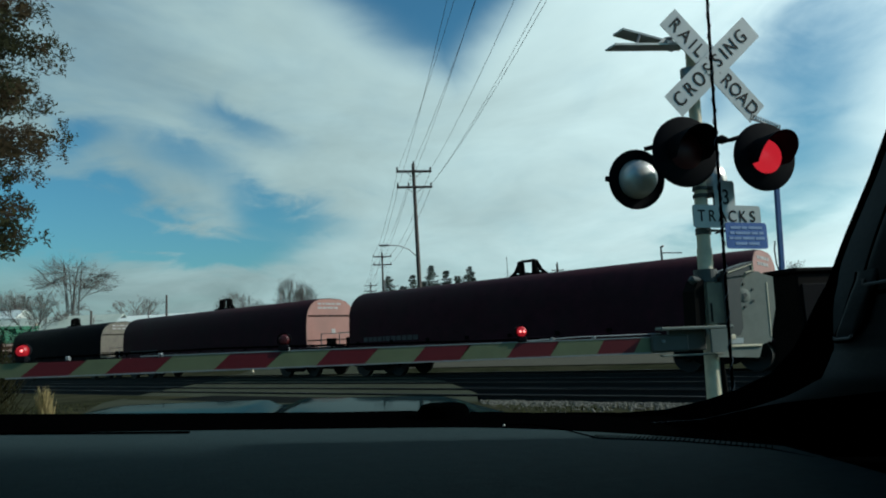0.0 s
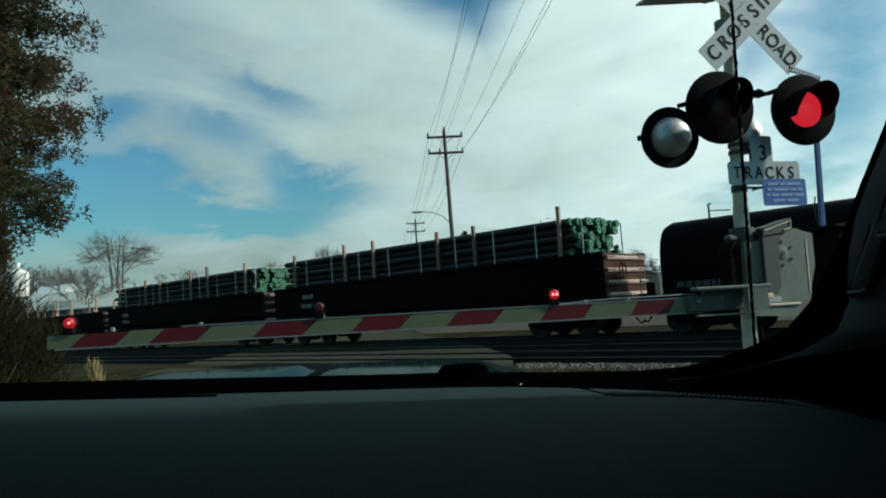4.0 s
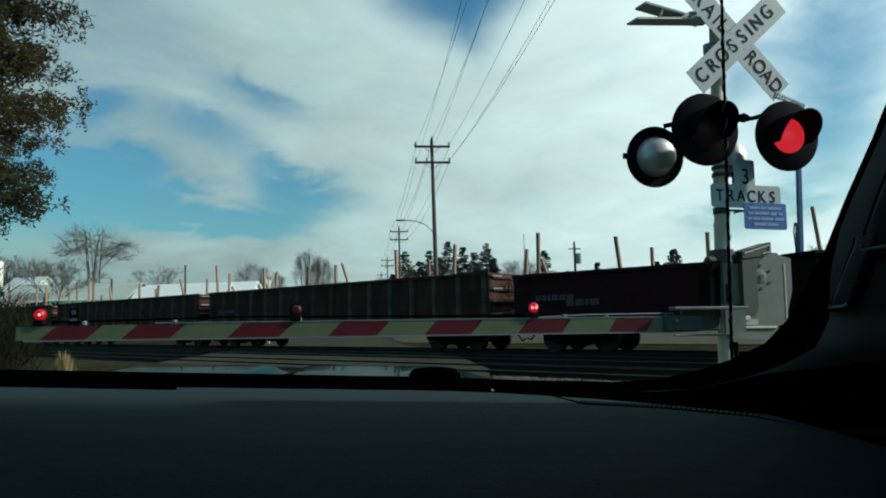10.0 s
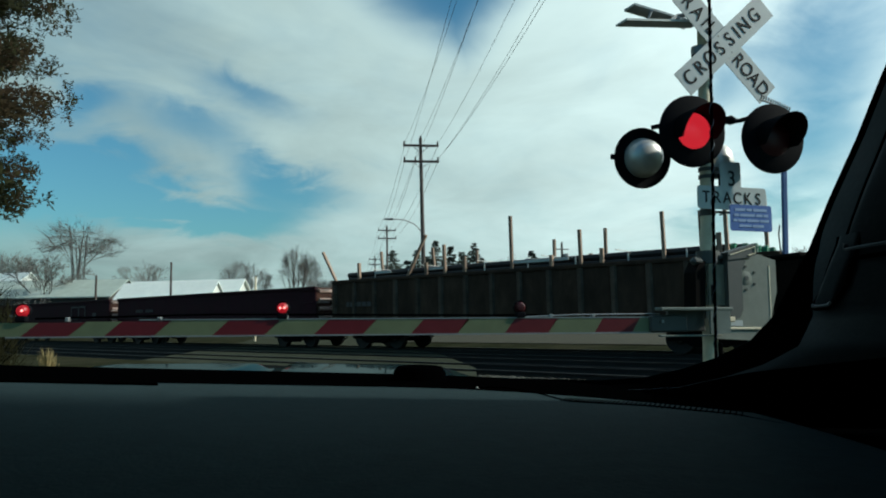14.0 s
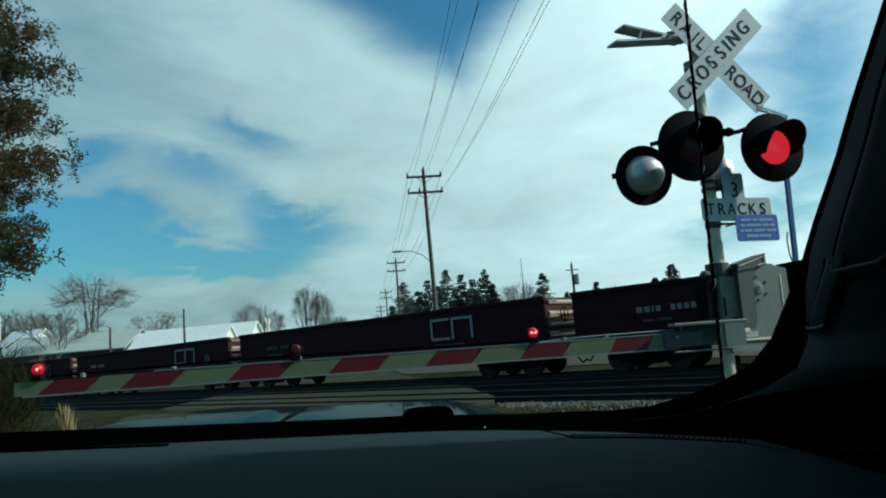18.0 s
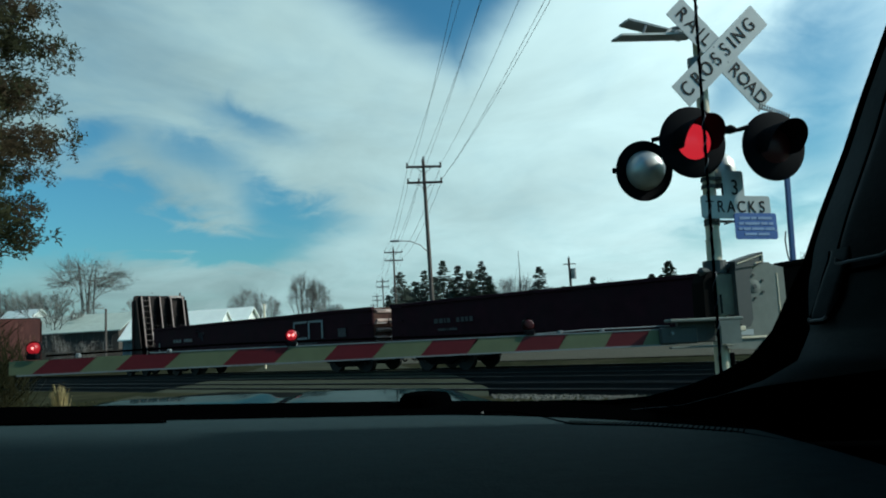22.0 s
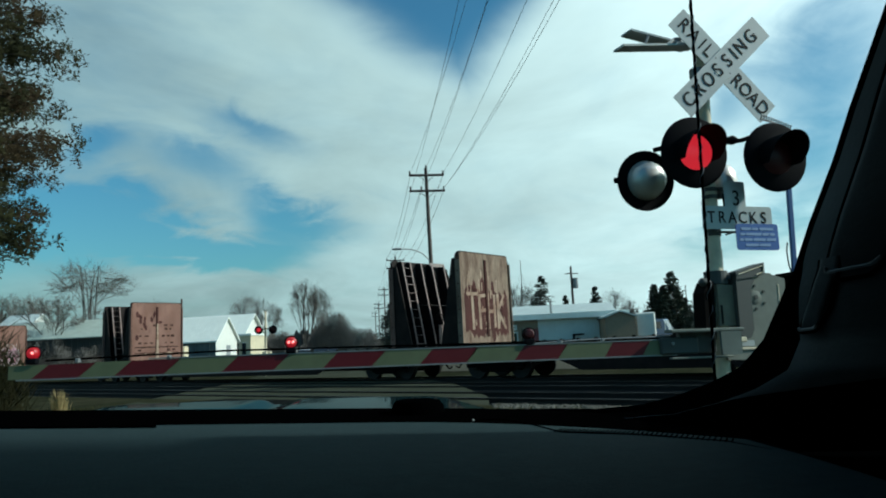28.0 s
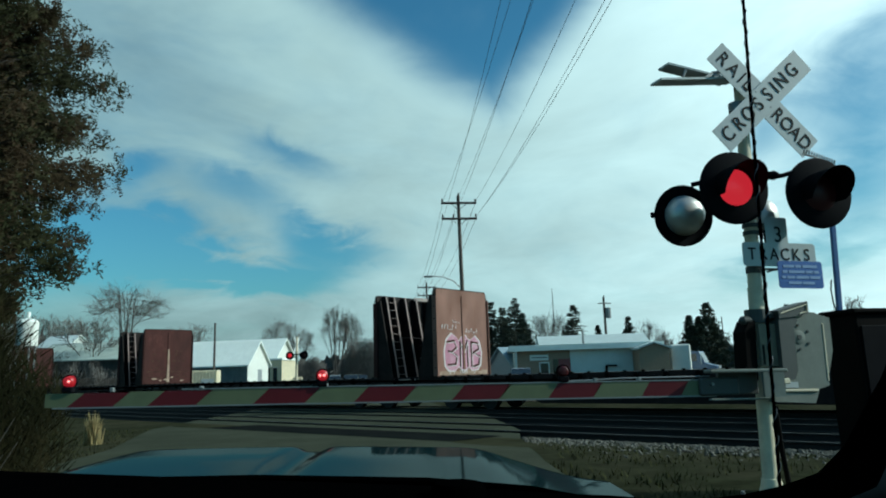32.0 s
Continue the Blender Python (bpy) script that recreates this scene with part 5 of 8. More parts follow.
def bush(x, y, r, h, seed, material, label, fine=0.02, many=500):
    rnd = random.Random(seed)
    b = thing("bush", label, "bush", "roadside bushes", pose(x, y, ground_z(x, y) - 0.1))
    mb, wood = MB(), MB()
    for _ in range(int(many * r * h)):
        a, e = rnd.uniform(0, 6.28), rnd.uniform(0, 1)
        lobe = 1 + 0.35 * noise.noise(Vector((math.cos(a) * 1.5, math.sin(a) * 1.5, e * 3 + seed)))
        R = r * rnd.uniform(0.2, 1.0) ** 0.5 * lobe * (1 - 0.6 * e * e)
        p = Vector((R * math.cos(a), R * math.sin(a), h * e * rnd.uniform(0.7, 1.05)))
        u = Vector((rnd.gauss(0, 0.6), rnd.gauss(0, 0.6), 0.8)).normalized()
        v = u.orthogonal().normalized()
        v = (v * math.cos(a) + u.cross(v) * math.sin(a)) * fine
        ln = rnd.uniform(0.15, 0.4) * (h / 2) ** 0.5
        mb.add([p - v, p + v, p + u * ln], [(0, 1, 2)])
    for _ in range(40):
        a = rnd.uniform(0, 6.28)
        p = Vector((rnd.uniform(-0.3, 0.3) * r, rnd.uniform(-0.3, 0.3) * r, 0))
        wood.cyl(p, p + Vector((math.cos(a) * r * 0.6, math.sin(a) * r * 0.6, h * rnd.uniform(0.6, 0.95))), 0.003 * h + 0.004, 0.004, 3, caps=False)
    part("foliage", mb, material, b, kind="stuff")
    part("tangle", wood, BARK, b, kind="stuff")


def make_trees():
    cedar_tree()
    for b, d, h, s, w, clear, stems, lab in ((-21.3, 88, 13.2, 3, 4.4, 0.50, 6, "tall leafless tree with several bare trunks and a domed twig crown"),
                                             (-9.7, 150, 13.6, 6, 5.4, 0.22, 7, "leafless round-crowned tree behind the white house"), (-8.4, 162, 13.0, 16, 4.0, 0.25, 5, "leafless grey tree behind the white house"),
                                             (-5.5, 140, 15.8, 7, 3.1, 0.12, 7, "slim leafless tree with a fan of upright twigs"), (-4.4, 150, 15.0, 17, 3.1, 0.12, 7, "slim leafless tree with a fan of upright twigs"),
                                             (-25.0, 100, 10.0, 21, 3.6, 0.3, 4, "leafless grey tree among scrub behind the barn"),
                                             (10.9, 152, 13.6, 31, 4.2, 0.2, 5, "leafless grey tree behind the flat-roofed building"), (12.2, 155, 14.4, 32, 4.6, 0.2, 5, "leafless grey tree behind the flat-roofed building"), (13.1, 150, 12.4, 33, 3.4, 0.2, 4, "leafless grey tree behind the flat-roofed building"),
                                             (19.9, 150, 11.2, 34, 4.4, 0.15, 5, "leafless grey tree behind the parked trailer")):
        domed_tree(*polar(b, d), h, s, w, clear, stems, lab)
    for b, d, h, s, kw in ((-23.6, 84, 9.2, 41, dict(trunks=2)), (-26.4, 105, 11.0, 44, dict(trunks=2)), (-28.4, 100, 10.5, 45, dict(trunks=2)), (-16.9, 150, 13.0, 5, dict(trunks=2)),
                           (-29.5, 120, 11.0, 8, {}), (-27.3, 130, 10.5, 9, {}), (-31.5, 110, 11.0, 10, {}),
                           (21.0, 150, 8.5, 13, dict(trunks=3)), (-25.2, 140, 10.5, 14, {}), (35, 90, 9, 15, {}), (-23.3, 150, 10.5, 18, {}), (26.2, 140, 8.5, 19, {})):
        bare_tree("bare_tree", *polar(b, d), h, s, **kw)
    for b, d, h, s, w in ((2.5, 118, 12.0, 1, 0.28), (1.4, 126, 9.5, 2, 0.25), (3.4, 124, 9.0, 16, 0.2), (4.5, 122, 12.6, 3, 0.19), (6.1, 120, 13.6, 4, 0.22), (7.4, 120, 12.8, 5, 0.22), (9.3, 116, 12.8, 6, 0.26), (8.5, 128, 10.5, 7, 0.2), (10.1, 124, 9.5, 17, 0.2),
                          (14.1, 130, 13.6, 8, 0.2), (13.4, 134, 9.0, 18, 0.2), (16.0, 135, 9.8, 9, 0.18), (18.4, 130, 10.8, 10, 0.2), (23.0, 105, 8.8, 11, 0.18), (24.35, 96, 9.6, 12, 0.27), (23.7, 99, 8.0, 19, 0.2), (30, 100, 9, 14, 0.2), (6.7, 140, 12, 15, 0.2), (3.7, 122, 10.8, 21, 0.27), (5.3, 126, 11.6, 22, 0.25), (8.3, 119, 11.8, 23, 0.26), (3.0, 126, 10.0, 24, 0.28), (9.9, 118, 10.6, 25, 0.24), (24.8, 97, 7.0, 26, 0.26)):
        conifer(*polar(b, d), h * (1.08 if 2 < b < 11 else 1.0), s, w)
    bush(*polar(-3.3, 120), 4.6, 7.5, 31, TWIG, "tall brown leafless thicket by the far road", 0.02, 700)
    bush(*polar(-1.0, 170), 6.0, 6.0, 32, TWIG, "brown leafless thicket along the far road", 0.02, 700)
    bush(*polar(-7.6, 130), 4.0, 5.0, 33, TWIG, "dark leafless thicket beside the white house", 0.02, 700)
    for k, (bb, dd, rr, hh) in enumerate(((-24.0, 80, 2.6, 3.6), (-22.2, 78, 2.4, 2.8), (-20.6, 80, 2.0, 3.0), (-25.6, 84, 2.8, 4.6), (-26.6, 112, 5.0, 8.5), (-28.6, 108, 5.0, 9.0), (-30.6, 104, 4.5, 8.0))):
        bush(*polar(bb, dd), rr, hh, 50 + k, TWIG, "grey-brown leafless scrub beside the barn", 0.018, 260)
    bush(*polar(-33.5, 10.2), 1.6, 2.85, 34, WEED, "olive-brown weedy shrub under the cedar", 0.008, 3500)
    bush(*polar(-33.6, 11.0), 1.1, 3.1, 36, WEED, "tall olive-brown hedge shrub under the cedar", 0.008, 2500)
    bush(*polar(-33.0, 8.0), 0.9, 1.1, 35, WEED, "olive-brown weedy shrub by the road edge", 0.007, 4500)
    # far woods all round the horizon
    rnd = random.Random(77)
    for name, lo, hi, lab in (("far_woods", -75, 75, "low grey-brown woods along the horizon"),):
        mb = MB()
        for i in range(2600):
            b = rnd.uniform(lo, hi)
            d = rnd.uniform(230, 420)
            x, y = polar(b, d)
            h = d * (0.030 + 0.012 * noise.noise(Vector((b * 0.35, 3, 0))) + rnd.uniform(-0.008, 0.010))
            if -1.9 < b < 1.2:
                h *= 0.55
            h *= 1.0 + 0.8 * smooth(-22.0, -28.0, b) if b < -22 else 1.0
            w = rnd.uniform(1.2, 3.0)
            for q in range(4):
                a = rnd.uniform(0, 3.14)
                dx, dy = math.cos(a) * w, math.sin(a) * w
                k = rnd.uniform(0.6, 1.0)
                mb.add([(x - dx, y - dy, -1), (x + dx, y + dy, -1), (x + dx * 1.1, y + dy * 1.1, h * 0.55 * k), (x + dx * 0.3, y + dy * 0.3, h * k), (x - dx * 0.9, y - dy * 0.9, h * 0.7 * k)], [(0, 1, 2, 3, 4)])
        single(name, mb, FARWOOD, lab, "woods", kind="stuff")


FARWOOD = mat("far_woods_grey", (0.12, 0.105, 0.095), 1.0, dark=0.5, scale=0.5, grime=(0.05, 0.06, 0.05), grime_scale=0.06, grime_amt=0.7)


# ---- buildings ----
def gable_house(name, label, m, w, d, eave, ridge, wall, roof, openings=(), siding=0.0, over=0.3):
    """A building with its ridge along local x; openings: (face, x, z, width, height, material, part name)."""
    b = thing(name, label, "building", "buildings past the tracks", m)
    part("wall", MB().prism([(-d / 2, 0), (d / 2, 0), (d / 2, eave), (0, ridge), (-d / 2, eave)], -w / 2, w / 2, "x"), wall, b)
    for s in (-1, 1):
        k = (ridge - eave) / (d / 2)
        e = d / 2 + over
        part("roof", MB().add([(-w / 2 - over, s * e, ridge - k * e + 0.04), (w / 2 + over, s * e, ridge - k * e + 0.04), (w / 2 + over, 0, ridge + 0.04), (-w / 2 - over, 0, ridge + 0.04),
                               (-w / 2 - over, s * e, ridge - k * e + 0.16), (w / 2 + over, s * e, ridge - k * e + 0.16), (w / 2 + over, 0, ridge + 0.16), (-w / 2 - over, 0, ridge + 0.16)],
                              [(0, 1, 2, 3), (7, 6, 5, 4), (0, 4, 5, 1), (3, 2, 6, 7), (0, 3, 7, 4), (1, 5, 6, 2)]), roof, b)
    for face, x, z, ww, hh, mt, nm in openings:
        if face == "front":
            part(nm, MB().box((x, -d / 2 - 0.02, z), (ww, 0.08, hh)), mt, b)
        else:
            part(nm, MB().box((w / 2 + 0.02, x, z), (0.08, ww, hh)), mt, b)
    if siding:
        for i in range(int(w / siding)):
            part("batten", MB().box((-w / 2 + siding * (i + 0.5), -d / 2 - 0.02, eave / 2), (0.06, 0.04, eave)), wall, b)
    return b


def flat_building(m, w, d, h, label, wall, roofm, over=0.5, fascia=0.45):
    b = thing("building", label, "building", "buildings past the tracks", m)
    part("wall", MB().box((0, 0, h / 2), (w, d, h)), wall, b)
    part("roof", MB().box((0, 0, h + 0.12), (w + 2 * over, d + 2 * over, 0.24), ch=0.03), roofm, b)
    part("fascia", MB().box((0, -d / 2 - over - 0.03, h + 0.08), (w + 2 * over, 0.06, fascia)), roofm, b)
    return b


def make_buildings():
    # white shed and house: long sides towards the tracks coloured dark for shade, gable ends lit from the side
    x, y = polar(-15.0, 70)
    b = gable_house("storage_shed", "white metal shed with a sunlit gable and pale roof", pose(x, y, -0.1, 0, 0, -13), 8.9, 4.5, 2.75, 4.75, SHADEDW, ROOFL,
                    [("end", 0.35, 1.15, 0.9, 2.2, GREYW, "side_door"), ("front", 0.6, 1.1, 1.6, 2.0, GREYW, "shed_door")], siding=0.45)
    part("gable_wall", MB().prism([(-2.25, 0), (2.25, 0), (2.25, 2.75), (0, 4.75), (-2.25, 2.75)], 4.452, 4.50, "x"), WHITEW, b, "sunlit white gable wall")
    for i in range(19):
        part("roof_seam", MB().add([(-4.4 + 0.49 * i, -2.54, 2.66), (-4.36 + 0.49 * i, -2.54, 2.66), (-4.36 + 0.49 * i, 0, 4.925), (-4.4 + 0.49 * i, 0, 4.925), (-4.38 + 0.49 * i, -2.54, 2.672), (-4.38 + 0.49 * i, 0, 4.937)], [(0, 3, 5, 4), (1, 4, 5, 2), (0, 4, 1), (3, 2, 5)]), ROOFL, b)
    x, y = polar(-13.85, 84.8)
    b = gable_house("white_house", "long house with a steep lit gable and grey metal roof", pose(x, y, -0.1, 0, 0, -13), 13.3, 5.4, 3.6, 5.75, SHADEDW, ROOFL, over=0.45)
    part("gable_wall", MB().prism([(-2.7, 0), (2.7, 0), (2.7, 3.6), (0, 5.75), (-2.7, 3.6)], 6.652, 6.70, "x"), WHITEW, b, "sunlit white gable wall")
    x, y = polar(-10.05, 76)
    b = flat_building(pose(x, y, -0.1, 0, 0, -13), 2.3, 4.0, 3.2, "cream porch wing with two dark windows", CREAMW, ROOFL, 0.12, 0.12)
    for xx in (-0.35, 0.45):
        part("window", MB().box((xx, -2.02, 1.7), (0.42, 0.06, 1.5)), DARKWIN, b)
        part("window_frame", MB().box((xx, -2.03, 2.5), (0.56, 0.08, 0.08)).box((xx, -2.03, 0.9), (0.56, 0.08, 0.08)), WHITEW, b)
    x, y = polar(-15.9, 62)
    c = thing("storage_container", "cream ribbed storage container beside the shed", "container", m=pose(x, y, -0.1, 0, 0, 6))
    part("body", MB().box((0, 0, 1.1), (2.8, 2.0, 2.2), ch=0.03), CREAMW, c)
    for i in range(11):
        part("rib", MB().box((-1.3 + 0.26 * i, -1.02, 1.1), (0.08, 0.05, 2.05)), CREAMW, c)
    part("door_frame", MB().box((0.65, -1.06, 0.95), (1.0, 0.04, 1.1), ch=0.01), SIGNW, c)
    x, y = polar(-22.2, 86)
    gable_house("barn", "low dark brown barn under a broad pale roof", pose(x, y, -0.1, 0, 0, -3), 13.0, 9.0, 3.9, 5.8, BRNW, ROOFO, [("front", -2.0, 1.5, 2.6, 2.8, CARBLACK, "barn_door"), ("front", 2.6, 1.9, 1.2, 1.0, DARKWIN, "window")], siding=0.6)
    x, y = polar(-25.4, 92)
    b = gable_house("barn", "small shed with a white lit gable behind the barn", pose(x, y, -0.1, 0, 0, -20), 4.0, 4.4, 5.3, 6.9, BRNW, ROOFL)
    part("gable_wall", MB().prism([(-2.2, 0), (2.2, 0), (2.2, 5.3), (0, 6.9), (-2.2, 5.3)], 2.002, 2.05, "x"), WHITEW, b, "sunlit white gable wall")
    x, y = polar(-20.2, 78)
    c = thing("plank_fence", "dark weathered plank fence in front of the barn", "fence", m=pose(x, y, -0.1, 0, 0, 14))
    for i in range(60):
        part("plank", MB().box((-9.6 + 0.26 * i, 0, 0.95 + 0.05 * math.sin(i * 5.3)), (0.24, 0.03, 1.9), ch=0.006), BRNW, c)
    part("fence_rail", MB().box((-1.9, 0.05, 0.6), (15.6, 0.05, 0.1)).box((-1.9, 0.05, 1.5), (15.6, 0.05, 0.1)), BRNW, c)
    x, y = polar(-27.8, 64)
    s = thing("silo", "small white storage tank raised on legs", "silo", m=pose(x, y, -0.1))
    part("tank", MB().cyl((0, 0, 4.5), (0, 0, 6.35), 0.78, n=22), WHITEW, s, smooth=True)
    part("dome", MB().lathe([(0.80, 6.35), (0.62, 6.55), (0.16, 6.68), (0.15, 7.2), (0, 7.2)], 22), ROOFL, s, smooth=True)
    for a in (45, 135, 225, 315):
        c, d = 0.64 * math.cos(radians(a)), 0.64 * math.sin(radians(a))
        part("leg", MB().cyl((c, d, 0), (c, d, 4.55), 0.07, n=8), GALV, s)
    # long flat-roofed building right of the road
    x, y = polar(14.35, 62)
    b = flat_building(pose(x, y, -0.1, 0, 0, -8), 11.4, 9.0, 3.05, "long low white commercial building with a flat pale roof", WHITEW, ROOFL)
    part("front_panel", MB().box((-3.45, -4.54, 1.5), (4.4, 0.10, 2.98)), TANW, b, "tan front wall section")
    part("door", MB().box((-1.72, -4.62, 1.1), (0.95, 0.08, 2.2)), REDDOOR, b, "dark red door")
    part("door_recess", MB().box((-2.42, -4.61, 1.1), (0.42, 0.06, 2.2)), DARKWIN, b)
    part("window", MB().box((-3.35, -4.62, 1.25), (0.62, 0.08, 1.3)), DARKWIN, b)
    part("window_frame", MB().box((-3.35, -4.63, 1.95), (0.82, 0.10, 0.10)).box((-3.35, -4.63, 0.55), (0.82, 0.10, 0.10)).box((-3.72, -4.63, 1.25), (0.09, 0.10, 1.5)).box((-2.98, -4.63, 1.25), (0.09, 0.10, 1.5)), WHITEW, b)
    part("sign_board", MB().box((-3.75, -4.66, 2.36), (1.5, 0.10, 0.46), ch=0.02), WHITEW, b, "pale sign board")
    part("sign_bar", MB().box((-3.75, -4.715, 2.36), (1.2, 0.012, 0.07)), CARGREY, b)
    part("porch_post", MB().box((-5.6, -4.9, 1.5), (0.12, 0.12, 3.0)), WHITEW, b)
    part("wall_unit", MB().box((2.0, -4.6, 1.55), (0.9, 0.16, 0.14)).box((1.62, -4.6, 1.30), (0.16, 0.16, 0.5)), CARBLACK, b)
    part("rear_roof", MB().prism([(0.2, 3.3), (5.2, 3.3), (4.6, 4.45), (3.4, 4.45)], -3.4, 6.4, "x"), ROOFW, b, "higher rear roof, pale")
    part("vent_pipe", MB().cyl((0.5, 0.5, 3.2), (0.5, 0.5, 4.6), 0.1, n=8), GALV, b)
    x, y = polar(9.75, 68)
    gable_house("cottage", "small grey house with a pale blue-grey roof", pose(x, y, -0.1, 0, 0, 18), 4.6, 5.0, 1.9, 3.5, GREYW, ROOFB, [("front", 0.8, 1.3, 1.0, 1.2, DARKWIN, "window")])
    x, y = polar(19.7, 58)
    gable_house("garden_shed", "tan shed with a pale roof edge", pose(x, y, -0.1, 0, 0, -98), 5.0, 2.3, 2.7, 3.1, TANW, ROOFW, over=0.15)
    # trailer and blue truck
    x, y = polar(22.1, 58.5)
    t = thing("trailer", "white box trailer parked beside the shed", "trailer", m=pose(x, y, -0.05, 0, 0, -20))
    part("box", MB().box((0, 0, 1.75), (1.5, 4.0, 2.4), ch=0.1), WHITEW, t)
    for s in (-0.55, 0.55):
        part("wheel", MB().cyl((s - 0.1, 0.6, 0.38), (s + 0.1, 0.6, 0.38), 0.38, n=14), TYRE, t)
    x, y = polar(23.35, 62)
    k = thing("truck", "dark blue truck cab parked by the trailer", "truck", m=pose(x, y, -0.05, 0, 0, -35))
    part("cab", MB().prism([(-2.2, 0.55), (1.6, 0.55), (1.7, 1.2), (0.75, 1.45), (0.35, 2.45), (-1.0, 2.55), (-2.2, 2.5)], -0.95, 0.95, "y"), TRUCKB, k)
    part("windscreen", MB().prism([(0.73, 1.52), (0.38, 2.34), (0.42, 2.36), (0.78, 1.52)], -0.85, 0.85, "y"), DARKWIN, k)
    part("side_window", MB().box((-0.3, -0.96, 1.95), (0.9, 0.02, 0.6)), DARKWIN, k)
    part("grille", MB().box((1.72, 0, 0.95), (0.06, 1.1, 0.6), ch=0.02), GALV, k)
    part("mirror_frame", MB().tube([(0.5, -1.0, 1.4), (0.55, -1.25, 1.5), (0.55, -1.25, 2.2), (0.4, -1.0, 2.35)], 0.035, 6), ROOFW, k, "pale mirror frame")
    part("stack", MB().cyl((-1.15, -0.8, 1.0), (-1.15, -0.8, 2.9), 0.07, n=10), GALV, k)
    for xx in (-1.5, 1.0):
        for yy in (-0.85, 0.85):
            part("wheel", MB().cyl((xx, yy - 0.12, 0.45), (xx, yy + 0.12, 0.45), 0.45, n=16), TYRE, k)
    # white lorry by the pole
    x, y = polar(4.75, 64)
    k = thing("truck", "white lorry parked behind the power pole", "truck", m=pose(x, y, -0.05, 0, 0, -80))
    part("cab", MB().prism([(-1.5, 0.5), (0.9, 0.5), (0.9, 1.2), (0.4, 1.35), (0.2, 2.1), (-1.5, 2.15)], -1.0, 1.0, "y"), WHITEW, k)
    part("box", MB().box((-3.4, 0, 1.5), (3.4, 2.2, 1.9), ch=0.03), SIGNW, k)
    part("side_window", MB().box((-0.5, -1.005, 1.65), (0.9, 0.02, 0.5)), DARKWIN, k)
    for xx in (-4.2, 0.0):
        for yy in (-0.95, 0.95):
            part("wheel", MB().cyl((xx, yy - 0.12, 0.42), (xx, yy + 0.12, 0.42), 0.42, n=16), TYRE, k)
    # waiting cars on the far road
    for b, d, mt, lab in ((-5.6, 92, CARSILV, "silver car waiting at the far side"), (-4.3, 80, CARDARK, "dark car waiting at the far side"), (-3.4, 104, CARDARK, "dark car further down the road")):
        x, y = polar(b, d)
        parked_car(x, y, mt, lab)
    x, y = polar(9.6, 55)
    parked_car(x, y, CARSILV, "silver car parked in front of the building", 80)


def parked_car(x, y, paint, label, rz=-90):
    c = thing("car", label, "car", "cars past the tracks", pose(x, y, ground_z(x, y) + 0.04, 0, 0, rz))
    part("body", MB().prism([(-2.2, 0.3), (2.2, 0.3), (2.25, 0.62), (2.1, 0.82), (1.1, 0.95), (-1.6, 0.98), (-2.15, 0.9), (-2.25, 0.6)], -0.88, 0.88, "y"), paint, c)
    part("cabin", MB().prism([(1.15, 0.93), (0.45, 1.42), (-0.95, 1.46), (-1.75, 0.97)], -0.76, 0.76, "y"), DARKWIN, c)
    part("roof", MB().prism([(0.42, 1.42), (0.38, 1.47), (-0.9, 1.51), (-0.98, 1.46)], -0.72, 0.72, "y"), paint, c)
    for s in (-0.6, 0.6):
        part("headlight", MB().box((2.22, s, 0.68), (0.06, 0.3, 0.14), ch=0.02), WHITEW, c)
    for xx in (-1.35, 1.35):
        for yy in (-0.82, 0.82):
            part("wheel", MB().cyl((xx, yy - 0.1, 0.31), (xx, yy + 0.1, 0.31), 0.31, n=14), TYRE, c)


# ---- the train ----
# distance run since the start, at every fourth second; the cars lie between couplers at these marks behind the eye
RUN = [(0, 0.0), (4, 44.16), (8, 88.89), (12, 134.02), (16, 179.31), (20, 224.44), (24, 269.35), (28, 313.78), (32, 357.89)]
TRAIN = []                                # (car, mark of its middle)
MESHES = {}


def shared(key, build, material, smooth=False):
    """One mesh for all alike pieces."""
    if key not in MESHES:
        MESHES[key] = build().mesh(key, material, smooth)
    return MESHES[key]


def put(name, key, build, material, parent, m=None, label="", smooth=False):
    o = part(name, shared(key, build, material, smooth), material, parent, label)
    if m is not None:
        o.matrix_basis = m
    return o


def truck_frame():
    mb = MB()
    for y in (-1.02, 1.02):
        mb.prism([(-1.15, 0.38), (-1.15, 0.62), (-0.55, 0.80), (0.55, 0.80), (1.15, 0.62), (1.15, 0.38), (0.75, 0.40), (0.45, 0.22), (-0.45, 0.22), (-0.75, 0.40)], y - 0.07, y + 0.07, "y")
        for x in (-0.22, 0.0, 0.22):
            mb.cyl((x, y, 0.26), (x, y, 0.58), 0.07, n=8)
    mb.box((0, 0, 0.55), (0.45, 2.1, 0.28), ch=0.03)
    return mb


def wheel_set():
    mb = MB().cyl((0, -1.0, 0.43), (0, 1.0, 0.43), 0.075, n=10)
    for s in (-1, 1):
        mb.lathe([(0.0, 0.07), (0.12, 0.075), (0.16, 0.04), (0.36, 0.045), (0.42, 0.07), (0.43, -0.06), (0.455, -0.085), (0.42, -0.09), (0.0, -0.05)], 26, pose(0, s * 0.755, 0.43, -90 * s, 0, 0))
    return mb


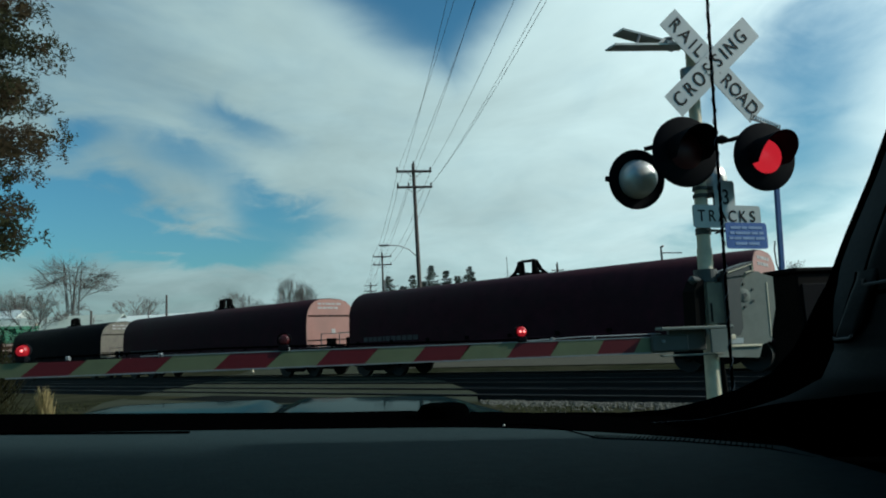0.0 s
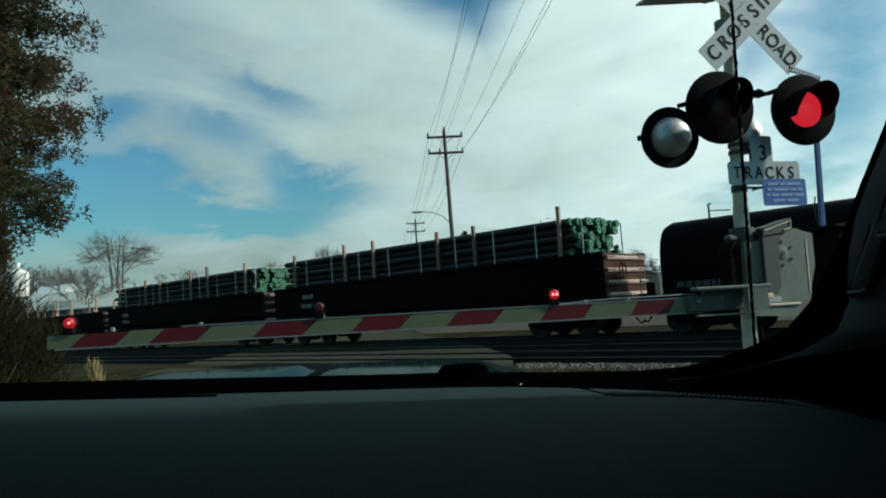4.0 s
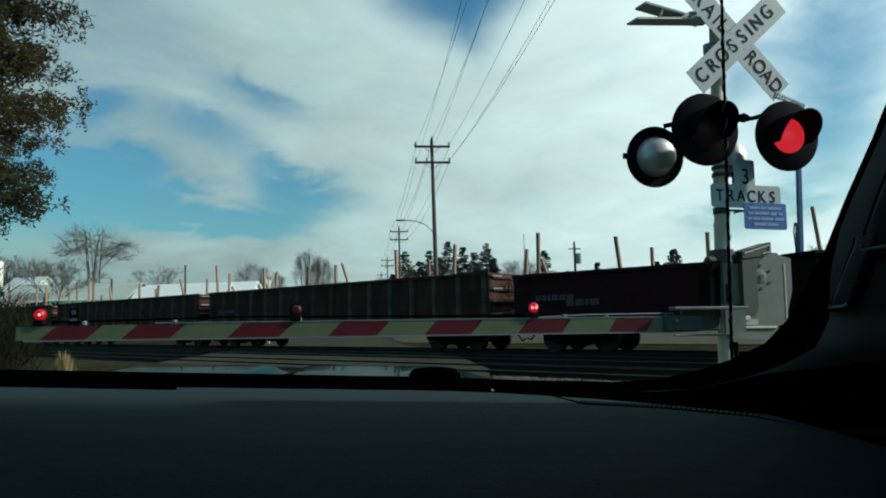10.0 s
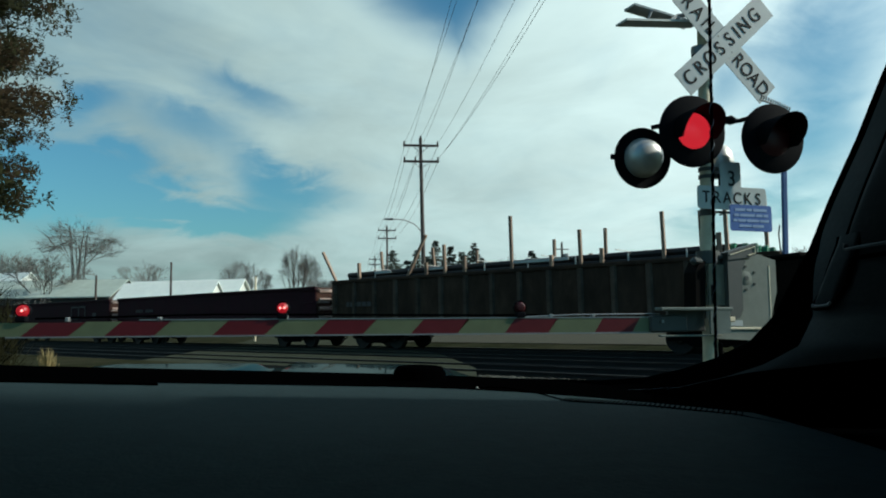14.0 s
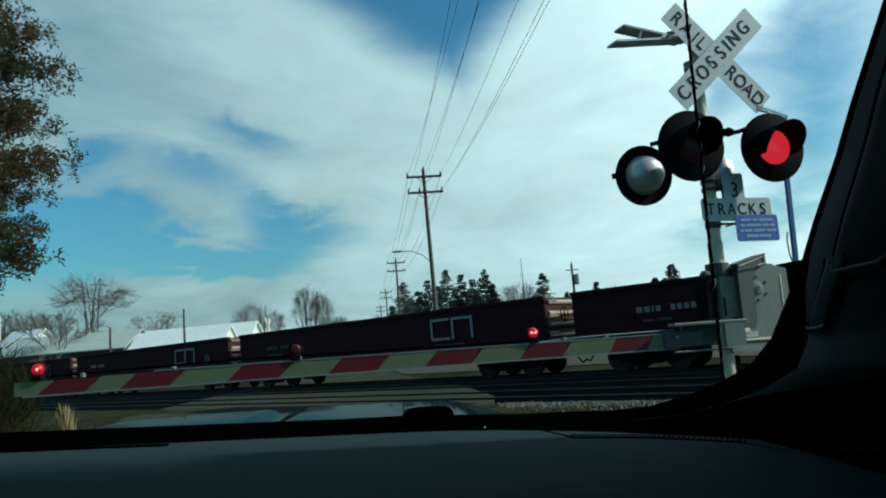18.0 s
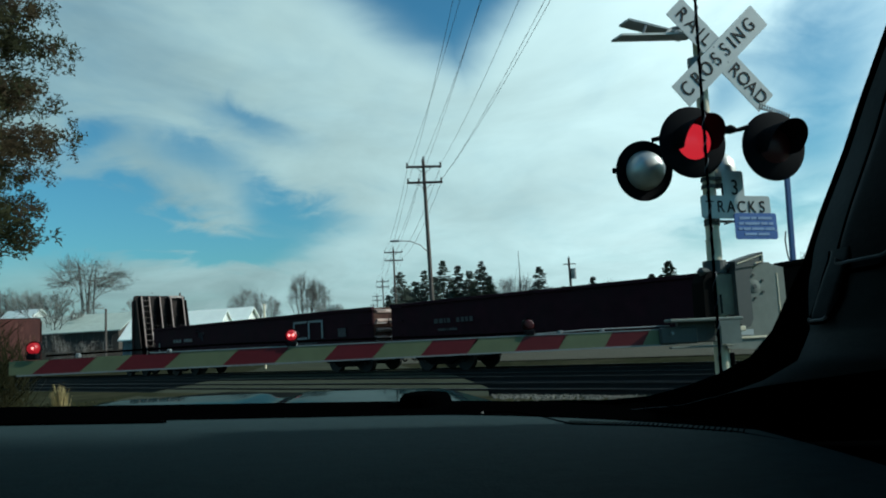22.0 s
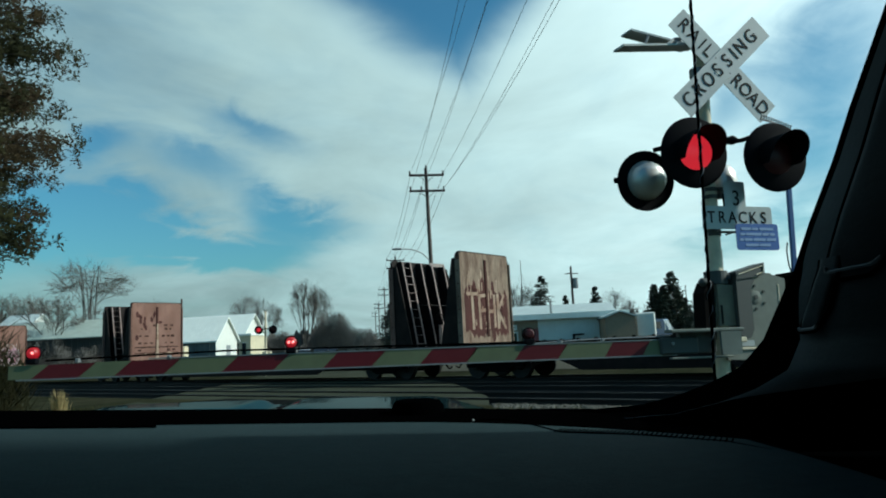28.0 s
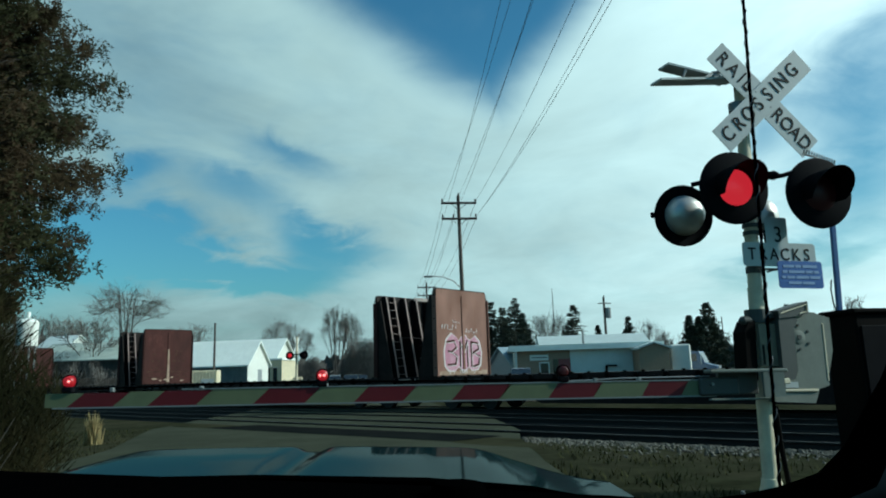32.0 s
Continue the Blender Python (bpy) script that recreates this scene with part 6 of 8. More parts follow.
def running_gear(car, half, tdist=2.0):
    for s in (-1, 1):
        tr = put("bogie", "bogie", truck_frame, CARBLACK, car, pose(s * (half - tdist), 0, 0))
        for x in (-0.89, 0.89):
            put("wheelset", "wheelset", wheel_set, WHEEL, tr, pose(x, 0, 0.0), smooth=True)
        put("coupler", "coupler", lambda: MB().box((0.3, 0, 0.86), (0.75, 0.14, 0.16), ch=0.02).box((0.72, 0.03, 0.86), (0.24, 0.28, 0.28), ch=0.05), CARBLACK, car, pose(s * (half - 0.1), 0, 0, 0, 0, 0 if s > 0 else 180))
        put("brake_hose", "hose", lambda: MB().tube([(0.35, -0.35, 0.75), (0.5, -0.38, 0.5), (0.62, -0.36, 0.33), (0.75, -0.33, 0.40)], 0.03, 6), CARBLACK, car, pose(s * (half - 0.1), 0, 0, 0, 0, 0 if s > 0 else 180))


def ladder_end(car, half, z0, z1, material, iron):
    """Grab irons at the end of a side and round the corner."""
    for s in (-1, 1):
        n = max(int((z1 - z0) / 0.36), 2)
        for i in range(n):
            z = z0 + 0.1 + (z1 - z0 - 0.2) * i / (n - 1)
            put("grab_iron", "grab" + iron.name, lambda: MB().tube([(-0.25, 0.0, 0), (-0.25, -0.07, 0), (0.25, -0.07, 0), (0.25, 0.0, 0)], 0.022, 5), iron, car, pose(s * (half - 0.40), -1.50, z))
            put("end_grab_iron", "egrab", lambda: MB().tube([(0, -0.26, 0), (0.10, -0.26, 0), (0.10, 0.26, 0), (0, 0.26, 0)], 0.026, 5), material, car, pose(s * half, -1.12, z, 0, 0, 0 if s > 0 else 180))
            if s > 0:
                put("end_grab_iron", "egrab", None, material, car, pose(s * half, 1.12, z))


def bars(car, x0, z0, widths, h, material, gap=0.05, y=-1.515, name="stencil_bar"):
    """Unreadable stencilling: short bars in a row."""
    x = x0
    for w in widths:
        part(name, MB().box((x + w / 2, y, z0), (w, 0.012, h)), material, car)
        x += w + gap


def emblem(car, x, z, h, y, material=None):
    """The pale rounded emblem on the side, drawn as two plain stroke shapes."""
    t = 0.085 * h / 0.75
    mt = material or LETTER
    w = h * 1.16
    part("emblem_stroke", MB().box((x + w / 2, y, z + h - t / 2), (w * 0.96, 0.012, t), ch=0.0).box((x + t / 2, y, z + h / 2), (t, 0.012, h - 2 * t)).box((x + w / 2, y, z + t / 2), (w * 0.96, 0.012, t)), mt, car)
    x2 = x + w + 0.10 * h
    part("emblem_stroke", MB().box((x2 + t / 2, y, z + h / 2), (t, 0.012, h)).box((x2 + w * 0.475 + t / 2, y, z + h - t / 2), (w * 0.95 - t, 0.012, t)).box((x2 + w * 0.95 + t / 2, y, z + h / 2), (t, 0.012, h)), mt, car)


def gondola(mark, length, top, paint, ribs, label, group="gondola wagons", seed=0):
    """An open steel gondola: floor, two sides with flanges and ribs, two ends, running gear."""
    car = thing("gondola_wagon", label, "gondola", group, track_pose(-mark, TRACKS[2]))
    half = length / 2
    floor = 1.05
    part("floor", MB().box((0, 0, floor), (length - 0.1, 2.9, 0.12)), CARBLACK, car)
    part("centre_sill", MB().box((0, 0, 0.85), (length - 0.4, 0.5, 0.32)), CARBLACK, car)
    for s in (-1, 1):
        side = part("side", MB().prism([(s * 1.40, floor - 0.22), (s * 1.46, floor - 0.22), (s * 1.46, top), (s * 1.40, top)], -half + 0.02, half - 0.02, "x"), paint, car)
        part("top_flange", MB().box((0, s * 1.44, top - 0.02), (length, 0.17, 0.12), ch=0.015), paint, side)
        part("side_sill", MB().box((0, s * 1.47, floor - 0.16), (length - 0.3, 0.10, 0.26), ch=0.015), paint, side)
        if ribs:
            n = ribs
            for i in range(n):
                x = -half + 0.22 + (length - 0.44) * i / (n - 1)
                put("rib", "rib%.2f" % top + paint.name, lambda: MB().prism([(-0.10, 0), (-0.055, -0.085), (0.055, -0.085), (0.10, 0)], floor - 0.05, top - 0.07, "z"), RIBBROWN, side, pose(x, s * 1.46, 0, 0, 0, 0 if s < 0 else 180))
        end = part("end", MB().box((s * (half - 0.05), 0, (floor + top) / 2), (0.10, 2.84, top - floor), ch=0.02), RUSTDK, car, "dark rusty end wall")
        # ribs of the plain-sided wagons are painted pale, as if sunlit
        for k in range(4):
            part("end_rib", MB().cyl((s * half, -1.3, floor + 0.2 + (top - floor - 0.35) * k / 3), (s * half, 1.3, floor + 0.2 + (top - floor - 0.35) * k / 3), 0.080, n=10), ENDPALE if not ribs else paint, end, smooth=True)
    part("brake_wheel", MB().lathe([(0.24, -0.02), (0.27, 0.0), (0.24, 0.02)], 16, pose(half + 0.16, -0.55, top - 0.55, 0, 90, 0)).tube([(half + 0.16, -0.55, top - 0.32), (half + 0.16, -0.55, top - 0.78)], 0.02, 5).tube([(half + 0.16, -0.78, top - 0.55), (half + 0.16, -0.32, top - 0.55)], 0.02, 5), CARBLACK, car)
    ladder_end(car, half, floor - 0.3, top, GRABW, paint)
    running_gear(car, half)
    if 2 < seed < 8:
        bars(car, -half + 0.9, 1.72, (0.16, 0.16, 0.10, 0.22, 0.22, 0.22), 0.17, FADED)
    TRAIN.append((car, mark))
    return car


def stakes(car, length, top, seed, n=9, tall=1.5, braced=False):
    """Timber stakes standing inside the sides, some fallen askew."""
    rnd = random.Random(seed)
    for s in (-1, 1):
        for i in range(n):
            x = -length / 2 + 0.9 + (length - 1.8) * (i + rnd.uniform(-0.25, 0.25)) / (n - 1)
            h = tall * rnd.uniform(0.55, 1.15)
            lean = rnd.choice((0, 0, rnd.uniform(-5, 5), rnd.uniform(-5, 5), rnd.uniform(-38, 38)))
            if braced:
                lean = (-38, 40)[i // 2 % 2] if i % 2 else rnd.uniform(-3, 3)
            z0 = 1.12
            o = put("stake", "stake", lambda: MB().box((0, 0, 0.5), (0.095, 0.095, 1.0), ch=0.0), STAKE if rnd.random() < 0.65 else STAKEW, car,
                    pose(x, s * 1.30, z0, rnd.uniform(-1, 1) * 2, lean, 0) @ Matrix.Diagonal((1, 1, top - z0 + h, 1)))
            o.active_material = STAKE if rnd.random() < 0.6 else STAKEW
    for i in range(3):
        x = rnd.uniform(-length / 2 + 2, length / 2 - 2)
        put("dunnage_board", "dunn", lambda: MB().box((0, 0, 0), (2.2, 0.12, 0.1)), STAKEW, car, pose(x, rnd.uniform(-0.9, 0.9), top + 0.02, 0, 0, rnd.uniform(-12, 12)))


def pipe_load(car, length, top, seed, high=1.25, rows=5):
    """Bundled pipes lying above the sides, capped green at one end, held by stakes and straps."""
    rnd = random.Random(seed)
    load = part("load_bed", MB().box((0, 0, (1.1 + top) / 2 + 0.02), (length - 1.0, 2.6, top - 1.1)), CARBLACK, car)
    r = 0.115
    k = 0
    for j in range(rows):
        z = top + 0.12 + j * (high / rows)
        n = 11 - (j % 2)
        for i in range(n):
            y = (i - (n - 1) / 2) * 0.237
            dx = rnd.uniform(-0.35, 0.35) * (0.6 + 0.4 * (i < 2))
            ln = length - 1.8
            put("pipe", "pipe%.1f" % ln, lambda: MB().cyl((-ln / 2, 0, 0), (ln / 2, 0, 0), r, n=8), PIPE, load, pose(dx, y, z), smooth=True)
            put("pipe_cap", "pcap", lambda: MB().lathe([(0.06, 0.02), (0.125, 0.02), (0.128, -0.10), (0.118, -0.11)], 10, pose(0, 0, 0, 0, 90, 0)), PIPEGREEN, load, pose(dx + ln / 2, y, z))
            k += 1
    n = 9
    for i in range(n):
        x = -length / 2 + 1.5 + (length - 3.0) * i / (n - 1)
        thick = i % 3 != 1
        for s in (-1, 1):
            if thick:
                put("stake", "lstake", lambda: MB().box((0, 0, 0.5), (0.11, 0.10, 1.0)), STAKE, load, pose(x, s * 1.38, top - 0.05, 0, rnd.uniform(-2, 2), 0) @ Matrix.Diagonal((1, 1, high + rnd.uniform(0.1, 0.45), 1)))
            put("strap", "lstrap", lambda: MB().box((0, 0, 0.5), (0.045, 0.012, 1.0)), STRAP, load, pose(x + 0.8, s * 1.335, top + 0.0) @ Matrix.Diagonal((1, 1, high * 0.92, 1)))
    for i in range(6):
        x = -length / 2 + 2 + (length - 4) * i / 5
        part("cross_strap", MB().box((x, 0, top + high + 0.10), (0.05, 2.5, 0.02)), STRAP, load)


def coil_car(mark, length, paint, endpaint, label, seed=0):
    car = thing("coil_wagon", label, "covered wagon", "covered coil wagons", track_pose(-mark, TRACKS[2]))
    half = length / 2
    part("deck", MB().box((0, 0, 1.02), (length, 2.7, 0.30), ch=0.03), CARBLACK, car)
    part("side_sill", MB().box((0, -1.40, 1.0), (length - 1.6, 0.08, 0.42), ch=0.02).box((0, 1.40, 1.0), (length - 1.6, 0.08, 0.42), ch=0.02), paint, car)
    prof = [(-1.42, 1.20)]
    for k in range(13):
        a = radians(180 - 180 * k / 12)
        ca, sa = math.cos(a), math.sin(a)
        prof.append((1.42 * math.copysign(abs(ca) ** 0.62, ca), 2.04 + 1.24 * abs(sa) ** 0.75))
    prof.append((1.42, 1.20))
    hl = half - 0.75
    hood = MB()
    rows = [(-hl, 0.90), (-hl + 0.06, 0.965), (-hl + 0.22, 1.0), (hl - 0.06, 1.0), (hl, 0.99)]
    n = len(prof)
    for x, k in rows:
        hood.v += [(x, a * k, 1.2 + (b - 1.2) * k) for a, b in prof]
    for i in range(len(rows) - 1):
        hood.f += [(i * n + j, i * n + j + 1, (i + 1) * n + j + 1, (i + 1) * n + j) for j in range(n - 1)]
    hood.f += [tuple(range(n)), ]
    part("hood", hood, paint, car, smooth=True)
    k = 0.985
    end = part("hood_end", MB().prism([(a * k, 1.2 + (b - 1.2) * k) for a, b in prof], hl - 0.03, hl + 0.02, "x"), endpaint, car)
    part("end_seam", MB().box((hl + 0.03, 0, 2.52), (0.03, 2.6, 0.05)), CARBLACK, end)
    part("end_seam", MB().box((hl + 0.03, 0, 1.5), (0.03, 2.7, 0.04)), CARBLACK, end)
    for z, ws in ((3.03, (0.2, 0.12, 0.3, 0.2, 0.25)), (2.86, (0.24, 0.2, 0.3, 0.22))):
        y = -0.75
        for w in ws:
            part("stencil_bar", MB().box((hl + 0.025, y + w / 2, z), (0.012, w, 0.09)), LETTER, end)
            y += w + 0.06
    part("placard", MB().box((hl + 0.026, 0.1, 1.85), (0.012, 0.22, 0.22)), LETTER, end)
    # lifting brackets and guide posts on the roof
    lug = part("lifting_bracket", MB().box((0, 0, 3.32), (1.2, 0.5, 0.06)), CARBLACK, car)
    for s in (-1, 1):
        part("bracket_arm", MB().tube([(s * 0.74, 0, 3.26), (s * 0.50, 0, 3.45), (s * 0.33, 0, 3.76), (s * 0.20, 0, 3.80), (s * 0.20, 0, 3.34)], 0.065, 6).box((s * 0.30, 0, 3.58), (0.12, 0.30, 0.40), ch=0.02), CARBLACK, lug)
    part("bracket_top", MB().tube([(-0.26, 0, 3.79), (0.26, 0, 3.79)], 0.05, 6), CARBLACK, lug)
    for x in (-hl + 1.3, hl - 2.6):
        part("guide_post", MB().tube([(x, -0.6, 3.2), (x, -0.6, 3.62), (x + 0.08, -0.6, 3.65)], 0.035, 5).tube([(x, -0.6, 3.45), (x + 0.5, -0.3, 3.42)], 0.02, 4), GRABW, car)
    for s in (-1, 1):
        part("end_platform", MB().box((s * (half - 0.35), 0, 1.12), (0.75, 2.5, 0.10)).box((s * (half - 0.1), -0.6, 1.35), (0.05, 0.5, 0.4)), CARBLACK, car)
        part("railing", MB().tube([(s * (half - 0.06), -1.2, 1.1), (s * (half - 0.06), -1.2, 1.75), (s * (half - 0.06), 1.2, 1.75), (s * (half - 0.06), 1.2, 1.1)], 0.022, 5), GRABW, car)
    for i in range(9):
        x = -hl + 0.6 + (2 * hl - 1.2) * i / 8
        part("latch", MB().box((x, -1.45, 1.28), (0.14, 0.05, 0.12), ch=0.01), CARBLACK, car)
    ladder_end(car, half, 0.7, 1.3, GRABW, paint)
    bars(car, -6.6 if length > 15 else -hl + 0.5, 1.40, (0.2, 0.2, 0.18, 0.2, 0.1, 0.22, 0.22, 0.22, 0.22, 0.22, 0.22), 0.17, FADED, y=-1.43)
    running_gear(car, half, 1.9)
    TRAIN.append((car, mark))
    return car


def bulkhead_face(length, sign, car, seed, style):
    """One bulkhead: a panel with a plain lined inner face and a braced, laddered outer face that leans in at the top."""
    half = length / 2
    inner = sign * (half - 1.15)                       # inner face
    zb, zt = 1.18, 4.46
    def rounded(w, lo, hi, r):
        pts = [(-w, lo), (w, lo)]
        pts += [(w - r + r * math.sin(radians(a)), hi - r + r * math.cos(radians(a))) for a in (90, 60, 30, 0)]
        pts += [(-w + r - r * math.sin(radians(a)), hi - r + r * math.cos(radians(a))) for a in (0, 30, 60, 90)]
        return pts

    a0, a1 = sorted((inner, inner + sign * 0.10))
    panel = part("bulkhead", MB().prism(rounded(1.53, zb, zt, 0.13), a0, a1, "x"), BULKOUT, car)
    tone = {0: PEEL, 1: BULKIN, 2: BULKRED, 3: BULKRED}[style % 4]
    l0, l1 = sorted((inner, inner - sign * 0.024))
    part("lining_sheet", MB().prism(rounded(1.47, zb + 0.03, zt - 0.04, 0.10), l0, l1, "x"), tone, panel)
    part("centre_seam", MB().box((inner - sign * 0.04, 0, (zb + zt) / 2), (0.05, 0.12, zt - zb - 0.5), ch=0.01), BULKIN if style % 2 == 0 else tone, panel)
    for y in (-1.545, 1.545):
        part("edge_post", MB().box((inner + sign * 0.02, y, (zb + zt) / 2 - 0.15), (0.22, 0.05, zt - zb - 0.34), ch=0.012), tone, panel)
    # outer struts slope from a wide foot to the panel at the top
    x0, x1 = inner + sign * 0.10, inner + sign * 0.95
    for y in (-1.22, -0.78, -0.15, 0.5, 1.25):
        part("strut", MB().add([(x0, y - 0.035, zb), (x1, y - 0.035, zb), (x0 + sign * 0.22, y - 0.035, zt - 0.05), (x0, y - 0.035, zt - 0.05), (x0, y + 0.035, zb), (x1, y + 0.035, zb), (x0 + sign * 0.22, y + 0.035, zt - 0.05), (x0, y + 0.035, zt - 0.05)],
                               [(0, 1, 2, 3), (7, 6, 5, 4), (1, 5, 6, 2), (3, 2, 6, 7), (0, 4, 5, 1)]), BULKOUT, panel)
        part("strut_flange", MB().add([(x1, y - 0.036, zb), (x1, y + 0.036, zb), (x0 + sign * 0.22, y + 0.036, zt - 0.05), (x0 + sign * 0.22, y - 0.036, zt - 0.05), (x1 + sign * 0.03, y - 0.036, zb), (x1 + sign * 0.03, y + 0.036, zb), (x0 + sign * 0.25, y + 0.036, zt - 0.05), (x0 + sign * 0.25, y - 0.036, zt - 0.05)],
                                      [(3, 2, 1, 0), (4, 5, 6, 7), (0, 1, 5, 4), (1, 2, 6, 5), (2, 3, 7, 6), (3, 0, 4, 7)]), BULKRIB, panel)
    # closed side skirts of the brace
    for y in (-1.50, 1.50):
        part("side_gusset", MB().add([(x0, y - 0.02, zb), (x1, y - 0.02, zb), (x0 + sign * 0.20, y - 0.02, zt - 0.25), (x0, y - 0.02, zt - 0.25), (x0, y + 0.02, zb), (x1, y + 0.02, zb), (x0 + sign * 0.20, y + 0.02, zt - 0.25), (x0, y + 0.02, zt - 0.25)],
                                     [(0, 1, 2, 3), (7, 6, 5, 4), (1, 5, 6, 2), (3, 2, 6, 7), (0, 4, 5, 1), (0, 3, 7, 4)]), BULKOUT, panel)
    for i in range(10):
        t = (i + 0.4) / 10
        z = zb + (zt - zb - 0.1) * t
        xr = inner + sign * (0.95 + (0.32 - 0.95) * t + 0.045)
        part("rung", MB().tube([(xr, -1.20, z), (xr, -0.80, z)], 0.012, 5), BULKRIB, panel)
    for z in (2.2, 3.4):
        part("stiffener", MB().box((inner + sign * 0.14, 0, z), (0.08, 2.8, 0.12)), BULKOUT, panel)
    # a rail half-way up, a second short ladder, the header plate and the brake wheel on the outer face
    def out_x(z):
        t = (z - zb) / (zt - zb)
        return inner + sign * (1.0 - 0.70 * t)

    part("cross_rail", MB().tube([(out_x(2.75), -0.78, 2.75), (out_x(2.75), 1.28, 2.75)], 0.015, 5), BULKOUT, panel)
    part("header_plate", MB().box((out_x(4.4), 0.85, 4.40), (0.03, 0.9, 0.13)), GRABW, panel)
    for i in range(4):
        z = 1.45 + 0.38 * i
        part("rung", MB().tube([(out_x(z) + sign * 0.03, 0.92, z), (out_x(z) + sign * 0.03, 1.25, z)], 0.012, 5), BULKRIB, panel)
    part("brake_wheel", MB().lathe([(0.22, -0.02), (0.25, 0.0), (0.22, 0.02)], 16, pose(out_x(2.2) + sign * 0.12, 0.15, 2.2, 0, 90, 0)).tube([(out_x(2.2) + sign * 0.12, 0.15, 2.43), (out_x(2.2) + sign * 0.12, 0.15, 1.97)], 0.02, 5).tube([(out_x(2.2) + sign * 0.12, -0.08, 2.2), (out_x(2.2) + sign * 0.12, 0.38, 2.2)], 0.02, 5), CARBLACK, panel)
    part("chain_plate", MB().box((out_x(1.6), 0.20, 1.60), (0.03, 0.24, 0.75), ch=0.004), BULKRIB, panel)
    for z in (1.5, 1.95, 2.4, 2.85, 3.3, 3.75, 4.2):
        for y in (-1.575, 1.575):
            part("rivet", MB().box((inner + sign * 0.02, y, z), (0.05, 0.02, 0.05), ch=0.006), RUSTDK, panel)
    return panel, inner, zb, zt


def blotch(rnd, cy, cz, w, h, n=14, rough=0.35):
    """An uneven patch outline about a centre, in the plane of a face."""
    return [(cy + w / 2 * math.cos(6.2832 * k / n) * rnd.uniform(1 - rough, 1), cz + h / 2 * math.sin(6.2832 * k / n) * rnd.uniform(1 - rough, 1)) for k in range(n)]


def stroke(mb, pts, w, x):
    """A flat painted stroke of width w through points (y, z) on the face at x."""
    for (a, b), (c, d) in zip(pts, pts[1:]):
        ln = math.hypot(c - a, d - b) or 1e-6
        u, v = (c - a) / ln * w / 2, (d - b) / ln * w / 2
        mb.prism([(a - u + v, b - v - u), (c + u + v, d + v - u), (c + u - v, d + v + u), (a - u - v, b - v + u)], x - 0.003, x + 0.003, "x")


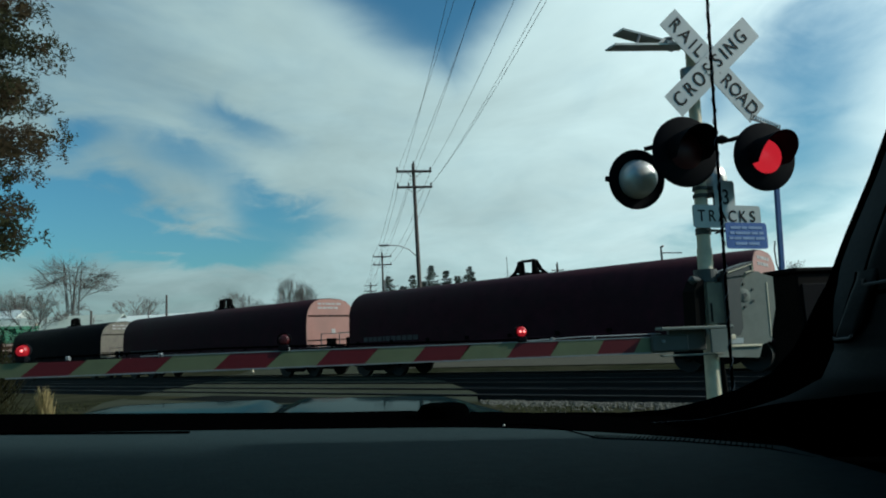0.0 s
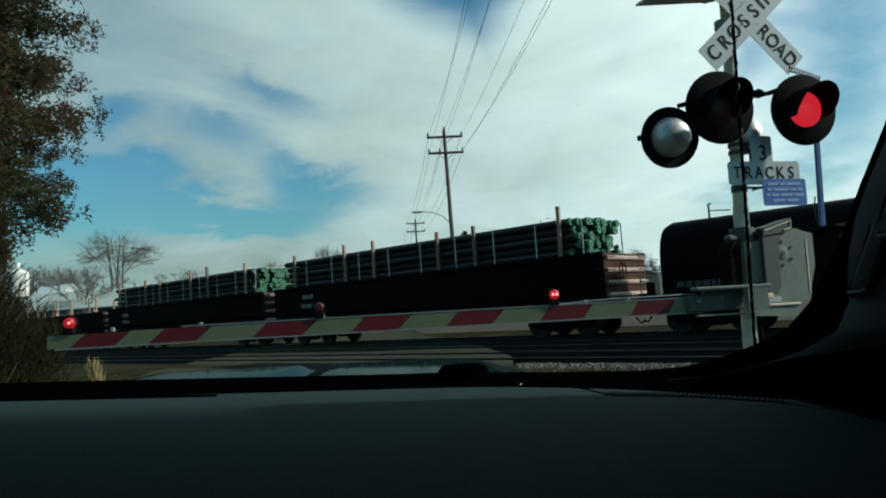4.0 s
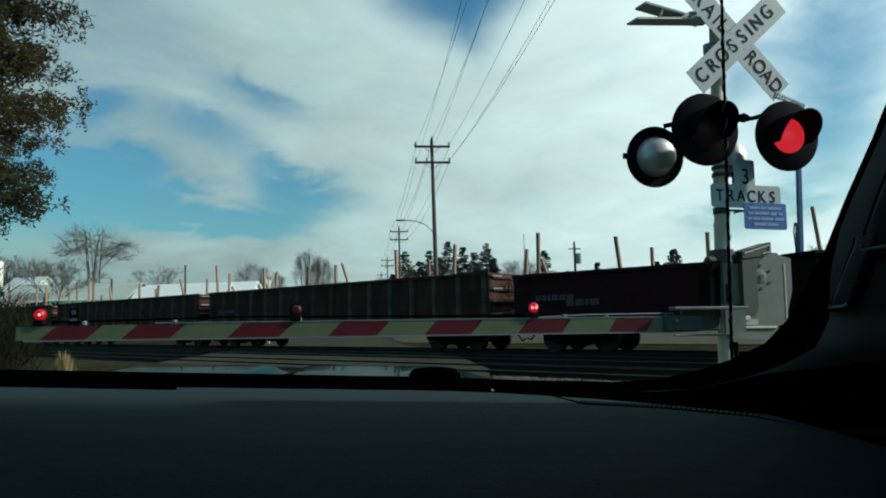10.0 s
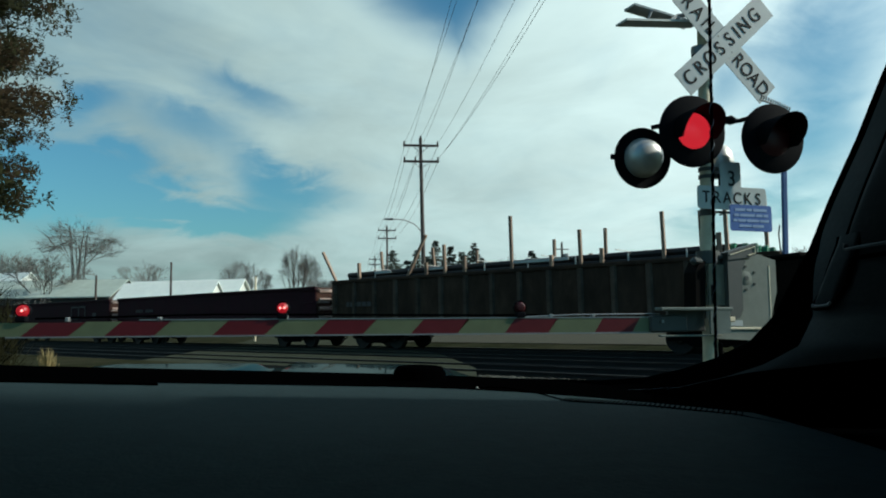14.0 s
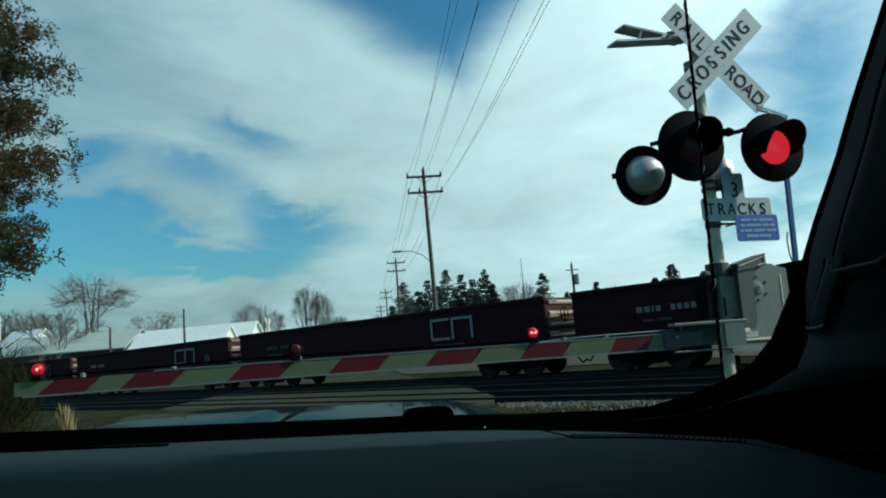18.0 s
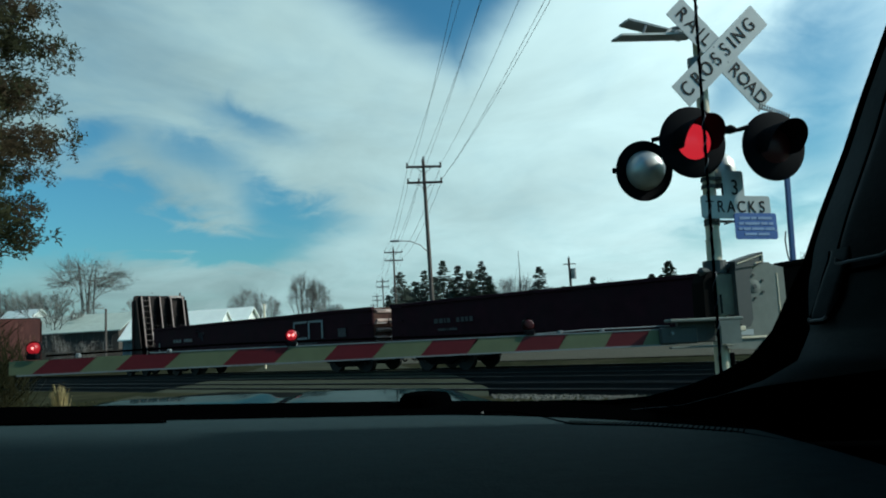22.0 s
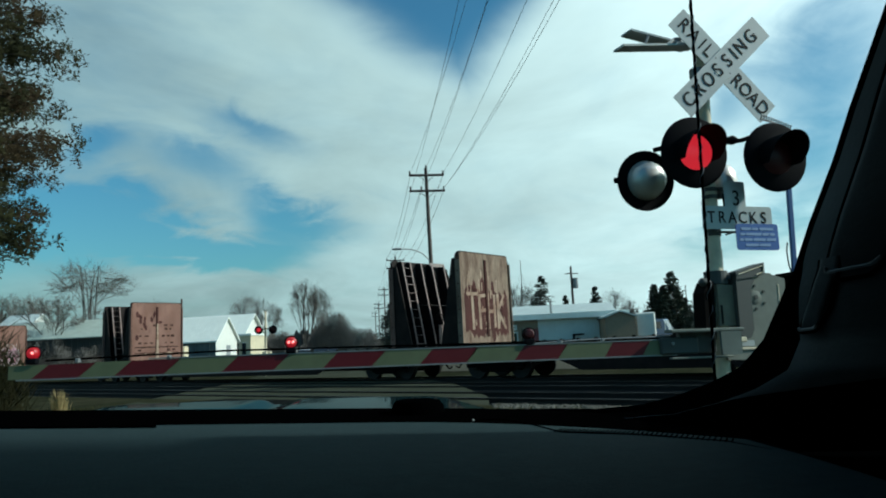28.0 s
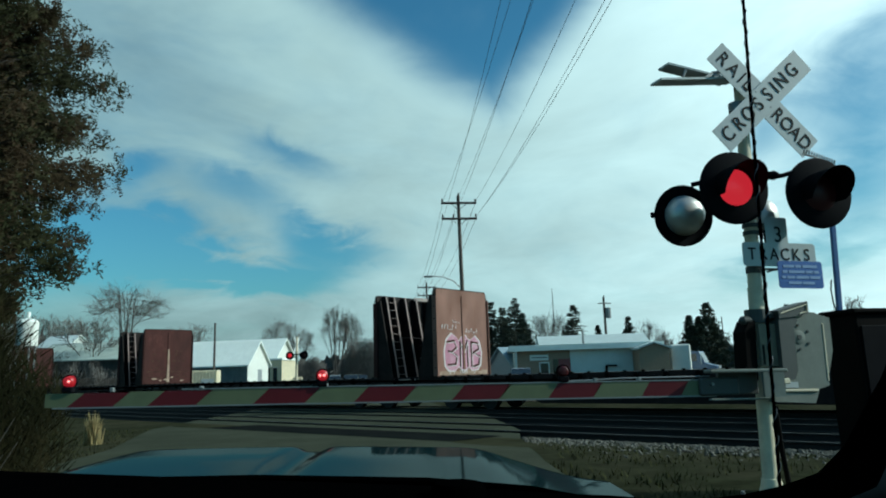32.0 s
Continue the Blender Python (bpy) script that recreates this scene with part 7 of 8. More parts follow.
def scrawl(panel, x, sign, kind, seed):
    """Spray paint, rust and peeling patches on an inner face; x: the face. In order out from it: patches, fills, lines."""
    rnd = random.Random(seed)
    f = x - sign * 0.028
    f2, f3 = f - sign * 0.006, f - sign * 0.012
    dark, pale, soft = MB(), MB(), MB()
    if kind == "peeling":
        for i in range(9):
            dark.prism(blotch(rnd, rnd.uniform(-1.1, 1.1), rnd.uniform(1.5, 3.2), rnd.uniform(0.2, 0.7), rnd.uniform(0.4, 1.3)), f - 0.002, f + 0.002, "x")
        dark.prism([(-1.32 + 0.12 * k, 3.05 + rnd.uniform(-0.22, 0.12)) for k in range(23)] + [(1.32 - 0.12 * k, 1.62 + rnd.uniform(-0.25, 0.1)) for k in range(23)], f - 0.0015, f + 0.0015, "x")
        # a band of upright letters, worn to stubs
        lo, hi, md = 1.78, 2.92, 2.36
        for pts in (((-1.12, hi), (-0.58, hi)), ((-0.86, hi), (-0.86, lo)), ((-0.44, lo), (-0.44, hi), (-0.06, hi)), ((-0.44, md), (-0.12, md)), ((0.08, lo), (0.08, hi)), ((0.46, lo), (0.46, hi)), ((0.08, md), (0.46, md)),
                    ((0.68, lo), (0.68, hi)), ((1.08, hi), (0.70, md), (1.12, lo))):
            stroke(pale, [(p + rnd.uniform(-0.02, 0.02), q + rnd.uniform(-0.04, 0.04)) for p, q in pts], rnd.uniform(0.11, 0.16), f2)
        for i in range(14):
            pale.prism(blotch(rnd, rnd.uniform(-1.2, 1.2), rnd.uniform(1.3, 3.1), rnd.uniform(0.04, 0.12), rnd.uniform(0.1, 0.4), 10, 0.5), f2 - 0.001, f2 + 0.001, "x")
        for i in range(10):
            yy = rnd.uniform(-1.2, 1.2)
            pale.prism(blotch(rnd, yy, rnd.uniform(2.9, 4.0), rnd.uniform(0.05, 0.12), rnd.uniform(0.4, 1.1), 12, 0.5), f2 - 0.001, f2 + 0.001, "x")
        part("rust_patch", dark, BULKIN, panel, "brown rust showing through", kind="stuff")
        part("peeling_mark", pale, PATINA, panel, "worn pale upright paint marks", kind="stuff")
    elif kind == "graffiti":
        # three fat bubble shapes in one white outline, with their inner lines, drips and tags above
        hump = [(-1.12, 1.55), (-1.16, 2.1), (-1.02, 2.55), (-0.72, 2.80), (-0.42, 2.66), (-0.28, 2.50), (-0.12, 2.66), (0.14, 2.74), (0.32, 2.56), (0.44, 2.55), (0.72, 2.72), (1.0, 2.52), (1.12, 2.05), (1.06, 1.60), (0.86, 1.38), (0.52, 1.34), (0.30, 1.48), (0.10, 1.36), (-0.14, 1.38), (-0.30, 1.50), (-0.55, 1.34), (-0.90, 1.34)]
        part("spray_outline", MB().prism(hump, f - 0.002, f + 0.002, "x"), GRAFF_W, panel, "white spray outline")
        part("spray_fill", MB().prism([(p * 0.94, 2.03 + (q - 2.03) * 0.93) for p, q in hump], f2 - 0.002, f2 + 0.002, "x"), GRAFF_P, panel, "pink spray fill")
        for k, pts in enumerate((((-0.95, 2.45), (-0.55, 2.5), (-0.42, 2.25), (-0.72, 2.08), (-0.40, 1.92), (-0.5, 1.62), (-0.92, 1.6)), ((-0.9, 2.1), (-0.72, 2.08)),
                                 ((-0.22, 1.55), (-0.2, 2.45), (0.02, 2.1), (0.2, 2.5), (0.22, 1.55)), ((0.45, 1.55), (0.45, 2.45), (0.85, 2.42), (0.92, 2.2), (0.55, 2.05), (0.95, 1.9), (0.88, 1.6), (0.5, 1.52)))):
            stroke(dark, pts, 0.075, f3)
            stroke(pale, [(p + 0.05, q - 0.05) for p, q in pts], 0.03, f3 - sign * 0.004)
        for k in range(13):
            yy = rnd.uniform(-0.9, 0.9)
            stroke(pale, [(yy, 1.40), (yy + rnd.uniform(-0.01, 0.01), 1.40 - rnd.uniform(0.04, 0.14))], 0.025, f3)
        for y0, z0, n in ((-1.2, 3.0, 6), (0.2, 2.88, 5), (-0.55, 3.24, 3)):
            for k in range(n):
                yy = y0 + 0.15 * k
                stroke(pale, [(yy + rnd.uniform(-0.04, 0.04), z0 + rnd.uniform(-0.10, 0.10)) for _ in range(4)], 0.026, f2)
        part("spray_line", dark, RUSTDK, panel, "dark inner spray lines", kind="stuff")
        part("spray_scrawl", pale, GRAFF_W, panel, "white spray tags and drips", kind="stuff")
        part("pale_foot_band", MB().prism([(-1.4 + 0.14 * k, 1.36 + rnd.uniform(-0.05, 0.05)) for k in range(21)] + [(1.4, 1.23), (-1.4, 1.23)], f - 0.001, f + 0.001, "x"), PATINA, panel)
    elif kind == "streak":
        for i in range(16):
            soft.prism(blotch(rnd, max(-1.2, min(1.2, rnd.gauss(-0.7, 0.4))), min(4.1, rnd.gauss(3.5, 0.4)), rnd.uniform(0.1, 0.35), rnd.uniform(0.15, 0.5), 18, 0.6), f - 0.002, f + 0.002, "x")
        for z, ys in ((3.15, (-0.2, 0.55, 0.85)), (2.95, (-0.9, 0.5, 0.8)), (2.55, (-0.95, -0.6, 0.35, 0.7, 0.95)), (2.15, (-1.0, -0.7, -0.3, 0.55, 0.9)), (1.75, (-1.0, 0.7, 1.0))):
            for yy in ys:
                dark.box((f2, yy + rnd.uniform(-0.04, 0.04), z), (0.006, rnd.uniform(0.10, 0.24), rnd.uniform(0.06, 0.13)))
        for z in (1.62, 1.95):
            dark.prism([(-1.3 + 0.13 * k, z + rnd.uniform(-0.02, 0.02)) for k in range(21)] + [(1.3 - 0.13 * k, z - 0.05 - rnd.uniform(0, 0.04)) for k in range(21)], f - 0.001, f + 0.001, "x")
        pale.prism([(-0.04, 3.25), (0.05, 3.25), (0.07, 2.4), (0.10, 1.3), (-0.08, 1.3), (-0.05, 2.4)], x - sign * 0.066 - 0.003, x - sign * 0.066 + 0.003, "x")
        for i in range(5):
            pale.prism(blotch(rnd, rnd.uniform(-1.1, 1.1), rnd.uniform(1.35, 1.6), rnd.uniform(0.2, 0.5), 0.12), f2 - 0.001, f2 + 0.001, "x")
        part("rust_stain", soft, BULKIN, panel, "brown rust stains", kind="stuff")
        part("worn_slot", dark, RUSTDK, panel, "dark worn slots", kind="stuff")
        part("paint_streak", pale, PATINA, panel, "pale streak down the seam")
    elif kind == "lettered":
        for i in range(12):
            side = rnd.choice((-1, 1))
            pale.prism(blotch(rnd, side * rnd.uniform(0.1, 1.25) if i < 6 else side * 0.16, rnd.uniform(1.5, 4.1), rnd.uniform(0.12, 0.35), rnd.uniform(0.3, 1.2), 16, 0.5), f - 0.001, f + 0.001, "x")
        for i in range(10):
            dark.prism(blotch(rnd, rnd.uniform(-1.2, 1.2), rnd.uniform(1.4, 3.6), rnd.uniform(0.1, 0.5), rnd.uniform(0.3, 1.0), 16, 0.5), f2 - 0.001, f2 + 0.001, "x")
        part("worn_paint", pale, WORNP, panel, "worn reddish patches", kind="stuff")
        part("rust_stain", dark, RUSTDK, panel, "dark rust stains", kind="stuff")


def flat_car(mark, length, label, rear="plain", front=True, back=True, seed=0, style=0):
    car = thing("bulkhead_flat_wagon", label, "flat wagon", "bulkhead flat wagons", track_pose(-mark, TRACKS[2]))
    half = length / 2
    part("deck", MB().box((0, 0, 1.12), (length - 0.4, 2.95, 0.12), ch=0.01), BULKOUT, car, "worn timber deck")
    for s in (-1, 1):
        part("side_sill", MB().prism([(-half + 0.3, 0.90), (-half + 4.2, 0.86), (-half + 5.6, 0.26), (half - 5.6, 0.26), (half - 4.2, 0.86), (half - 0.3, 0.90), (half - 0.3, 1.16), (-half + 0.3, 1.16)], s * 1.46 - 0.04, s * 1.46 + 0.04, "y"), BULKOUT, car)
        part("end_sill", MB().box((s * (half - 0.25), 0, 1.0), (0.2, 2.8, 0.36), ch=0.02), NAVY, car)
    for i in range(22):
        x = -half + 1.6 + (length - 3.2) * i / 21
        put("stake_pocket", "pocket", lambda: MB().box((0, 0, 0), (0.13, 0.09, 0.2), ch=0.01), CARBLACK, car, pose(x, -1.53, 1.05))
    for i in range(34):
        x = -half + 1.4 + (length - 2.8) * i / 33
        put("tie_down", "tied", lambda: MB().box((0, 0, 0), (0.09, 0.06, 0.05)), CARBLACK, car, pose(x, -1.45, 1.2))
    part("centre_sill", MB().box((0, 0, 0.82), (length - 1.0, 0.6, 0.5)), CARBLACK, car)
    if front:
        bulkhead_face(length, 1, car, seed, style)
    if back:
        panel, inner, zb, zt = bulkhead_face(length, -1, car, seed + 1, style)
        scrawl(panel, inner, -1, rear, seed)
    ladder_end(car, half, 0.6, 1.2, GRABW, BULKOUT)
    bars(car, -half + 2.0, 1.02, (0.14, 0.14, 0.14, 0.22, 0.14, 0.14), 0.12, FADED, y=-1.51)
    running_gear(car, half, 2.1)
    TRAIN.append((car, mark))
    return car


def make_train():
    marks = dict(A0=3.4, A=20.85, B=38.5, C=53.6, D=71.4, E=89.2, F=106.7, G=124.4, H=142.3, I=160.2, J=177.75, K=195.25, L=212.7, M=230.2, N=247.7, O=265.25, P=282.7, Q=306.6, R=329.9, S=353.2, T=376.6, U=400.0, V=423.3)

    def mid(a, b, gap=0.95):
        return (marks[a] + marks[b]) / 2, marks[b] - marks[a] - gap

    c, ln = mid("A0", "A")
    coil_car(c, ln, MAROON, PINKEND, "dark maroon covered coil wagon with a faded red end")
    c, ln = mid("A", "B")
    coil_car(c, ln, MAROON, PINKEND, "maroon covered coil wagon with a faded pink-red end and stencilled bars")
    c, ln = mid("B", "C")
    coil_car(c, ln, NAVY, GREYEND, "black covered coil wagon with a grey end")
    for a, b, s in (("C", "D", 1), ("D", "E", 2)):
        c, ln = mid(a, b)
        g = gondola(c, ln, 2.55, NAVY, 0, "dark gondola loaded with green-capped steel pipes", "gondola wagons", s)
        pipe_load(g, ln, 2.55, s)
        bars(g, -6.25, 2.12, (0.19, 0.19, 0.22), 0.18, GRABW)
        bars(g, -6.36, 1.72, (0.12, 0.12, 0.12, 0.12, 0.07, 0.07), 0.17, GRABW, 0.06)
    c, ln = mid("E", "F")
    g = gondola(c, ln, 2.49, NAVY, 0, "dark gondola with leaning timber stakes and faded lettering bars", seed=3)
    stakes(g, ln, 2.49, 11, 9, 1.15, True)
    bars(g, -3.5, 1.7, (0.7, 0.7), 0.75, FADED, 0.2)
    bars(g, 1.0, 1.85, (0.08, 0.16, 0.2, 0.16), 0.3, FADED, 0.22)
    c, ln = mid("F", "G")
    g = gondola(c, ln, 2.47, MAROON, 0, "dark maroon gondola with a pale emblem and upright timber stakes", seed=4)
    stakes(g, ln, 2.47, 12, 7, 1.45)
    emblem(g, 3.55, 1.34, 0.76, -1.51)
    bars(g, 3.7, 1.17, (0.3, 0.3, 0.2, 0.4, 0.3), 0.08, LETTER)
    bars(g, 6.0, 1.50, (0.5,), 0.34, FADED)
    bars(g, -6.4, 1.55, (0.25, 0.3, 0.1, 0.3), 0.2, FADED)
    bars(g, 0.2, 1.5, (0.5,), 0.3, FADED)
    for (a, b), s, hh in zip((("G", "H"), ("H", "I"), ("I", "J")), (5, 6, 7), (1.9, 1.7, 1.6)):
        c, ln = mid(a, b)
        g = gondola(c, ln, 2.65, BROWN, 16, "rusty brown ribbed gondola with timber stakes", seed=s)
        stakes(g, ln, 2.65, 20 + s, 5 if s < 7 else 7, hh * (0.65 if s < 7 else 1.15))
        if s == 6:
            part("number_board", MB().box((-5.75, -1.555, 1.85), (1.25, 0.012, 1.0)), CARBLACK, g, "black painted number panel")
            bars(g, -6.05, 2.1, (0.24, 0.26), 0.26, LETTER, 0.08, y=-1.565)
            bars(g, -6.27, 1.6, (0.18, 0.16, 0.12, 0.2, 0.2), 0.24, LETTER, 0.05, y=-1.565)
        if s == 7:
            pipe_load(g, ln, 2.55, s, 0.42, 2)
            # sunlit highlights on the pipes, added as pale strips
            for x, w in ((-5.6, 0.8), (-3.1, 0.9), (1.2, 2.1)):
                part("wrapping_sheet", MB().box((x, -1.31, 2.90), (w, 0.03, 0.09), ch=0.008), STRAP, g, "bright pale sheet over the pipes")
    for (a, b), s in zip((("J", "K"), ("K", "L"), ("L", "M"), ("M", "N"), ("N", "O"), ("O", "P")), range(8, 14)):
        c, ln = mid(a, b)
        g = gondola(c, ln, 2.47, MAROON, 0, "dark maroon empty gondola with a pale emblem and white grab irons", seed=s)
        if s > 8:
            emblem(g, 3.5, 1.42, 0.76, -1.51, LETTER if s in (10, 11, 13) else FADED)
        bars(g, 3.6, 1.24, (0.25, 0.2, 0.3, 0.2, 0.25), 0.08, FADED)
        bars(g, -6.16, 1.76, (0.17, 0.17, 0.06, 0.14), 0.16, GRABW if s % 2 else FADED, 0.06)
        bars(g, -5.15, 1.76, (0.13, 0.13, 0.13, 0.13), 0.16, GRABW if s % 2 else FADED, 0.06)
        bars(g, -6.0, 1.45, (0.35, 0.05, 0.35), 0.08, FADED)
        if s % 2:
            bars(g, 6.3, 1.6, (0.45,), 0.34, FADED)
        if s == 13:
            rnd = random.Random(5)
            for k in range(3):
                pts = [(-4.05 + 0.24 * k + rnd.uniform(-0.14, 0.16), -1.47, 2.12 - 0.12 * k + rnd.uniform(-0.26, 0.26)) for _ in range(6)]
                part("spray_scrawl", MB().tube(pts, 0.013, 5), FADED, g, "thin pale spray scrawl")
            bars(g, -7.6, 1.5, (0.08,), 0.45, GRABW)
    kinds = ["lettered", "peeling", "streak", "graffiti", "streak", "lettered"]
    styles = [1, 0, 2, 3, 1, 1]
    for i, (a, b) in enumerate((("P", "Q"), ("Q", "R"), ("R", "S"), ("S", "T"), ("T", "U"), ("U", "V"))):
        c, ln = mid(a, b)
        flat_car(c, ln, "empty bulkhead flat wagon with rusty brown end walls", kinds[i], seed=40 + i, style=styles[i])


# ---- the car round the camera ----
CAR = pose(2.05, -5.78, 0.0, 0, 1.5, -2.0) @ pose(-0.031, 0, 0)      # x to its right, y ahead; the camera is held on the passenger side


def make_car():
    car = thing("car", "dark green car seen from its front passenger seat", "car", m=CAR)
    cx = -0.36

    def hood(u, v):
        x = cx + (u - 0.5) * 1.74
        y = 1.38 + v * 1.02
        k = abs(x - cx)
        crease = smooth(0.02, 0.06, k) * (1 - smooth(0.46, 0.62, k))
        z = 0.987 - 1.1 * max(0, v - 0.84) ** 2 - 0.062 * smooth(0.50, 0.84, k) - 0.05 * max(0, k - 0.8)
        return (x, y - 0.20 * (k / 0.87) ** 2, z + 0.016 * crease * (0.35 + 0.65 * smooth(0.15, 0.7, v)))

    part("hood", MB().grid(hood, 72, 48), HOODP, car, "glossy dark green hood with a central valley", True)

    def fender(u, v):
        a = radians(90 * u)
        return (cx + 0.86 + 0.06 * math.sin(a), 1.05 + 1.15 * v, 0.855 - 0.14 * (1 - math.cos(a)) - 0.06 * v * v)

    part("fender", MB().grid(fender, 8, 16), HOODP, car, smooth=True)

    def edge_y(x):
        return 0.957 - 0.19 * (x - cx) - 1.75 * max(0.0, x) ** 2 - 0.6 * max(0.0, -0.72 + cx - x) ** 2

    def shelf_y(x):
        return 1.165 - 0.27 * (x - cx) - 0.85 * max(0.0, x) ** 2

    def shelf(u, v):
        x = cx - 0.70 + 1.42 * u
        e = edge_y(x) - 0.02
        return (x, e + v * max(shelf_y(x) - e, 0.03), 1.060 + 0.006 * v + 0.003 * math.sin(v * 3.14) - 0.004 * smooth(0.15, 0.35, x))

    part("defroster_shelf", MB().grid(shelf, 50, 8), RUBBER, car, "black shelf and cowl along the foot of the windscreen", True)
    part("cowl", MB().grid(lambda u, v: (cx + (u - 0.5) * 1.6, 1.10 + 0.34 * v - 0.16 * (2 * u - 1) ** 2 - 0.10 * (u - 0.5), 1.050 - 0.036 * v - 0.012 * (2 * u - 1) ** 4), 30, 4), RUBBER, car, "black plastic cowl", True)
    part("wiper", MB().tube([(cx - 0.45, 1.36, 1.03), (cx + 0.05, 1.36, 1.036), (cx + 0.36, 1.28, 1.040), (cx + 0.52, 1.16, 1.044), (cx + 0.60, 1.04, 1.044)], 0.008, 6), RUBBER, car, "black wiper blade")

    # dashboard top: a gently crowned pad that ends in a seam before the glass
    def dash(u, v):
        x = cx - 0.75 + 1.432 * u
        y = 0.10 + v * (edge_y(x) - 0.10)
        z = 1.068 - 0.05 * (1 - v) ** 3 - 0.006 * smooth(0.95, 1.0, v)
        return (x, y, z)

    part("dash_pad", MB().grid(dash, 60, 60), DASH, car, "dark grey grained dashboard pad", True)
    part("dash_seam", MB().tube([(cx - 0.7 + 0.06 * i, edge_y(cx - 0.7 + 0.06 * i) - 0.050 - 0.0014 * i, 1.0682) for i in range(14)], 0.0030, 5), RUBBER, car)
    for i in range(38):
        u = i / 37
        part("vent_slat", MB().box((0, 0, 0), (0.0008, 0.026, 0.002), pose(0.176 + 0.131 * u, 0.722 - 0.110 * u - 0.012 * math.sin(3.14 * u) * -1, 1.0678, 0, 0, -30)), RUBBER, car)
    part("dash_groove", MB().tube([(0.105, 0.862, 1.0665), (0.135, 0.846, 1.068), (0.158, 0.79, 1.0682), (0.176, 0.705, 1.0682), (0.245, 0.668, 1.0682), (0.300, 0.61, 1.068), (0.314, 0.56, 1.067)], 0.0010, 5), RUBBER, car)
    part("sensor_hump", MB().lathe([(0.038, 0.0), (0.036, 0.016), (0.031, 0.0225), (0.024, 0.024), (0.0, 0.0245)], 24, pose(0.039, 0.985, 1.060)), RUBBER, car, smooth=True)
    part("speck", MB().lathe([(0.0018, 0), (0.0012, 0.0015), (0, 0.002)], 8, pose(0.104, 0.862, 1.0655)), SPECK, car)

    # right-hand pillar: its inner edge, swept to the side window
    edge = [(0.100, 1.020, 1.058), (0.232, 0.970, 1.060), (0.276, 0.940, 1.061), (0.316, 0.878, 1.070), (0.342, 0.817, 1.086), (0.359, 0.768, 1.102), (0.374, 0.720, 1.122), (0.388, 0.693, 1.151),
            (0.388, 0.644, 1.200), (0.389, 0.630, 1.214), (0.391, 0.599, 1.258), (0.398, 0.567, 1.308), (0.400, 0.540, 1.348), (0.403, 0.491, 1.413), (0.409, 0.427, 1.500), (0.415, 0.342, 1.610)]
    rows = []
    for p, q in zip(edge, edge[1:]):
        rows += [tuple(a + (b - a) * f / 6 for a, b in zip(p, q)) for f in range(6)]
    rows.append(edge[-1])
    def pillar_at(k, t):
        x, y, z = rows[k]
        return (x + 0.19 * t ** 2.0, y - 0.28 * t ** 0.9, z - 0.02 * max(0.0, 1 - k / 42.0) * t + 0.008 * math.sin(t * 3.14))

    def start(k):
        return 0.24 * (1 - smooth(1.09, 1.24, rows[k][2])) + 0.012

    # where the painted shade of the pillar foot begins
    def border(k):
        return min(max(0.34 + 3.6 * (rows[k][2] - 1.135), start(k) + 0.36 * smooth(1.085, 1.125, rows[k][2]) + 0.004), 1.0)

    top = len(rows) - 1
    pil = MB().grid(lambda a, b: pillar_at(round(a * top), start(round(a * top)) * (1 - b) + border(round(a * top)) * b), top, 16)
    black = MB().grid(lambda a, b: pillar_at(round(a * top), start(round(a * top)) * b), top, 6)
    # shade on the pillar foot, painted as a dark band and a black sheet
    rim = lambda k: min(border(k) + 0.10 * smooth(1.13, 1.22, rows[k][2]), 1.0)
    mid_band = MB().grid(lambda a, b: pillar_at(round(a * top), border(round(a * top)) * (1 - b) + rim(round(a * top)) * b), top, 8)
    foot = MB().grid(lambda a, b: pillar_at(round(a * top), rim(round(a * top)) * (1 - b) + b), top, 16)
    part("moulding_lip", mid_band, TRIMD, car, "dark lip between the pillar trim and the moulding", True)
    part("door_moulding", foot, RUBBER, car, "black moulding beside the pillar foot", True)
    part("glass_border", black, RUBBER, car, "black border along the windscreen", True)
    part("pillar_trim", pil, TRIM, car, "dark grey windscreen pillar trim", True)
    seal = MB().tube([(x + 0.007, y + 0.004, z) for x, y, z in edge], 0.007, 6)
    part("windscreen_seal", seal, RUBBER, car, smooth=True)
    # two moulded panels on the pillar, each with a groove and a pale lip painted as its highlight
    def pt(z, t, off):
        for (xa, ya, za), (xb, yb, zb) in zip(edge, edge[1:]):
            if za <= z <= zb:
                f = (z - za) / (zb - za)
                return (xa + (xb - xa) * f + 0.19 * t ** 2.0 - off * 0.8, ya + (yb - ya) * f - 0.28 * t ** 0.9 - off * 0.6, z + 0.008 * math.sin(t * 3.14))
        return (0.6, 0.7, z)

    for z0, z1, t0, t1, lean in ((1.200, 1.53, 0.120, 0.335, -0.25), (1.158, 1.222, 0.145, 0.225, -0.75)):
        def spot(a, b, off):
            r = 0.20                                   # rounded foot
            cut = max(0.0, abs(2 * b - 1) - 1 + 2 * r) / (2 * r)
            zz = z0 + (z1 - z0) * a
            up = (1 - math.sqrt(max(0.0, 1 - cut * cut))) * 0.30 * min(z1 - z0, 0.14) * (1 - a)
            return pt(min(zz + up, 1.65), max(t0 + (t1 - t0) * b + lean * (zz - z0), 0.02), off)

        mb = MB().grid(lambda a, b: spot(a, b, 0.005 * (1 - max(abs(2 * b - 1), 1 - 2 * a if a < 0.5 else 0) ** 8) + 0.0006), 30, 20)
        # the larger panel is coloured darker for the shade of its recess
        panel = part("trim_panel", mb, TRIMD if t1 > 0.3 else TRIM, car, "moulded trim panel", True)
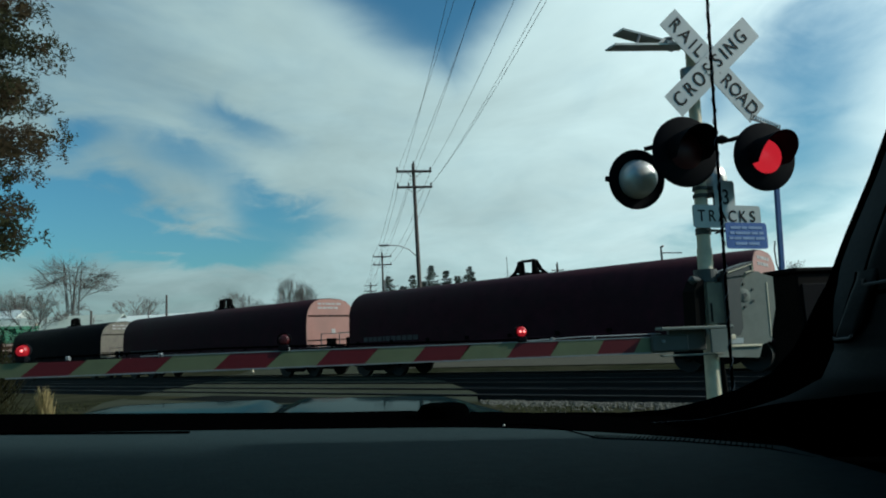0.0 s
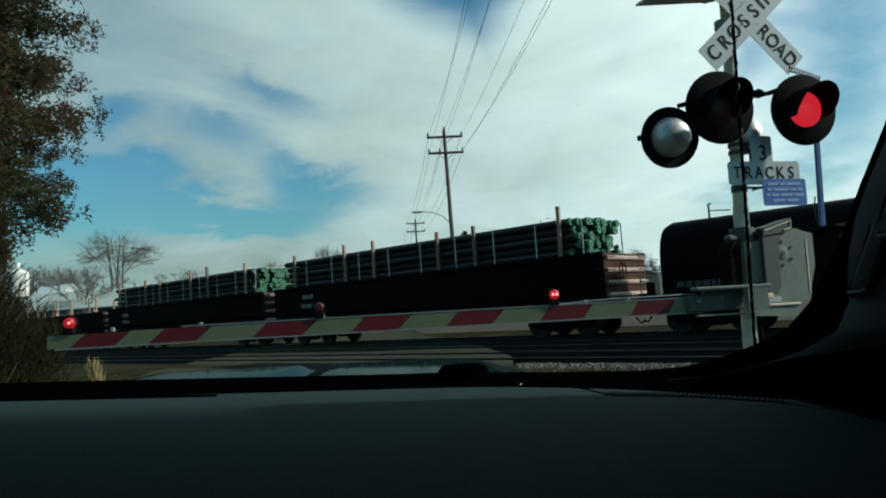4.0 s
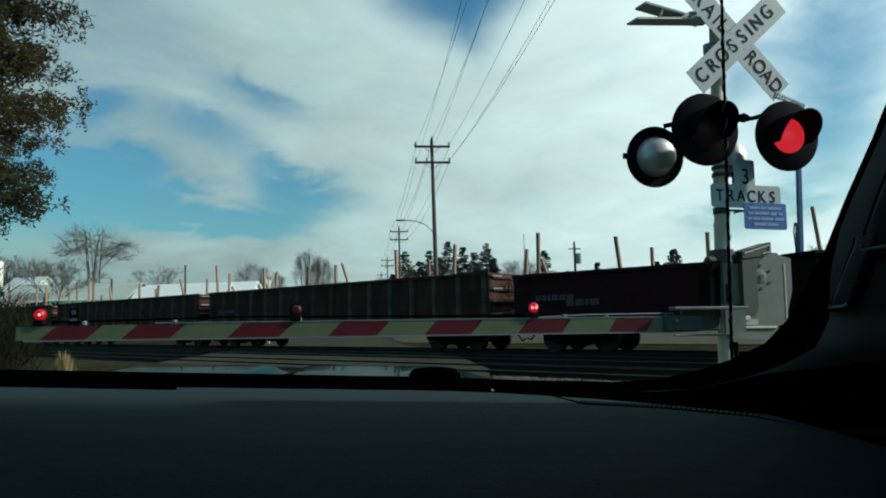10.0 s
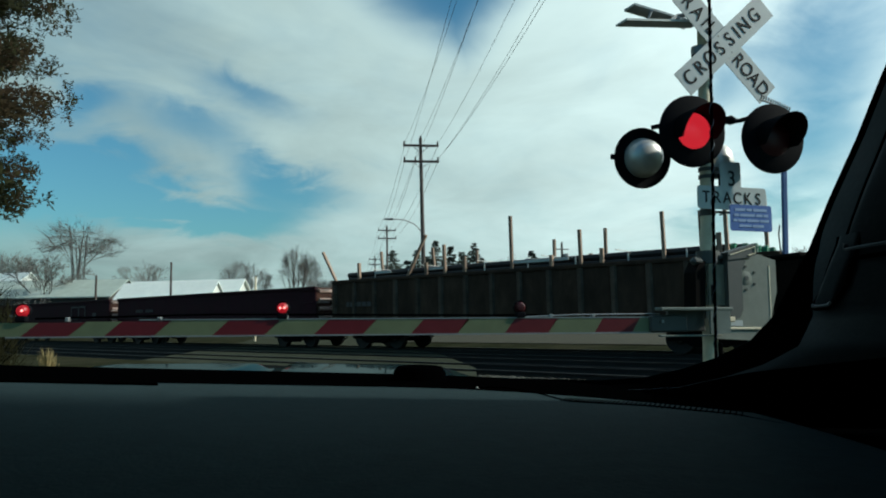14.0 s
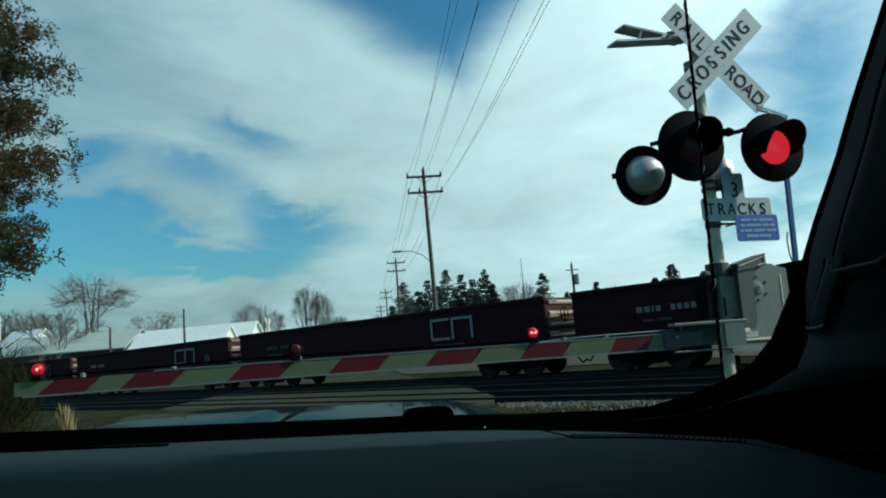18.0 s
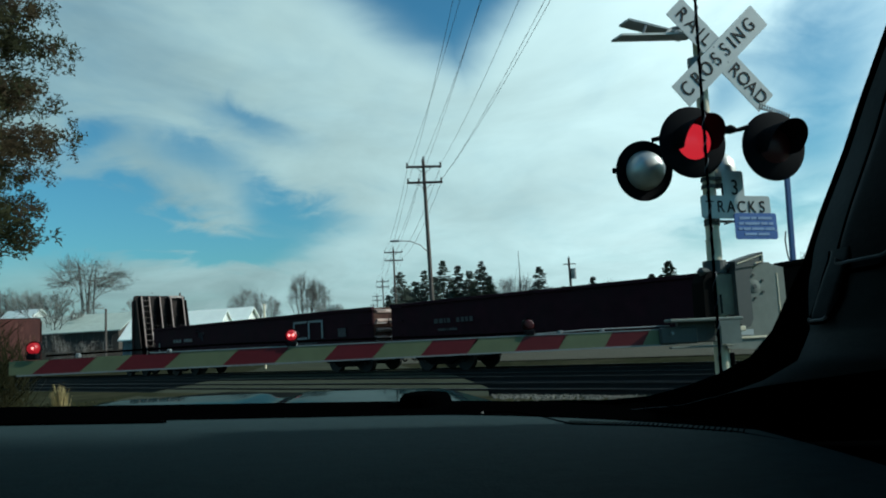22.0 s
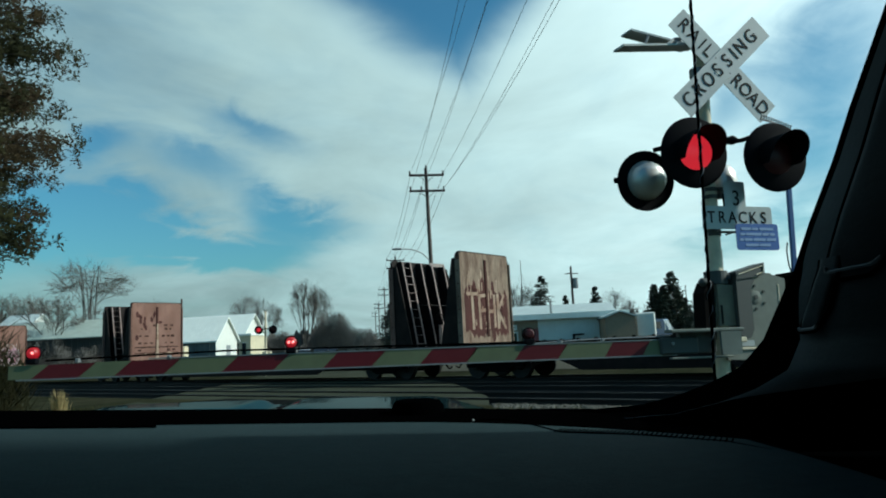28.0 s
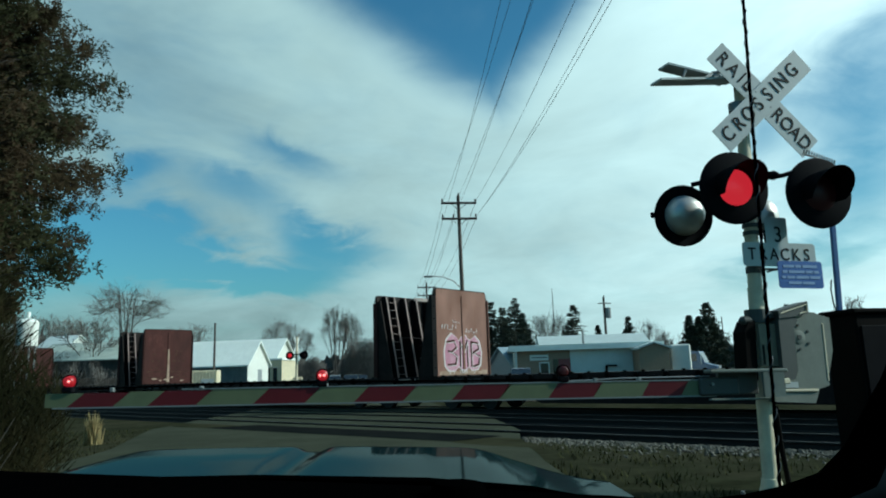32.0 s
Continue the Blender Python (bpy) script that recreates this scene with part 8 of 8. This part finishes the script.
        ring = [spot(1 - k / 24, 0, 0.0012) for k in range(25)] + [spot(0, k / 20, 0.0012) for k in range(1, 21)] + [spot(k / 24, 1, 0.0012) for k in range(1, 25)]
        part("panel_groove", MB().tube(ring, 0.0022, 5), RUBBER, panel)
        part("panel_lip", MB().tube([spot(0.025, k / 20, 0.0075) for k in range(2, 19)], 0.0016, 5), TRIML, panel)
    # unseen cabin shell added to keep the inside dark: roof, door, far side and rear
    part("roof_lining", MB().grid(lambda u, v: (cx + (u - 0.5) * 1.5, 0.67 - 2.85 * v - 0.1 * (2 * u - 1) ** 2, 1.60 - 0.05 * (2 * u - 1) ** 2 + 0.03 * math.sin(v * 3.14)), 16, 16), HEADLN, car, smooth=True)
    # unseen rails that close the gap where sun leaked onto the dash
    for s in (-1, 1):
        part("roof_rail", MB().box((cx + s * 0.92, -0.75, 1.565), (0.40, 2.24, 0.12), ch=0.03), HEADLN, car)
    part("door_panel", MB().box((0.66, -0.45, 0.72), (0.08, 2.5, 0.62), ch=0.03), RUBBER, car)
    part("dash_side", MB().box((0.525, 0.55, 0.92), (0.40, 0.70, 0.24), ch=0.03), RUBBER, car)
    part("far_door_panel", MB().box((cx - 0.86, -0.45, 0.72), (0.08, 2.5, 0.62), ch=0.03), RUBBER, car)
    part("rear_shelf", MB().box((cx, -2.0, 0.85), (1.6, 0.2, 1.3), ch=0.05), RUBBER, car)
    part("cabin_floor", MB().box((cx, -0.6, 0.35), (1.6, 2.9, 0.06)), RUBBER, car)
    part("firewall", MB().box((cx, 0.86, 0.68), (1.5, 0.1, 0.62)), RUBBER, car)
    for s in (-1, 1):
        seat = part("seat", MB().box((cx + s * 0.36, -0.55, 0.62), (0.52, 0.55, 0.2), ch=0.06), HEADLN, car)
        part("backrest", MB().box((cx + s * 0.36, -0.92, 1.0), (0.50, 0.16, 0.7), pose(0, 0, 0), ch=0.05), HEADLN, seat)
    # opaque walls in place of the side windows, added to block daylight
    for sx, nm in ((-0.84, "far_side_wall"), (0.70 - cx, "side_wall")):
        part(nm, MB().box((cx + sx, -0.58, 1.28), (0.04, 2.44, 0.72), ch=0.01), RUBBER, car)
    # unseen panel that keeps side light off the far end of the dash
    part("far_pillar_trim", MB().prism([(0.60, 0.98), (0.98, 0.98), (0.90, 1.12), (0.62, 1.58), (0.60, 1.58)], cx - 0.86, cx - 0.80, "x"), RUBBER, car)
    # opaque sheet in place of the rear window, added to block daylight
    part("rear_wall", MB().box((cx, -2.05, 1.3), (1.7, 0.05, 0.8)), RUBBER, car)
    for sx in (-0.80, 0.66 - cx):
        part("side_pillar", MB().box((cx + sx, -0.75, 1.3), (0.07, 0.25, 0.62), ch=0.02), TRIM, car)
    for xx in (cx - 0.78, cx + 0.78):
        for yy in (1.35, -1.5):
            part("wheel", MB().cyl((xx - 0.1, yy, 0.33), (xx + 0.1, yy, 0.33), 0.33, n=24), TYRE, car)
    part("front_body", MB().box((cx, 1.95, 0.60), (1.66, 0.5, 0.56), ch=0.12), HOODP, car)
    for s in (-1, 1):
        side = [(-2.45, 0.42), (-1.95, 0.30)] + [(-1.5 + 0.40 * math.cos(radians(a)), 0.33 + 0.40 * math.sin(radians(a))) for a in range(180, -1, -30)] + [(1.35 + 0.40 * math.cos(radians(a)), 0.33 + 0.40 * math.sin(radians(a))) for a in range(180, -1, -30)] + [(2.15, 0.32), (2.22, 0.62), (1.95, 0.84), (1.15, 0.92), (-2.2, 0.96), (-2.5, 0.85)]
        xa = cx + s * 0.90
        part("body_side", MB().prism(side, min(xa, xa - s * 0.03), max(xa, xa - s * 0.03), "x"), HOODP, car, "dark green painted body side")
        part("side_glass", MB().prism([(-1.9, 0.97), (0.62, 0.97), (0.30, 1.50), (-1.5, 1.50)], cx + s * 0.875 - 0.004, cx + s * 0.875 + 0.004, "x"), DARKWIN, car, "dark tinted side glass")
        part("door_handle", MB().box((cx + s * 0.915, -0.55, 0.84), (0.03, 0.2, 0.035), ch=0.01), HOODP, car)
        part("tail_lamp", MB().box((cx + s * 0.72, -2.47, 0.80), (0.22, 0.06, 0.16), ch=0.02), LENSOFF, car, "red tail lamp")
        part("head_lamp", MB().box((cx + s * 0.62, 2.19, 0.66), (0.30, 0.06, 0.14), ch=0.02), GALV, car, "clear head lamp")
    part("roof_panel", MB().grid(lambda u, v: (cx + (u - 0.5) * 1.62, 0.66 - 2.75 * v - 0.10 * (2 * u - 1) ** 2, 1.68 - 0.09 * (2 * u - 1) ** 4 + 0.03 * math.sin(v * 3.14) - 0.16 * max(0.0, v - 0.85)), 16, 16), HOODP, car, "dark green roof", True)
    part("tail_panel", MB().box((cx, -2.44, 0.68), (1.72, 0.06, 0.52), ch=0.03), HOODP, car)
    part("rear_glass", MB().add([(cx - 0.72, -2.42, 0.95), (cx + 0.72, -2.42, 0.95), (cx + 0.62, -2.12, 1.58), (cx - 0.62, -2.12, 1.58), (cx - 0.72, -2.43, 0.95), (cx + 0.72, -2.43, 0.95), (cx + 0.62, -2.13, 1.58), (cx - 0.62, -2.13, 1.58)], [(0, 1, 2, 3), (7, 6, 5, 4), (0, 4, 5, 1), (1, 5, 6, 2), (2, 6, 7, 3), (3, 7, 4, 0)]), DARKWIN, car, "dark rear glass")
    whip = [(0.487 + 0.0155 * f, 1.03, 0.88 + 1.1 * f) for f in (i / 20 for i in range(21))]
    coil = [(0.487 + 0.0155 * f + 0.0031 * math.cos(f * 190), 1.03 + 0.0031 * math.sin(f * 190), 0.88 + 1.1 * f) for f in (i / 360 for i in range(361))]
    antenna = part("antenna", MB().tube(whip, 0.0024, 8).cyl((0.487, 1.03, 0.84), (0.487, 1.03, 0.90), 0.010, 0.006, n=10), RUBBER, car, "thin black whip antenna")
    part("antenna_winding", MB().tube(coil, 0.0007, 4), TRIM, antenna, "fine wire winding")


# ---- build ----
make_ground()
make_road()
make_lot()
make_tracks()
make_signal()
make_gate()
blue_post()
far_signal()
make_poles()
make_buildings()
make_trees()
grass_stuff()
make_car()
make_train()


def motions():
    """The train runs through; the lamps of the crossing flash in turn."""
    for car, mark in TRAIN:
        walk(car, [(t, track_pose(run - mark, TRACKS[2])) for t, run in RUN])
    for side, inserts in LIT.items():
        for ob, near, far in inserts:
            rows, k = [], int(math.floor((0.0 - FLASH_0) / FLASH_T))

            def where(n):
                on = (n % 2 == 0) == (side == "right")
                return pose(0, near if on else far, 0)

            rows.append((0.0, where(k)))
            t = FLASH_0 + (k + 1) * FLASH_T
            while t < 31.9:
                rows.append((round(t, 3) - 0.034, where(k)))
                rows.append((round(t, 3), where(k + 1)))
                k += 1
                t += FLASH_T
            rows.append((32.0, where(k)))
            walk(ob, rows)


motions()
